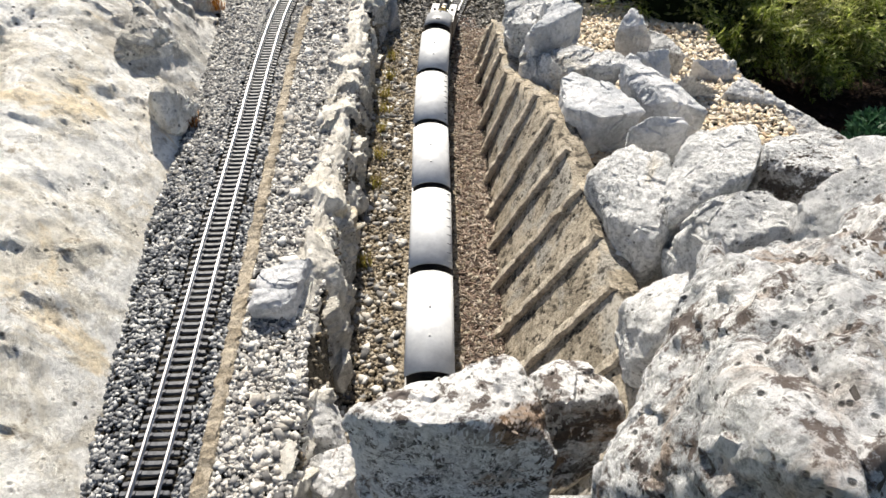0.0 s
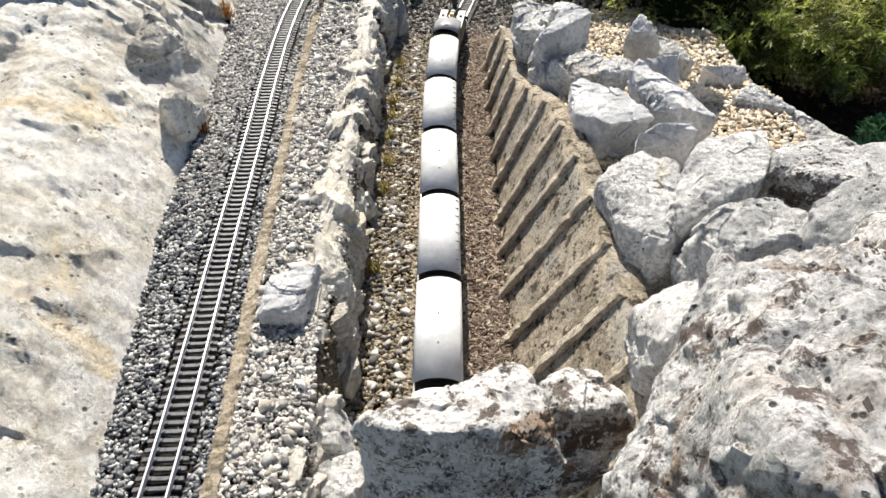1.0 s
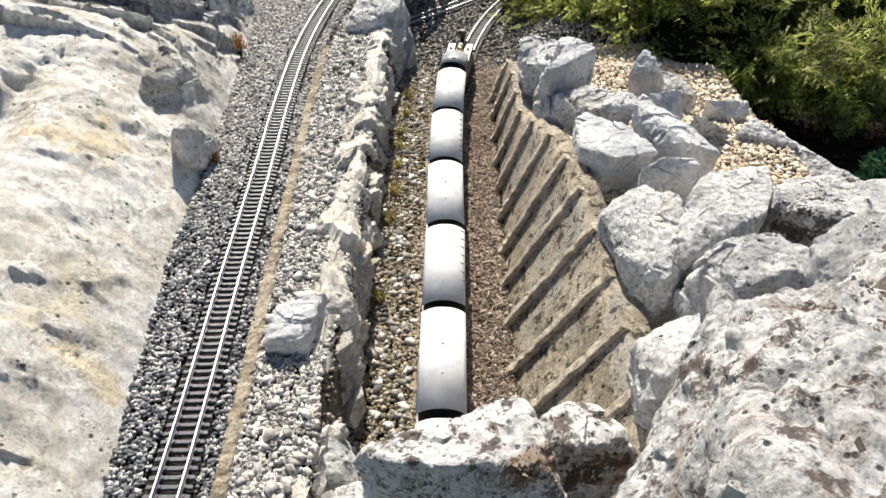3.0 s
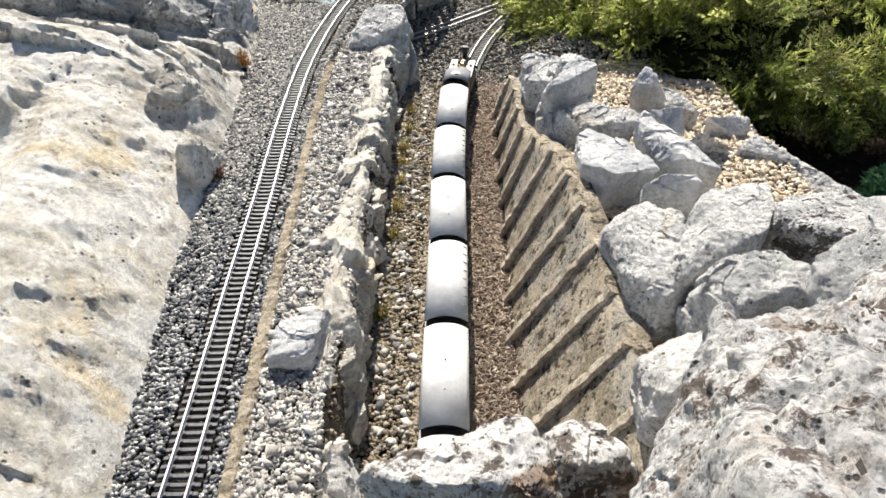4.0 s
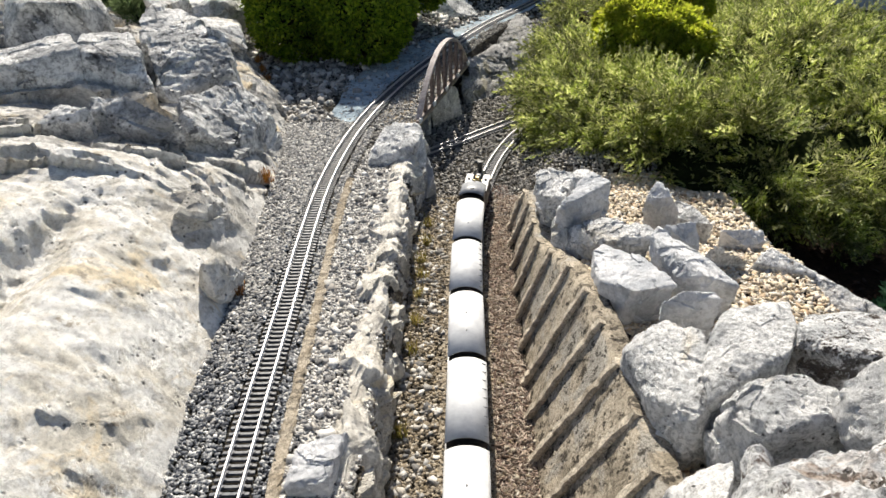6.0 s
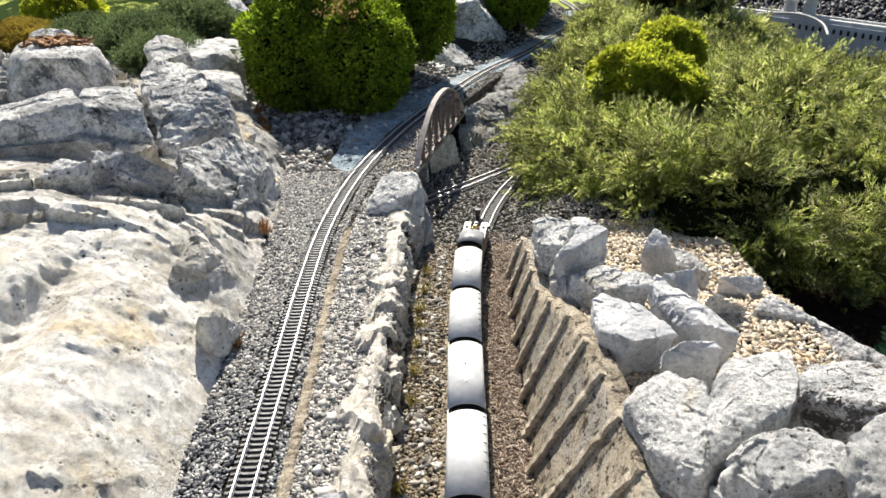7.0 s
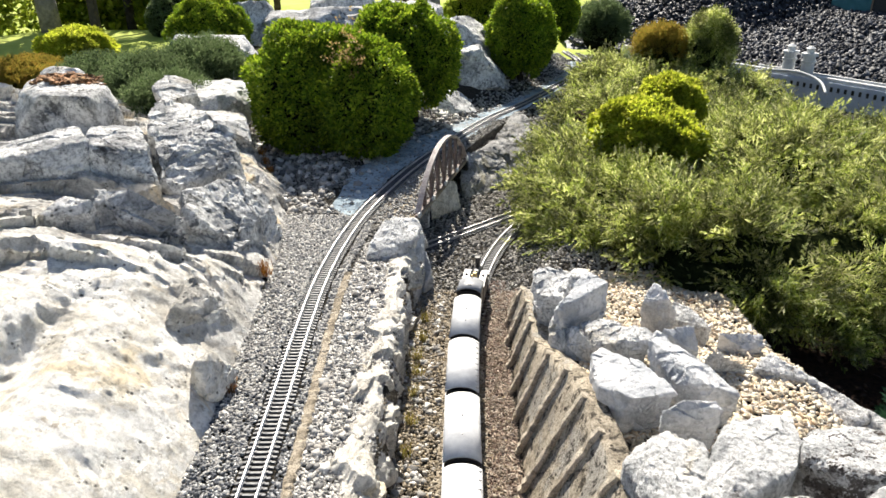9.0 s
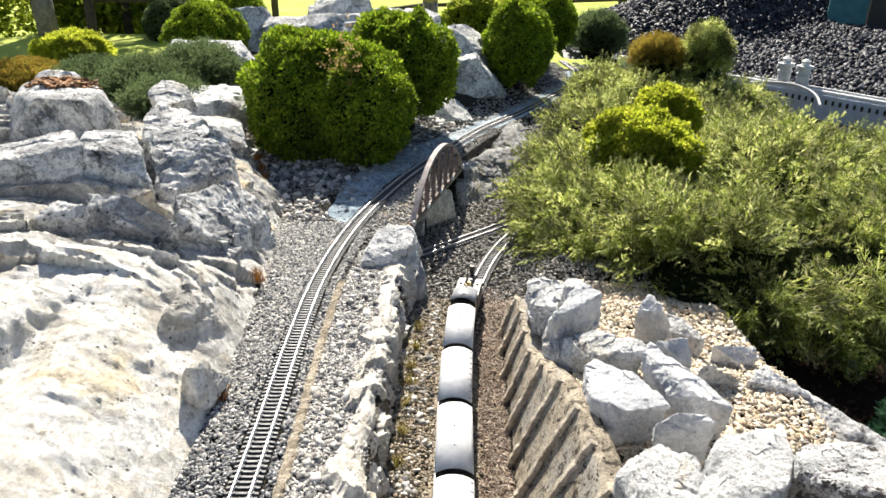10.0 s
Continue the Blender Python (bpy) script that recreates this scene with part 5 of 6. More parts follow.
stones("lower_gravel", "brown and grey gravel round the lower track", off_sleepers(P, lower_x, 0.044, 0.009), 0.003, 0.0085, BROWN_GRAVEL, 8)
P = field_points(27, 15000, 0.03, 0.2, 0.5, 2.7, lambda x, y: (x > 0.035) & (x < 0.135 + 0.0 * y), 0.003)
stones("bark_mulch", "dark brown bark mulch beside the lower track", P, 0.003, 0.0085, MULCH, 28, 0.4, "mulch")
P = field_points(9, 420, -0.26, -0.11, 0.5, 2.6, lambda x, y: x < -0.11, 0.006)
stones("lower_pebbles", "pale pebbles on the brown gravel", P, 0.006, 0.016, PEBBLE, 10, 0.6)
P = field_points(11, 46000, -1.5, 0.9, 2.4, 4.9, lambda x, y: (x > bank_x(y) - 0.05) & ((x < ledge_x(y)) | (x > ledge_x(y) + 0.02)) & off_cement(x, y), 0.003)
P = off_sleepers(P, upper_x, 0.044, 0.012)
stones("back_gravel", "grey and white gravel behind the tracks", off_sleepers(P, lower_x, 0.044, 0.012), 0.0035, 0.0100, DUSTY_GRAVEL, 12)
rng_deck = np.random.default_rng(90)
P = np.stack([rng_deck.uniform(-0.62, -0.05, 5000), rng_deck.uniform(2.86, 3.98, 5000), rng_deck.uniform(0.149, 0.155, 5000)], 1)
P = P[(P[:, 0] > ledge_x(P[:, 1]) - 0.02) & (P[:, 0] < -0.285 + (P[:, 1] - 3.02) * 0.238)]
stones("deck_ballast", "grey ballast on the bridge deck", off_sleepers(P, upper_x, 0.044, 0.006), 0.004, 0.009, GREY_GRAVEL, 91)
P = field_points(13, 2600, -1.7, 0.3, 3.0, 5.2, lambda x, y: (x > bank_x(y) - 0.05) & (x < upper_x(y) - 0.12) & off_cement(x, y), 0.008)
stones("pale_rubble", "pale stone rubble below the bushes", P, 0.010, 0.030, PEBBLE, 14, 0.6)
P = field_points(15, 14000, -0.2, 1.6, 4.9, 8.0, lambda x, y: (np.abs(x - upper_x(y)) < 0.35) & (np.abs(x - upper_x(y)) > 0.09), 0.004)
stones("far_ballast", "grey ballast along the far track", off_sleepers(P, upper_x, 0.055, 0.010), 0.005, 0.012, GREY_GRAVEL, 16)
P = field_points(17, 16000, 0.3, 1.05, 0.9, 2.5, lambda x, y: (x > wall_top(y)[0] + 0.05), 0.004)
stones("flat_gravel", "yellow and white flat gravel between boulders", P, 0.004, 0.015, YELLOW_GRAVEL, 18, 0.32)
# these leaves carry the shade in their own dark tones
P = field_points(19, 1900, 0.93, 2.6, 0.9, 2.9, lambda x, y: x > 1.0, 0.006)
stones("shaded_litter", "dry brown leaves and stones, coloured dark for the juniper's shade", P, 0.006, 0.016, SHADED_LEAF, 20, 0.18, "leaf litter")


def rock_litter():
    """Brown leaves caught on the flat top of the tall block."""
    rng = np.random.default_rng(23)
    n = 420
    a, r = rng.uniform(0, math.tau, n), np.sqrt(rng.uniform(0, 1, n))
    x, y = -2.03 + 0.15 * r * np.cos(a) + 0.02 * rng.normal(size=n), 3.44 + 0.12 * r * np.sin(a)
    block = [o for o in scene.objects if o.name.startswith("boulder") and abs(o.location.x + 2.01) < 0.02 and abs(o.location.y - 3.404) < 0.02][0]
    co = np.array([v.co for v in block.data.vertices]) + np.array(block.location)
    z = np.array([co[np.argmin((co[:, 0] - u) ** 2 + (co[:, 1] - w) ** 2 - 0.02 * co[:, 2]), 2] for u, w in zip(x, y)])
    stones("rock_litter", "brown dry leaves lying on the tall block", np.stack([x, y, z + 0.004], 1), 0.008, 0.026, RUSSET_LEAF, 24, 0.15, "leaf litter", 0.4)


rock_litter()


def chips():
    """Splinters of wood mulch beside the lower track."""
    rng = np.random.default_rng(21)
    n = 5200
    x, y = rng.uniform(0.035, 0.135, n), rng.uniform(0.6, 2.6, n)
    x += np.maximum(0, lower_x(y) + 0.034)
    P = np.stack([x, y, ground_z(x, y) + rng.uniform(0.006, 0.012, n)], 1)
    temps = []
    for k in range(6):
        w, b = rng.uniform(0.07, 0.16), rng.uniform(-0.25, 0.25)
        V = np.array([(-1, -w, -w), (-1, w, -w), (-1, 0, w), (0, b - w, -w), (0, b + w, -w), (0, b, w), (1, -w * 0.5, -w), (1, w * 0.5, -w), (1, 0, w * 0.5)], float)
        F = np.array([(0, 3, 4), (0, 4, 1), (1, 4, 5), (1, 5, 2), (2, 5, 3), (2, 3, 0), (3, 6, 7), (3, 7, 4), (4, 7, 8), (4, 8, 5), (5, 8, 6), (5, 6, 3), (0, 1, 2), (6, 8, 7)])
        temps.append((V, F))
    size = 0.004 + 0.017 * rng.beta(1.2, 3.2, n)
    ob = new("wood_mulch", scatter("wood_mulch", P, size, temps, CHIPS, 22, 0.25))
    tagged(ob, "pale wood chip mulch beside the lower track", "mulch", "", "stuff")


chips()


# ---- the train ----
def line_pose(s_from_y, line, z):
    P = spline([(x, y, z) for x, y in line], 0.005)
    i = int(np.argmin(np.abs(P[:, 1] - s_from_y)))
    t, _ = laterals(P)
    return P[i], math.degrees(math.atan2(-t[i][0], t[i][1]))


def wheel(parent, x, y, z, r=0.013):
    bm = rod_bm((x - 0.002, y, z), (x + 0.002, y, z), r, sides=18)
    rod_bm((x - 0.0045 * (1 if x > 0 else -1), y, z), (x - 0.002 * (1 if x > 0 else -1), y, z), r * 1.14, sides=18, bm=bm)
    part("wheel", bm, BLACK, parent)


def arch_roof(half, y0, y1, z, rise, over=0.0, mat=None, thick=0.003):
    bm = bmesh.new()
    prof = []
    for k in range(17):
        a = -1 + 2 * k / 16
        prof.append((a * half, z + rise * (1 - abs(a) ** 2.4)))
    prof += [(u * 0.985, w - thick) for u, w in prof[::-1]]
    ends = []
    for y in (y0 - over, y1 + over):
        ends.append([bm.verts.new((u, y, w)) for u, w in prof])
    n = len(prof)
    for k in range(n):
        bm.faces.new((ends[0][k], ends[0][(k + 1) % n], ends[1][(k + 1) % n], ends[1][k]))
    for k in range(16):
        for e in ends:
            bm.faces.new((e[k], e[k + 1], e[n - 2 - k], e[n - 1 - k]))
    return bm


def coach(y_mid, ribs):
    q, yaw = line_pose(y_mid, LOWER_LINE, LOW + 0.0088)
    root = thing("passenger_coach", pose(q[0], q[1], q[2], 0, 0, yaw), "model coach with a pale grey roof and dark sides", "model coach", "coaches of the train")
    L, W = 0.134, 0.046
    part("body", box_bm(-W, W, -L, L, 0.022, 0.118, 0.002), COACH, root)
    roof = part("roof", arch_roof(0.0505, -L, L, 0.117, 0.019, 0.004), ROOF, root, "pale grey arched roof", True)
    for k in range(-4, 5):
        bm = box_bm(0.012, 0.0485, k * 0.031 - 0.0006, k * 0.031 + 0.0006, 0.1195, 0.1215)
        for v in bm.verts:
            v.co.z += 0.0145 * (1 - abs(v.co.x / 0.0505) ** 2.4)
        if ribs:
            part("roof_seam", bm, CAB, roof)
    if not ribs:
        for yy in (-0.05, 0.03):
            part("vent", box_bm(-0.002, 0.002, yy - 0.003, yy + 0.003, 0.134, 0.139, 0.0008), CAB, roof)
    part("underframe", box_bm(-0.040, 0.040, -L * 0.98, L * 0.98, 0.012, 0.022, 0.001), BLACK, root)
    for s in (-1, 1):
        part("footboard", box_bm(s * 0.050 - 0.004, s * 0.050 + 0.004, -L * 0.9, L * 0.9, 0.018, 0.021, 0.0006), BLACK, root)
        for k in range(6):
            yy = -0.112 + k * 0.0448
            part("window", box_bm(s * (W + 0.0004) - 0.0008, s * (W + 0.0004) + 0.0008, yy - 0.015, yy + 0.015, 0.070, 0.104, 0.0006), BLACK, root)
        for yy in (-0.09, 0.09):
            wheel(root, s * 0.0215, yy, 0.0132)
        part("end_board", box_bm(-W + 0.001, W - 0.001, s * (L + 0.0022) - 0.002, s * (L + 0.0022) + 0.002, 0.024, 0.120, 0.001), BLACK, root, "black coach end")
    for s in (-1, 1):
        part("coupling", rod_bm((0, s * L, 0.020), (0, s * (L + 0.013), 0.020), 0.003), BLACK, root)
        for u in (-0.028, 0.028):
            part("buffer", rod_bm((u, s * L, 0.024), (u, s * (L + 0.009), 0.024), 0.003, 0.0045), BLACK, root)
    return root


for k in range(6):
    coach(2.142 - 0.3005 * k, k % 2 == 1)


def locomotive():
    q, yaw = line_pose(2.49, LOWER_LINE, LOW + 0.0088)
    root = thing("steam_locomotive", pose(q[0], q[1], q[2], 0, 0, yaw), "small black tank engine with pale tanks, grey cab roof", "model locomotive", "")
    part("frame", box_bm(-0.044, 0.044, -0.165, 0.170, 0.016, 0.026, 0.0015), BLACK, root)
    bm = rod_bm((0, -0.07, 0.072), (0, 0.125, 0.072), 0.024, sides=24)
    boiler = part("boiler", bm, BLACK, root, "black boiler")
    part("smokebox_door", rod_bm((0, 0.125, 0.072), (0, 0.131, 0.072), 0.022, 0.016, 24), BLACK, boiler)
    part("chimney", rod_bm((0, 0.108, 0.092), (0, 0.108, 0.137), 0.0085, 0.0105, 18), BLACK, boiler)
    part("chimney_rim", rod_bm((0, 0.108, 0.137), (0, 0.108, 0.141), 0.0125, 0.0118, 18), BLACK, boiler)
    part("dome", rod_bm((0, 0.02, 0.094), (0, 0.02, 0.112), 0.011, 0.006, 18), BRASS, boiler, "brass steam dome")
    part("safety_valve", rod_bm((0, -0.035, 0.094), (0, -0.035, 0.111), 0.006, 0.0045, 12), BRASS, boiler, "brass safety valve")
    part("sand_box", box_bm(-0.008, 0.008, 0.050, 0.066, 0.094, 0.106, 0.002), TANK, boiler, "pale square sand box")
    part("handrail", rod_bm((-0.024, 0.035, 0.092), (0.024, 0.035, 0.092), 0.0012), BRASS, boiler)
    for s in (-1, 1):
        tank = part("side_tank", box_bm(s * 0.0335 - 0.0135, s * 0.0335 + 0.0135, -0.078, 0.072, 0.028, 0.098, 0.002), BLACK, root)
        part("tank_top", box_bm(s * 0.0335 - 0.0135, s * 0.0335 + 0.0135, -0.078, 0.072, 0.0985, 0.1005, 0.0006), TANK, tank, "pale grey tank top")
        part("filler_cap", rod_bm((s * 0.0335, 0.02, 0.100), (s * 0.0335, 0.02, 0.106), 0.005, sides=14), BLACK, tank)
        part("cab_side", box_bm(s * 0.045 - 0.0012, s * 0.045 + 0.0012, -0.160, -0.080, 0.026, 0.122, 0.0005), BLACK, root)
        part("buffer", rod_bm((s * 0.028, 0.170, 0.024), (s * 0.028, 0.182, 0.024), 0.003, 0.0055), BLACK, root)
        part("cylinder", rod_bm((s * 0.036, 0.085, 0.026), (s * 0.036, 0.125, 0.026), 0.011, sides=16), BLACK, root)
        for yy in (-0.055, 0.0, 0.055):
            wheel(root, s * 0.0215, yy, 0.0155, 0.0155)
        part("coupling_rod", box_bm(s * 0.0265 - 0.001, s * 0.0265 + 0.001, -0.06, 0.06, 0.010, 0.014, 0.0004), STEEL, root)
    part("buffer_beam", box_bm(-0.045, 0.045, 0.168, 0.173, 0.012, 0.034, 0.001), BLACK, root)
    part("cab_front", box_bm(-0.045, 0.045, -0.083, -0.080, 0.026, 0.124, 0.0006), BLACK, root)
    back = part("cab_back", box_bm(-0.045, 0.045, -0.163, -0.160, 0.026, 0.120, 0.0006), BLACK, root)
    for u in (-0.026, 0.026):
        part("lamp", box_bm(u - 0.003, u + 0.003, -0.168, -0.163, 0.095, 0.105, 0.0008), TANK, back, "small pale lamp")
    roof = part("cab_roof", arch_roof(0.0475, -0.165, -0.074, 0.121, 0.017, 0.003), CAB, root, "grey arched cab roof", True)
    part("roof_hatch", box_bm(-0.007, 0.007, -0.143, -0.133, 0.1365, 0.1405, 0.0008), BLACK, roof)
    part("whistle", rod_bm((0, -0.075, 0.136), (0, -0.075, 0.146), 0.002, sides=10), BRASS, roof)


locomotive()


# ---- arched bridge ----
def arched_bridge():
    a, b = Vector((-0.262, 3.02, 0.150)), Vector((-0.045, 3.93, 0.150))
    yaw = math.degrees(math.atan2(-(b - a).x, (b - a).y))
    L = (b - a).length
    root = thing("arched_bridge", pose(a.x, a.y, a.z, 0, 0, yaw), "brown model girder bridge with a curved top chord", "bridge")
    part("deck", box_bm(-0.36, 0.004, -0.12, L + 0.06, -0.024, -0.004, 0.002), EDGING, root, "gravel-covered bridge deck")
    for off, hh in ((0.0, 1.0),):
        part("bottom_chord", box_bm(off - 0.007, off + 0.007, -0.02, L + 0.02, -0.004, 0.012, 0.001), RUSTED, root)
        bm = bmesh.new()
        rings = []
        for k in range(29):
            f = k / 28
            zz = 0.23 * (1 - abs(2 * f - 1) ** 2.2) * hh + 0.006
            rings.append([bm.verts.new((off + u, f * L, zz + w)) for u, w in ((-0.013, 0), (-0.013, 0.012), (0.013, 0.012), (0.013, 0))])
        for r0, r1 in zip(rings, rings[1:]):
            for k in range(4):
                bm.faces.new((r0[k], r0[(k + 1) % 4], r1[(k + 1) % 4], r1[k]))
        bm.faces.new(rings[0])
        bm.faces.new(rings[-1])
        part("top_chord", bm, PALE_GIRDER, root, "pale curved top chord")
        n = 8
        tops = []
        for k in range(1, n):
            f = k / n
            zz = 0.23 * (1 - abs(2 * f - 1) ** 2.2) * hh + 0.006
            tops.append((f * L, zz))
            part("post", box_bm(off - 0.008, off + 0.008, f * L - 0.011, f * L + 0.011, 0.008, zz + 0.002, 0.001), RUSTED, root)
        for k, ((y0, z0), (y1, z1)) in enumerate(zip(tops, tops[1:])):
            if k % 2:
                y0, z0, y1, z1 = y0, 0.010, y1, z1
            else:
                y0, z0, y1, z1 = y0, z0, y1, 0.010
            part("brace", rod_bm((off, y0, z0), (off, y1, z1), 0.0045, sides=6), RUSTED, root)
        for k in range(0, n + 1, 2):
            part("foot_block", box_bm(off + 0.004, off + 0.016, k / n * L - 0.016, k / n * L + 0.016, -0.002, 0.020, 0.002), WHITE if off == 0 else RUSTED, root)
    for yy in (0.30, 0.62):
        part("pier", box_bm(-0.17, -0.03, yy * L - 0.02, yy * L + 0.02, -0.18, -0.022, 0.004), BACK_STONE, root, "stone pier")


arched_bridge()


# ---- plants ----
def sprig_templates(seed, count=6, needles=15, width=0.055, spread=0.55):
    """Feathery shoots: a stem along +z with small pointed leaflets on all sides."""
    rng = np.random.default_rng(seed)
    out = []
    for _ in range(count):
        V, F = [], []
        bend = rng.normal(0, 0.25, 2)
        for k in range(needles):
            f = (k + 0.5) / needles
            base = np.array([bend[0] * f * f, bend[1] * f * f, f])
            a = k * 2.4 + rng.uniform(-0.4, 0.4)
            ln = (0.34 * (1 - f) + 0.15) * rng.uniform(0.8, 1.2)
            d = np.array([math.cos(a) * spread, math.sin(a) * spread, 0.75])
            d /= np.linalg.norm(d)
            s = np.cross(d, [math.sin(a), -math.cos(a), 0.3])
            s /= np.linalg.norm(s)
            i = len(V)
            V += [base - s * width * 0.4, base + d * ln * 0.5 + s * width, base + d * ln, base + d * ln * 0.5 - s * width]
            F += [(i, i + 1, i + 2), (i, i + 2, i + 3)]
        out.append((np.array(V), np.array(F)))
    return out


def leaf_templates(seed, count=5, leaves=6, size=0.55):
    """Tufts of small oval leaves."""
    rng = np.random.default_rng(seed)
    out = []
    for _ in range(count):
        V, F = [], []
        for k in range(leaves):
            a = k * 2.4 + rng.uniform(-0.5, 0.5)
            e = rng.uniform(0.1, 1.2)
            d = np.array([math.cos(a) * math.cos(e), math.sin(a) * math.cos(e), math.sin(e)])
            s = np.cross(d, rng.normal(size=3))
            s /= np.linalg.norm(s)
            nrm = np.cross(d, s)
            o = d * 0.25
            i = len(V)
            V += [o, o + d * size * 0.4 + s * size * 0.26 + nrm * 0.05, o + d * size, o + d * size * 0.4 - s * size * 0.26 + nrm * 0.05]
            F += [(i, i + 1, i + 2), (i, i + 2, i + 3)]
        out.append((np.array(V), np.array(F)))
    return out


def outward(normals, seed, up=0.3, wild=0.35):
    """Frames whose z axis leans along the given normals."""
    rng = np.random.default_rng(seed)
    Z = normals + np.array([0, 0, up]) + rng.normal(0, wild, normals.shape)
    Z /= np.linalg.norm(Z, axis=1)[:, None]
    X = np.cross(Z, rng.normal(size=Z.shape))
    X /= np.linalg.norm(X, axis=1)[:, None]
    Y = np.cross(Z, X)
    return np.stack([X, Y, Z], 2)


def lobe_points(lobes, count, seed, inner=0.8, low=-0.25):
    """Points near the surface of a crown made of several ellipsoids."""
    rng = np.random.default_rng(seed)
    C = np.array([l[0] for l in lobes], float)
    H = np.array([l[1] for l in lobes], float)
    area = np.array([h[0] * h[1] + h[0] * h[2] + h[1] * h[2] for h in H])
    which = rng.choice(len(lobes), count, p=area / area.sum())
    D = rng.normal(size=(count, 3))
    D /= np.linalg.norm(D, axis=1)[:, None]
    D[:, 2] = np.where(D[:, 2] < low, -D[:, 2], D[:, 2])
    lump = np.array([noise.noise(Vector(C[w] * 3 + d * 3.2)) for w, d in zip(which, D)])
    r = inner + (1.04 - inner) * rng.beta(3, 1.2, count) + 0.20 * lump
    P = C[which] + D * H[which] * r[:, None]
    keep = np.ones(count, bool)
    for c, h in zip(C, H):
        keep &= (((P - c) / (h * inner)) ** 2).sum(1) > 0.93
    nrm = D / H[which]
    nrm /= np.linalg.norm(nrm, axis=1)[:, None]
    return P[keep], nrm[keep]


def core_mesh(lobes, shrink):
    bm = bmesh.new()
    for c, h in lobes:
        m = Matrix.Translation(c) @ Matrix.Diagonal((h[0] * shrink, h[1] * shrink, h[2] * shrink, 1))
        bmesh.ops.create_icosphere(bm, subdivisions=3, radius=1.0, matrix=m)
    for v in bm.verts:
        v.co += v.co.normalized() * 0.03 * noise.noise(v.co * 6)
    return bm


def bush(name, label, lobes, count, size, templates, mat, seed, up=0.3, wild=0.4, inner=0.82, shrink=0.84, low=-0.25, category="bush", group=""):
    z0 = min(c[2] - h[2] for c, h in lobes)
    root = thing(name, pose(0, 0, 0), label, category, group)
    P, nrm = lobe_points(lobes, count, seed, inner, low)
    rng = np.random.default_rng(seed + 1)
    s = rng.uniform(size[0], size[1], len(P))
    part("crown", scatter("crown", P, s, templates, mat, seed + 2, frames=outward(nrm, seed + 3, up, wild)), None, root)
    # solid dark cores stand in for the shade inside the crown
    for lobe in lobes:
        part("shade_core", core_mesh([lobe], shrink), CORE, root)
    c, h = lobes[0]
    part("stem", rod_bm((c[0], c[1], float(ground_z(c[0], c[1])) - 0.02), (c[0], c[1], c[2]), 0.03, 0.02), DARK_BARK, root)
    return root


FINE = sprig_templates(2, 6, 12, 0.03, 0.5)
TUFT = leaf_templates(3)
LOOSE = leaf_templates(4, 5, 5, 0.8)

def fan_templates(seed, count=7, twigs=11):
    """Flat feathery branches along +z, arching over at the tip: tapering twigs, each with short side shoots."""
    rng = np.random.default_rng(seed)
    out = []
    for _ in range(count):
        V, F = [], []
        arch = rng.uniform(0.15, 0.45)

        def blade(p, e, l, w):
            e = e / np.linalg.norm(e)
            s = np.cross(e, np.array([0.0, 1.0, 0.0]) + rng.normal(0, 0.45, 3))
            s /= np.linalg.norm(s)
            i = len(V)
            V.extend([p - s * w * 0.4, p + e * l * 0.45 + s * w, p + e * l, p + e * l * 0.45 - s * w])
            F.extend([(i, i + 1, i + 2), (i, i + 2, i + 3)])

        for k in range(twigs):
            f = 0.10 + 0.90 * k / (twigs - 1)
            base = np.array([0.0, arch * f * f, f])
            side = (1 if k % 2 else -1) * (1.0 if k < twigs - 1 else 0.0)
            d = np.array([side * 0.7, rng.normal(0.12, 0.18), 0.85])
            d /= np.linalg.norm(d)
            ln = 0.46 * (1 - 0.5 * f) * rng.uniform(0.75, 1.2)
            blade(base, d, ln * 1.15, 0.021)
            for g in (0.25, 0.5, 0.75):
                p = base + d * ln * g
                for q in (-1, 1):
                    e = d + np.array([0.75 * q * d[2], rng.normal(0, 0.3), -0.75 * q * d[0]])
                    blade(p, e, ln * 0.48 * (1.1 - 0.5 * g), 0.016)
        out.append((np.array(V), np.array(F)))
    return out


FAN = fan_templates(8)
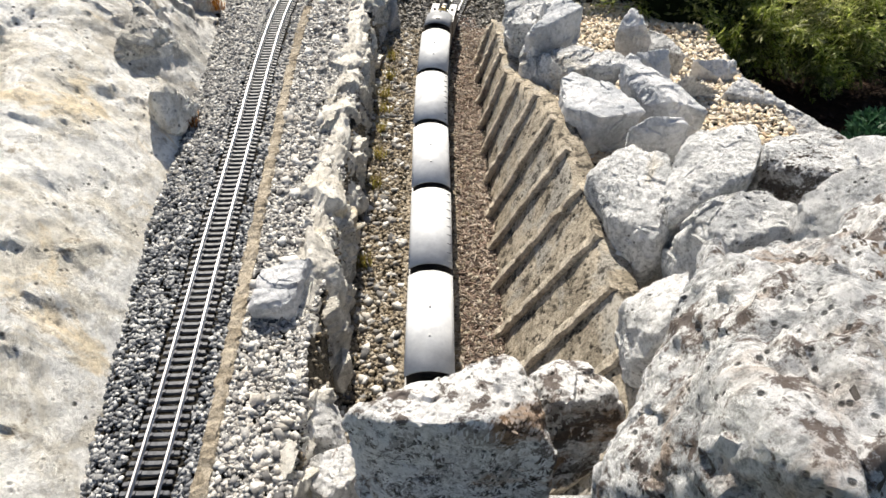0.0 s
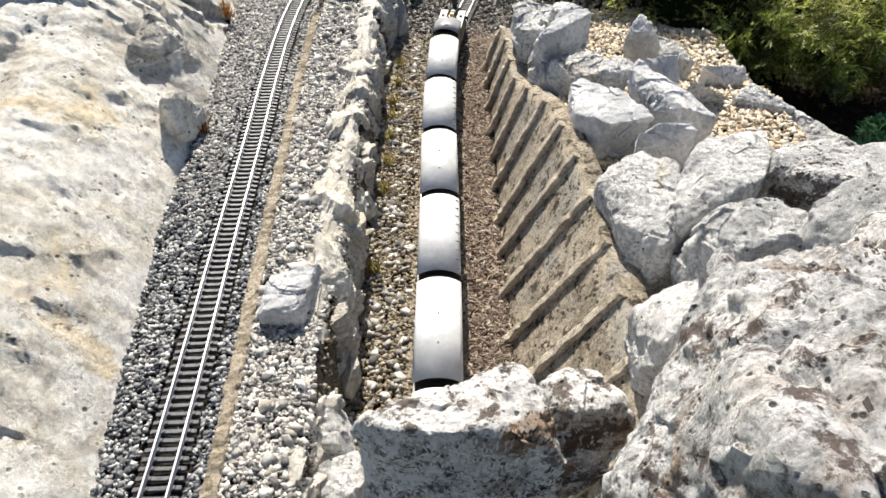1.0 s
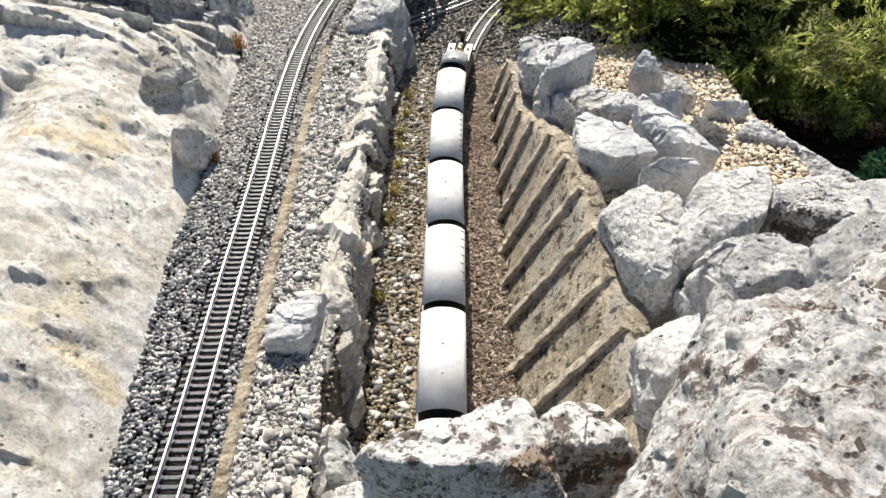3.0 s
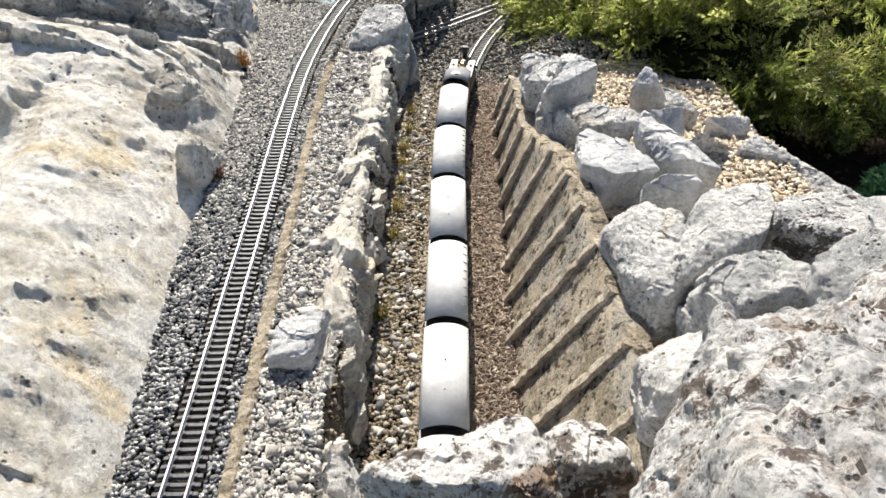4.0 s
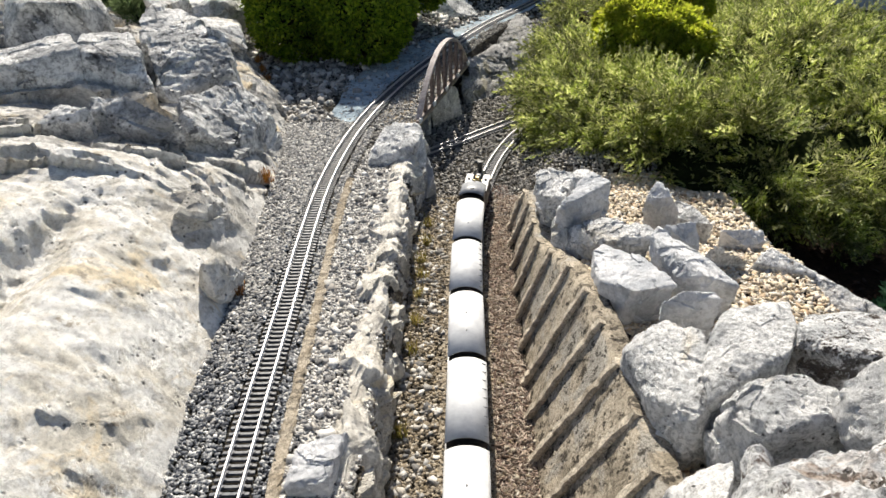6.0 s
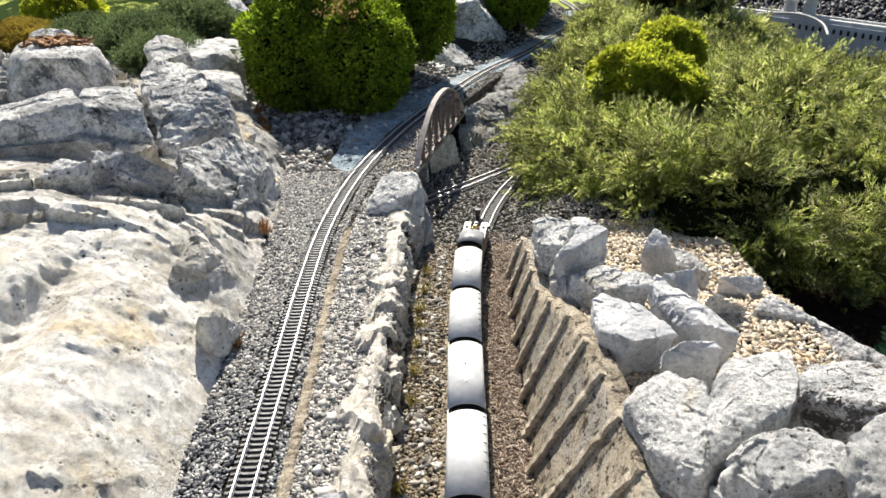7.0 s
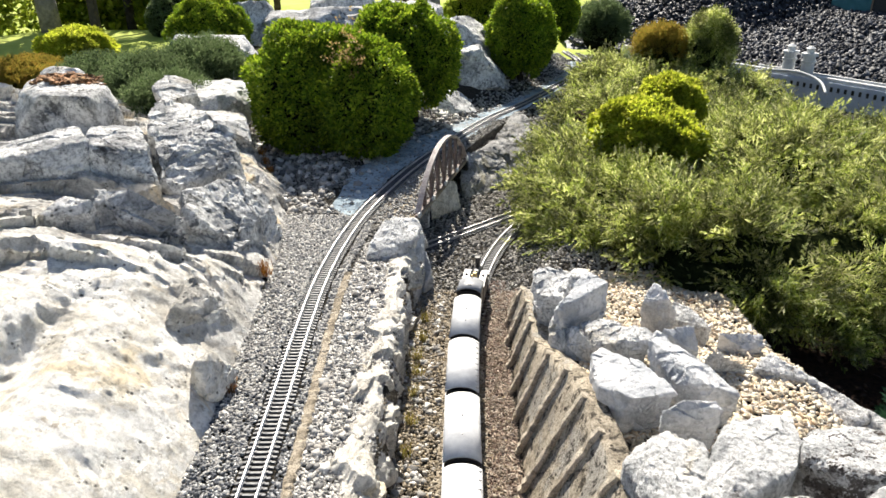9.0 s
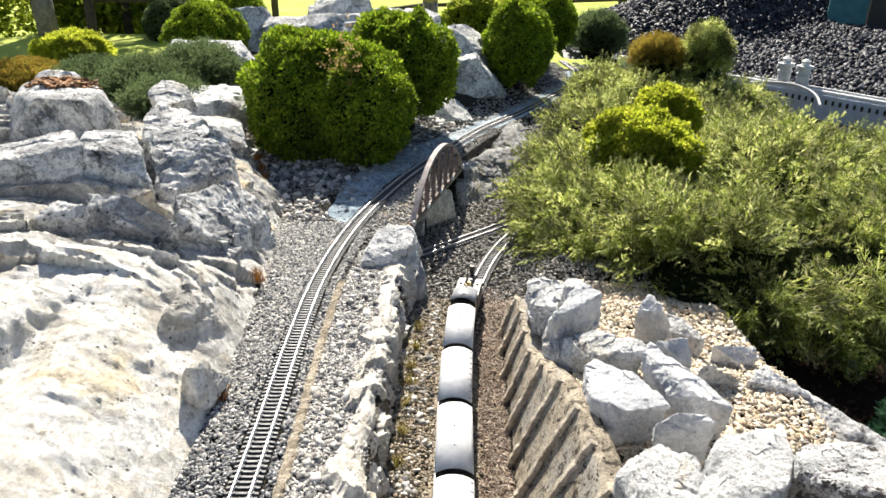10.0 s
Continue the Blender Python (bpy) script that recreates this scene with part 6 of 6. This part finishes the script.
def spreading_juniper(label, mounds, clumps, seed):
    """A low shrub of many overlapping sprays: clumps of feathery branches over near-black cores that paint in its inner
    shade.
    """
    rng = np.random.default_rng(seed)
    root = thing("juniper", pose(0, 0, 0), label, "bush", "junipers")
    area = np.array([h[0] * h[1] for _, h in mounds])
    Ps, Ns, Ss = [], [], []
    for w in rng.choice(len(mounds), clumps, p=area / area.sum()):
        c, h = mounds[w]
        a, f = rng.uniform(0, math.tau), math.sqrt(rng.uniform(0.02, 1.0))
        if rng.uniform() < 0.22:
            a, f = rng.uniform(-2.7, -0.45), rng.uniform(0.85, 1.08)
        off = np.array([math.cos(a) * f * h[0], math.sin(a) * f * h[1], 0])
        top = c[2] + h[2] * math.sqrt(max(0.0, 1 - f * f)) * rng.uniform(0.75, 1.05)
        centre = np.array([c[0] + off[0], c[1] + off[1], top - 0.05])
        if centre[1] < 2.5 and centre[0] < 0.98:
            continue
        out = np.array([off[0] / h[0], off[1] / h[1], 0.0]) * 0.8 + rng.normal(0, 0.3, 3)
        out[2] = 0.45 - 0.35 * f
        out /= np.linalg.norm(out)
        n = rng.integers(50, 70)
        r = rng.uniform(0.12, 0.20)
        D = rng.normal(size=(n, 3)) * (0.60, 0.60, 0.38) + out * 0.95
        D[:, 2] += 0.10
        D /= np.linalg.norm(D, axis=1)[:, None]
        droop = rng.uniform(0.1, 0.85, (n, 1))
        Ps.append(centre + D * r * droop - np.array([0, 0, 0.05]) * droop ** 2)
        Ns.append(D)
        Ss.append(rng.uniform(0.085, 0.175, n))
    P, N, S = np.concatenate(Ps), np.concatenate(Ns), np.concatenate(Ss)
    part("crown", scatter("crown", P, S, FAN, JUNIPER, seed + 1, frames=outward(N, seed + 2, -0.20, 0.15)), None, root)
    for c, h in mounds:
        part("shade_core", core_mesh([((c[0], c[1], c[2] - 0.05), h)], 0.77), CORE, root)
    c, h = mounds[0]
    part("stem", rod_bm((c[0], c[1], float(ground_z(c[0], c[1])) - 0.02), (c[0], c[1], c[2]), 0.03, 0.02), DARK_BARK, root)


JUN = [((0.78, 3.02, 0.10), (0.32, 0.42, 0.18)), ((0.66, 3.40, 0.12), (0.28, 0.40, 0.16)), ((0.78, 3.95, 0.12), (0.30, 0.42, 0.18)), ((0.98, 2.62, 0.13), (0.40, 0.42, 0.20)), ((1.45, 2.72, 0.13), (0.50, 0.46, 0.24)), ((1.05, 3.00, 0.08), (0.46, 0.36, 0.18)),
       ((1.62, 3.45, 0.16), (0.55, 0.50, 0.24)), ((2.15, 3.05, 0.15), (0.50, 0.50, 0.26)), ((2.35, 3.85, 0.08), (0.60, 0.50, 0.22)), ((1.62, 4.10, 0.10), (0.46, 0.42, 0.19)),
       ((2.95, 3.60, 0.05), (0.50, 0.50, 0.21)), ((1.9, 4.6, 0.06), (0.50, 0.45, 0.18))]
spreading_juniper("wide spreading juniper with feathery yellow-green shoots", JUN, 290, 31)
JUN2 = [((1.00, 4.95, 0.12), (0.30, 0.32, 0.17)), ((1.35, 5.50, 0.16), (0.38, 0.40, 0.20)), ((1.70, 5.15, 0.10), (0.36, 0.38, 0.17)), ((1.25, 6.0, 0.18), (0.30, 0.33, 0.20)), ((2.1, 5.3, 0.04), (0.34, 0.38, 0.14)), ((1.58, 5.72, 0.20), (0.38, 0.32, 0.22)), ((1.95, 5.55, 0.16), (0.34, 0.30, 0.22))]
spreading_juniper("low grey-green juniper behind the golden bush", JUN2, 96, 32)
bush("conifer", "small upright conifer with yellow-green tips", [((1.87, 5.75, 0.49), (0.15, 0.15, 0.25))], 1800, (0.06, 0.11), FINE, JUNIPER, 33, 0.7, 0.25)
bush("heather", "small bush with orange-brown tips", [((1.52, 5.85, 0.50), (0.18, 0.18, 0.15))], 1500, (0.05, 0.09), FINE, HEATHER, 34, 0.6, 0.3)
bush("golden_bush", "round golden-yellow evergreen bush", [((0.87, 3.58, 0.38), (0.25, 0.24, 0.19)), ((1.01, 3.48, 0.34), (0.17, 0.18, 0.15))], 5200, (0.03, 0.052), TUFT, GOLD_LEAF, 35, 0.3, 0.5)
bush("golden_bush", "round golden-yellow evergreen bush", [((1.13, 4.05, 0.44), (0.18, 0.17, 0.16))], 3000, (0.03, 0.052), TUFT, GOLD_LEAF, 36, 0.3, 0.5)
bush("box_bush", "large clipped box bush with a brown patch", [((-0.99, 4.18, 0.49), (0.34, 0.34, 0.36)), ((-0.63, 4.08, 0.47), (0.27, 0.32, 0.33)), ((-0.81, 4.20, 0.50), (0.28, 0.30, 0.345))], 12500, (0.032, 0.058), TUFT, BOX_LEAF, 37, 0.2, 0.55, 0.84, 0.86, -0.9, group="clipped box bushes")
bush("box_bush", "clipped round box bush", [((-0.40, 4.72, 0.60), (0.28, 0.28, 0.32)), ((-0.58, 4.80, 0.62), (0.24, 0.26, 0.30))], 7000, (0.032, 0.058), TUFT, BOX_LEAF, 38, 0.2, 0.55, 0.84, 0.86, -0.9, group="clipped box bushes")
bush("box_bush", "clipped round box bush beside the far track", [((0.40, 6.05, 0.58), (0.27, 0.28, 0.31))], 4200, (0.034, 0.062), TUFT, BOX_LEAF, 39, 0.2, 0.55, 0.84, 0.86, -0.9, group="clipped box bushes")
bush("box_bush", "clipped round box bush at the back", [((0.75, 7.0, 0.68), (0.24, 0.24, 0.26))], 3500, (0.03, 0.05), TUFT, BOX_LEAF, 40, 0.2, 0.5, 0.90, 0.90, -0.9, group="clipped box bushes")
bush("box_bush", "clipped round box bush on the rocks", [((-2.33, 6.3, 0.58), (0.33, 0.32, 0.26))], 5500, (0.03, 0.05), TUFT, BOX_LEAF, 41, 0.2, 0.5, 0.90, 0.90, -0.9, group="clipped box bushes")
bush("box_bush", "clipped round box bush on the rocks", [((-2.2, 6.9, 0.68), (0.24, 0.24, 0.24))], 3000, (0.03, 0.05), TUFT, BOX_LEAF, 42, 0.2, 0.5, 0.90, 0.90, -0.9, group="clipped box bushes")
bush("dark_bush", "dark clipped round bush", [((-2.95, 7.1, 0.58), (0.25, 0.25, 0.25))], 3500, (0.026, 0.04), TUFT, GREY_SHRUB, 43, 0.2, 0.4, 0.92, 0.93, -0.9)
bush("golden_bush", "golden-green bush below the tree", [((-3.1, 5.5, 0.52), (0.27, 0.27, 0.17))], 4200, (0.03, 0.05), TUFT, GOLD_LEAF, 44, 0.3, 0.5)
bush("heather", "low orange and green heather", [((-3.1, 4.8, 0.40), (0.24, 0.24, 0.13))], 3000, (0.05, 0.09), FINE, HEATHER, 45, 0.7, 0.3)
bush("grey_shrub", "low grey-green needle shrub between the rocks", [((-2.1, 4.6, 0.42), (0.30, 0.30, 0.15)), ((-2.55, 4.75, 0.40), (0.26, 0.3, 0.13)), ((-1.88, 4.25, 0.38), (0.20, 0.25, 0.13)), ((-1.9, 4.9, 0.46), (0.24, 0.28, 0.17))], 6500, (0.06, 0.12), FINE, GREY_SHRUB, 46, 0.7, 0.35)
bush("grey_shrub", "small grey-green shrub beside the dark heap", [((1.35, 7.6, 0.42), (0.24, 0.22, 0.24))], 2200, (0.06, 0.11), FINE, GREY_SHRUB, 47, 0.7, 0.35)


def tuft(spots, label, mat, blades, height, seed, name="grass_tuft"):
    """Small tufts of thin arching blades."""
    rng = np.random.default_rng(seed)
    for x, y, z in spots:
        V, F = [], []
        for _ in range(blades):
            a, b = rng.uniform(0, math.tau), rng.uniform(0, math.tau)
            o = np.array([rng.normal(0, 0.010), rng.normal(0, 0.010), 0])
            d = np.array([math.cos(a), math.sin(a), 0]) * rng.uniform(0.2, 0.8)
            h = height * rng.uniform(0.5, 1.1)
            s = np.array([math.cos(b), math.sin(b), 0]) * 0.0011
            i = len(V)
            V += [o - s, o + s, o + d * h * 0.35 + (0, 0, h * 0.7) + s, o + d * h * 0.35 + (0, 0, h * 0.7) - s, o + d * h + (0, 0, h * 0.8)]
            F += [(i, i + 1, i + 2), (i, i + 2, i + 3), (i + 3, i + 2, i + 4)]
        ob = new(name, mesh_of(name, np.array(V), np.array(F), mat))
        ob.location = (x, y, z)
        tagged(ob, label, "grass", name + "s")


DRY_GRASS = leaf_material("dry_grass", [(0.30, 0.22, 0.07), (0.46, 0.36, 0.14), (0.22, 0.20, 0.05), (0.36, 0.33, 0.08)])
RUST_LEAF = leaf_material("rust_leaf", [(0.34, 0.13, 0.02), (0.45, 0.20, 0.03), (0.22, 0.09, 0.02)])
tuft([(-0.195, 1.72, -0.02), (-0.20, 1.86, -0.02), (-0.192, 1.98, -0.02), (-0.20, 2.08, -0.02), (-0.19, 2.20, -0.02), (-0.198, 1.58, -0.02), (-0.205, 1.25, -0.02), (-0.19, 2.34, -0.02)],
     "dry yellow grass along the foot of the stones", DRY_GRASS, 46, 0.055, 3)
tuft([(-0.775, 2.30, 0.19), (-0.79, 2.34, 0.20), (-1.10, 3.52, 0.24), (-1.16, 3.66, 0.25), (-1.06, 3.44, 0.22), (-0.70, 1.62, 0.16)],
     "rust-coloured seedling at the foot of the bank", RUST_LEAF, 40, 0.05, 4, "rusty_seedling")
bush("ground_cover", "low green ground cover in the shade", [((1.28, 1.42, 0.02), (0.16, 0.20, 0.07)), ((1.42, 1.70, 0.01), (0.18, 0.2, 0.06))], 1100, (0.025, 0.042), LOOSE, GROUND_LEAF, 48, 0.4, 0.5)


def dry_patch():
    """A few browned leaf tufts on the face of the large box bush."""
    rng = np.random.default_rng(6)
    n = 70
    D = np.stack([rng.normal(0.02, 0.05, n), rng.normal(0, 0.03, n), rng.normal(0.02, 0.09, n)], 1)
    P = np.array([-0.715, 3.86, 0.70]) + D
    root = [o for o in scene.objects if o.name == "box_bush"][0]
    part("dry_patch", scatter("dry_patch", P, rng.uniform(0.022, 0.038, n), TUFT, leaf_material("browned_leaf", [(0.50, 0.33, 0.14), (0.62, 0.46, 0.22), (0.36, 0.22, 0.09)]), 7, 0.8), None, root, "patch of browned leaves")
    tagged([o for o in scene.objects if o.name == "dry_patch"][0], "patch of browned leaves", kind="stuff")


dry_patch()


# ---- heap of slate, model wall, far things ----
def heap_z(x, y):
    d = (x - 1.74) * 0.825 + (y - 8.19) * 0.565
    s = (x - 1.74) * 0.565 - (y - 8.19) * 0.825
    return -0.05 + 0.17 * smoothstep(-0.1, 0.1, d) + 0.85 * smoothstep(0.0, 2.7, d) * smoothstep(-3.4, -0.9, s) * (1 - 0.70 * smoothstep(-0.45, 0.45, s)) + 0.05 * np.sin(x * 2.3 + y) * smoothstep(0.3, 1.2, d)


def slate_heap():
    hx, hy = np.arange(1.2, 8.0, 0.08), np.arange(4.6, 12.5, 0.08)
    X, Y = np.meshgrid(hx, hy)
    Z = heap_z(X, Y) - 0.02
    n, m = len(hx), len(hy)
    I, J = np.meshgrid(np.arange(n - 1), np.arange(m - 1))
    A = J * n + I
    F = np.stack([A, A + 1, A + n + 1, A + n], -1).reshape(-1, 4)
    root = new("slate_heap", mesh_of("slate_heap", np.stack([X, Y, Z], -1).reshape(-1, 3), F, SLATE, True))
    tagged(root, "large heap of shiny blue-black slate lumps", "slate heap", "", "stuff")
    rng = np.random.default_rng(60)
    c = 34000
    x, y = rng.uniform(1.25, 7.0, c), rng.uniform(5.2, 12.0, c)
    k = (x - 1.74) * 0.825 + (y - 8.19) * 0.565 > 0.06
    x, y = x[k], y[k]
    P = np.stack([x, y, heap_z(x, y) + rng.uniform(-0.01, 0.03, len(x))], 1)
    ob = stones("slate_lumps", "shiny blue-black slate lumps", P, 0.016, 0.046, SLATE, 61, 0.5, "slate", 0.9)


slate_heap()


def model_wall():
    a, b = Vector((1.74, 8.19, 0.19)), Vector((3.80, 5.18, 0.19))
    d = (b - a)
    L = d.length
    yaw = math.degrees(math.atan2(d.y, d.x))
    root = thing("model_wall", pose(a.x, a.y, a.z, 0, 0, yaw), "long blue-grey model wall with a white coping and small openings", "model wall")
    part("wall", box_bm(0, L, -0.05, 0.0, -0.25, 0.0, 0.004), MODEL_WALL, root)
    part("coping", box_bm(-0.01, L, -0.03, 0.02, 0.0, 0.03, 0.004), WHITE, root, "white coping")
    part("coping", box_bm(L * 0.45, L, 0.09, 0.12, 0.0, 0.035, 0.004), WHITE, root, "white coping")
    for k in range(26):
        x = L * 0.52 + k * 0.062
        part("opening", box_bm(x, x + 0.022, -0.055, -0.049, -0.075, -0.035, 0.001), BLACK, root)
    for f in (0.545, 0.595):
        p = a + d * f
        t = thing("model_tower", pose(p.x + 0.03, p.y + 0.04, 0.18), "small white model tower with a domed cap", "model tower", "model towers")
        part("shaft", rod_bm((0, 0, 0), (0, 0, 0.19), 0.058, 0.052, 16), WHITE, t)
        part("ledge", rod_bm((0, 0, 0.13), (0, 0, 0.15), 0.060, 0.066, 16), WHITE, t)
        part("parapet", rod_bm((0, 0, 0.19), (0, 0, 0.215), 0.072, 0.072, 16), WHITE, t)
        part("turret", rod_bm((0, 0, 0.215), (0, 0, 0.255), 0.034, 0.034, 12), WHITE, t)
        part("cap", rod_bm((0, 0, 0.255), (0, 0, 0.275), 0.042, 0.01, 12), WHITE, t)


model_wall()


def hose():
    P = spline([(2.55, 6.45, 0.24), (2.70, 6.35, 0.26), (2.86, 6.18, 0.26), (2.92, 5.98, 0.22), (2.90, 5.82, 0.16)], 0.02)
    ring = [(0.012 * math.cos(k * math.tau / 8), 0.012 * math.sin(k * math.tau / 8)) for k in range(8)]
    tagged(new("hose", sweep("hose", P, ring, WHITE, smooth=True)), "curved white hose beside the model wall", "hose")


hose()


def fence():
    root = thing("field_fence", pose(0, 0, 0), "weathered post and rail fence at the meadow", "fence")
    corners = [(-3.75, 6.9), (-3.47, 7.40), (-0.90, 11.9), (2.4, 13.3), (6.2, 14.6)]
    rng = np.random.default_rng(5)
    pts = []
    for (x0, y0), (x1, y1) in zip(corners, corners[1:]):
        n = max(1, round(math.hypot(x1 - x0, y1 - y0) / 1.75))
        for k in range(n):
            f = (k + 0.18) / n
            x, y = x0 + (x1 - x0) * f, y0 + (y1 - y0) * f
            pts.append(Vector((x, y, float(ground_z(x, y)))))
    for p in pts:
        part("post", box_bm(p.x - 0.036, p.x + 0.036, p.y - 0.036, p.y + 0.036, p.z - 0.1, p.z + 1.02 + rng.uniform(-0.03, 0.03), 0.006), TIMBER, root)
    for p, q in zip(pts, pts[1:]):
        for h in (0.38, 0.84):
            part("rail", rod_bm(p + Vector((0, 0, h)), q + Vector((0, 0, h + rng.uniform(-0.03, 0.03))), 0.03, 0.03, 6), TIMBER, root)


fence()


def tree(base, r, height, bark, label, crowns, leaves, seed, lean=(0, 0)):
    root = thing("tree", pose(0, 0, 0), label, "tree", "trees at the meadow")
    x, y = base
    z = float(ground_z(x, y))
    bm = bmesh.new()
    pts = [Vector((x + lean[0] * f + 0.03 * math.sin(5 * f + seed), y + lean[1] * f, z - 0.05 + height * f)) for f in np.linspace(0, 1, 8)]
    for k, (p, q) in enumerate(zip(pts, pts[1:])):
        rod_bm(p, q, r * (1 - 0.07 * k), r * (1 - 0.07 * (k + 1)), 12, bm)
    part("trunk", bm, bark, root, smooth=True)
    rng = np.random.default_rng(seed)
    for c, h in crowns:
        part("limb", rod_bm(pts[4], Vector(c), r * 0.4, r * 0.12, 8), bark, root)
    if leaves:
        C = [crowns[i] for i in rng.integers(0, len(crowns), leaves)]
        P = np.array([[c[k] + rng.normal(0, 0.45) * h[k] for k in range(3)] for c, h in C])
        s = rng.uniform(0.06, 0.13, leaves)
        part("crown", scatter("crown", P, s, LOOSE, TREE_LEAF, seed, 1.2), None, root)


tree((-4.36, 7.3), 0.105, 4.2, BARK, "smooth grey trunk with a leafy crown", [((-4.5, 8.1, 0.75), (0.55, 0.4, 0.5)), ((-3.75, 8.3, 0.8), (0.5, 0.4, 0.45)), ((-5.3, 7.6, 0.8), (0.6, 0.5, 0.6)), ((-4.0, 8.3, 2.4), (0.9, 0.6, 0.5))], 3400, 71)
tree((-3.78, 7.9), 0.05, 3.4, DARK_BARK, "thin dark trunk with hanging leaves", [((-3.2, 8.0, 0.85), (0.25, 0.3, 0.25)), ((-4.1, 8.4, 0.55), (0.35, 0.4, 0.35))], 1100, 72, (0.15, 0))
tree((-0.56, 11.0), 0.125, 4.0, BARK, "smooth grey trunk at the meadow fence", [((-0.5, 11.2, 4.0), (0.9, 0.9, 0.7))], 900, 73)
bush("hedge", "low dark green hedge at the fence", [((0.1, 11.6, 0.25), (0.5, 0.3, 0.35)), ((0.8, 11.9, 0.25), (0.5, 0.3, 0.33))], 3000, (0.05, 0.09), LOOSE, TREE_LEAF, 74)


def far_shed():
    root = thing("painted_shed", pose(5.15, 9.9, 0.3, 0, 0, -18), "teal board and brown timber hut beyond the heap", "shed")
    part("board", box_bm(-0.35, 0.12, -0.03, 0.03, 0, 1.2, 0.006), TEAL, root, "teal painted board")
    part("post", box_bm(0.14, 0.42, -0.05, 0.09, 0, 1.3, 0.008), BLACK, root, "dark post")
    part("panel", box_bm(0.44, 1.4, 0.0, 0.06, 0, 1.3, 0.008), BRICK_RED, root, "brown boarded panel")
    for k in range(4):
        part("shelf", box_bm(0.38, 1.3, -0.10, -0.002, 0.34 + k * 0.11, 0.37 + k * 0.11, 0.004), BARK, root, "pale weathered board")


far_shed()


def track_pad():
    """Smooth blue-grey cement poured beside and under the far track."""
    line = [(upper_x(y), y) for y in np.arange(2.95, 7.6, 0.15)]
    P = spline([(x, y, 0.152) for x, y in line], 0.03)
    _, lat = laterals(P)
    cols = 9
    V = np.zeros((len(P), cols, 3))
    for i, (x, y, z) in enumerate(P):
        far = float(smoothstep(3.9, 4.3, y))
        left = -float(np.interp(y, CEMENT_Y, CEMENT_X)) - 0.02 - 0.04 * noise.noise(Vector((y * 4.1, 0, 0)))
        right = -0.042 + 0.13 * far
        for j in range(cols):
            f = j / (cols - 1)
            o = left + (right - left) * f + 0.012 * noise.noise(Vector((y * 12, j * 0.7, 2)))
            edge = -0.012 if j in (0, cols - 1) else 0.0035
            V[i, j] = (x + lat[i][0] * o, y + lat[i][1] * o, z + edge + 0.004 * noise.noise(Vector((x * 9 + o * 30, y * 9, 0))))
    n = len(P)
    i, j = np.meshgrid(np.arange(n - 1), np.arange(cols - 1), indexing="ij")
    a = i * cols + j
    F = np.stack([a, a + 1, a + cols + 1, a + cols], -1).reshape(-1, 4)
    tagged(new("cement_pad", mesh_of("cement_pad", V.reshape(-1, 3), F, PAD, True)), "pale blue-grey cement beside the far track", "cement bed", "", "structure")


PAD = rock_material("blue_grey_cement", (0.24, 0.31, 0.37), (0.44, 0.53, 0.59), (0.40, 0.40, 0.39), (0.16, 0.16, 0.16), 0.60, 0.55, 60, 0.4, 1.2, grain=0.7)
track_pad()
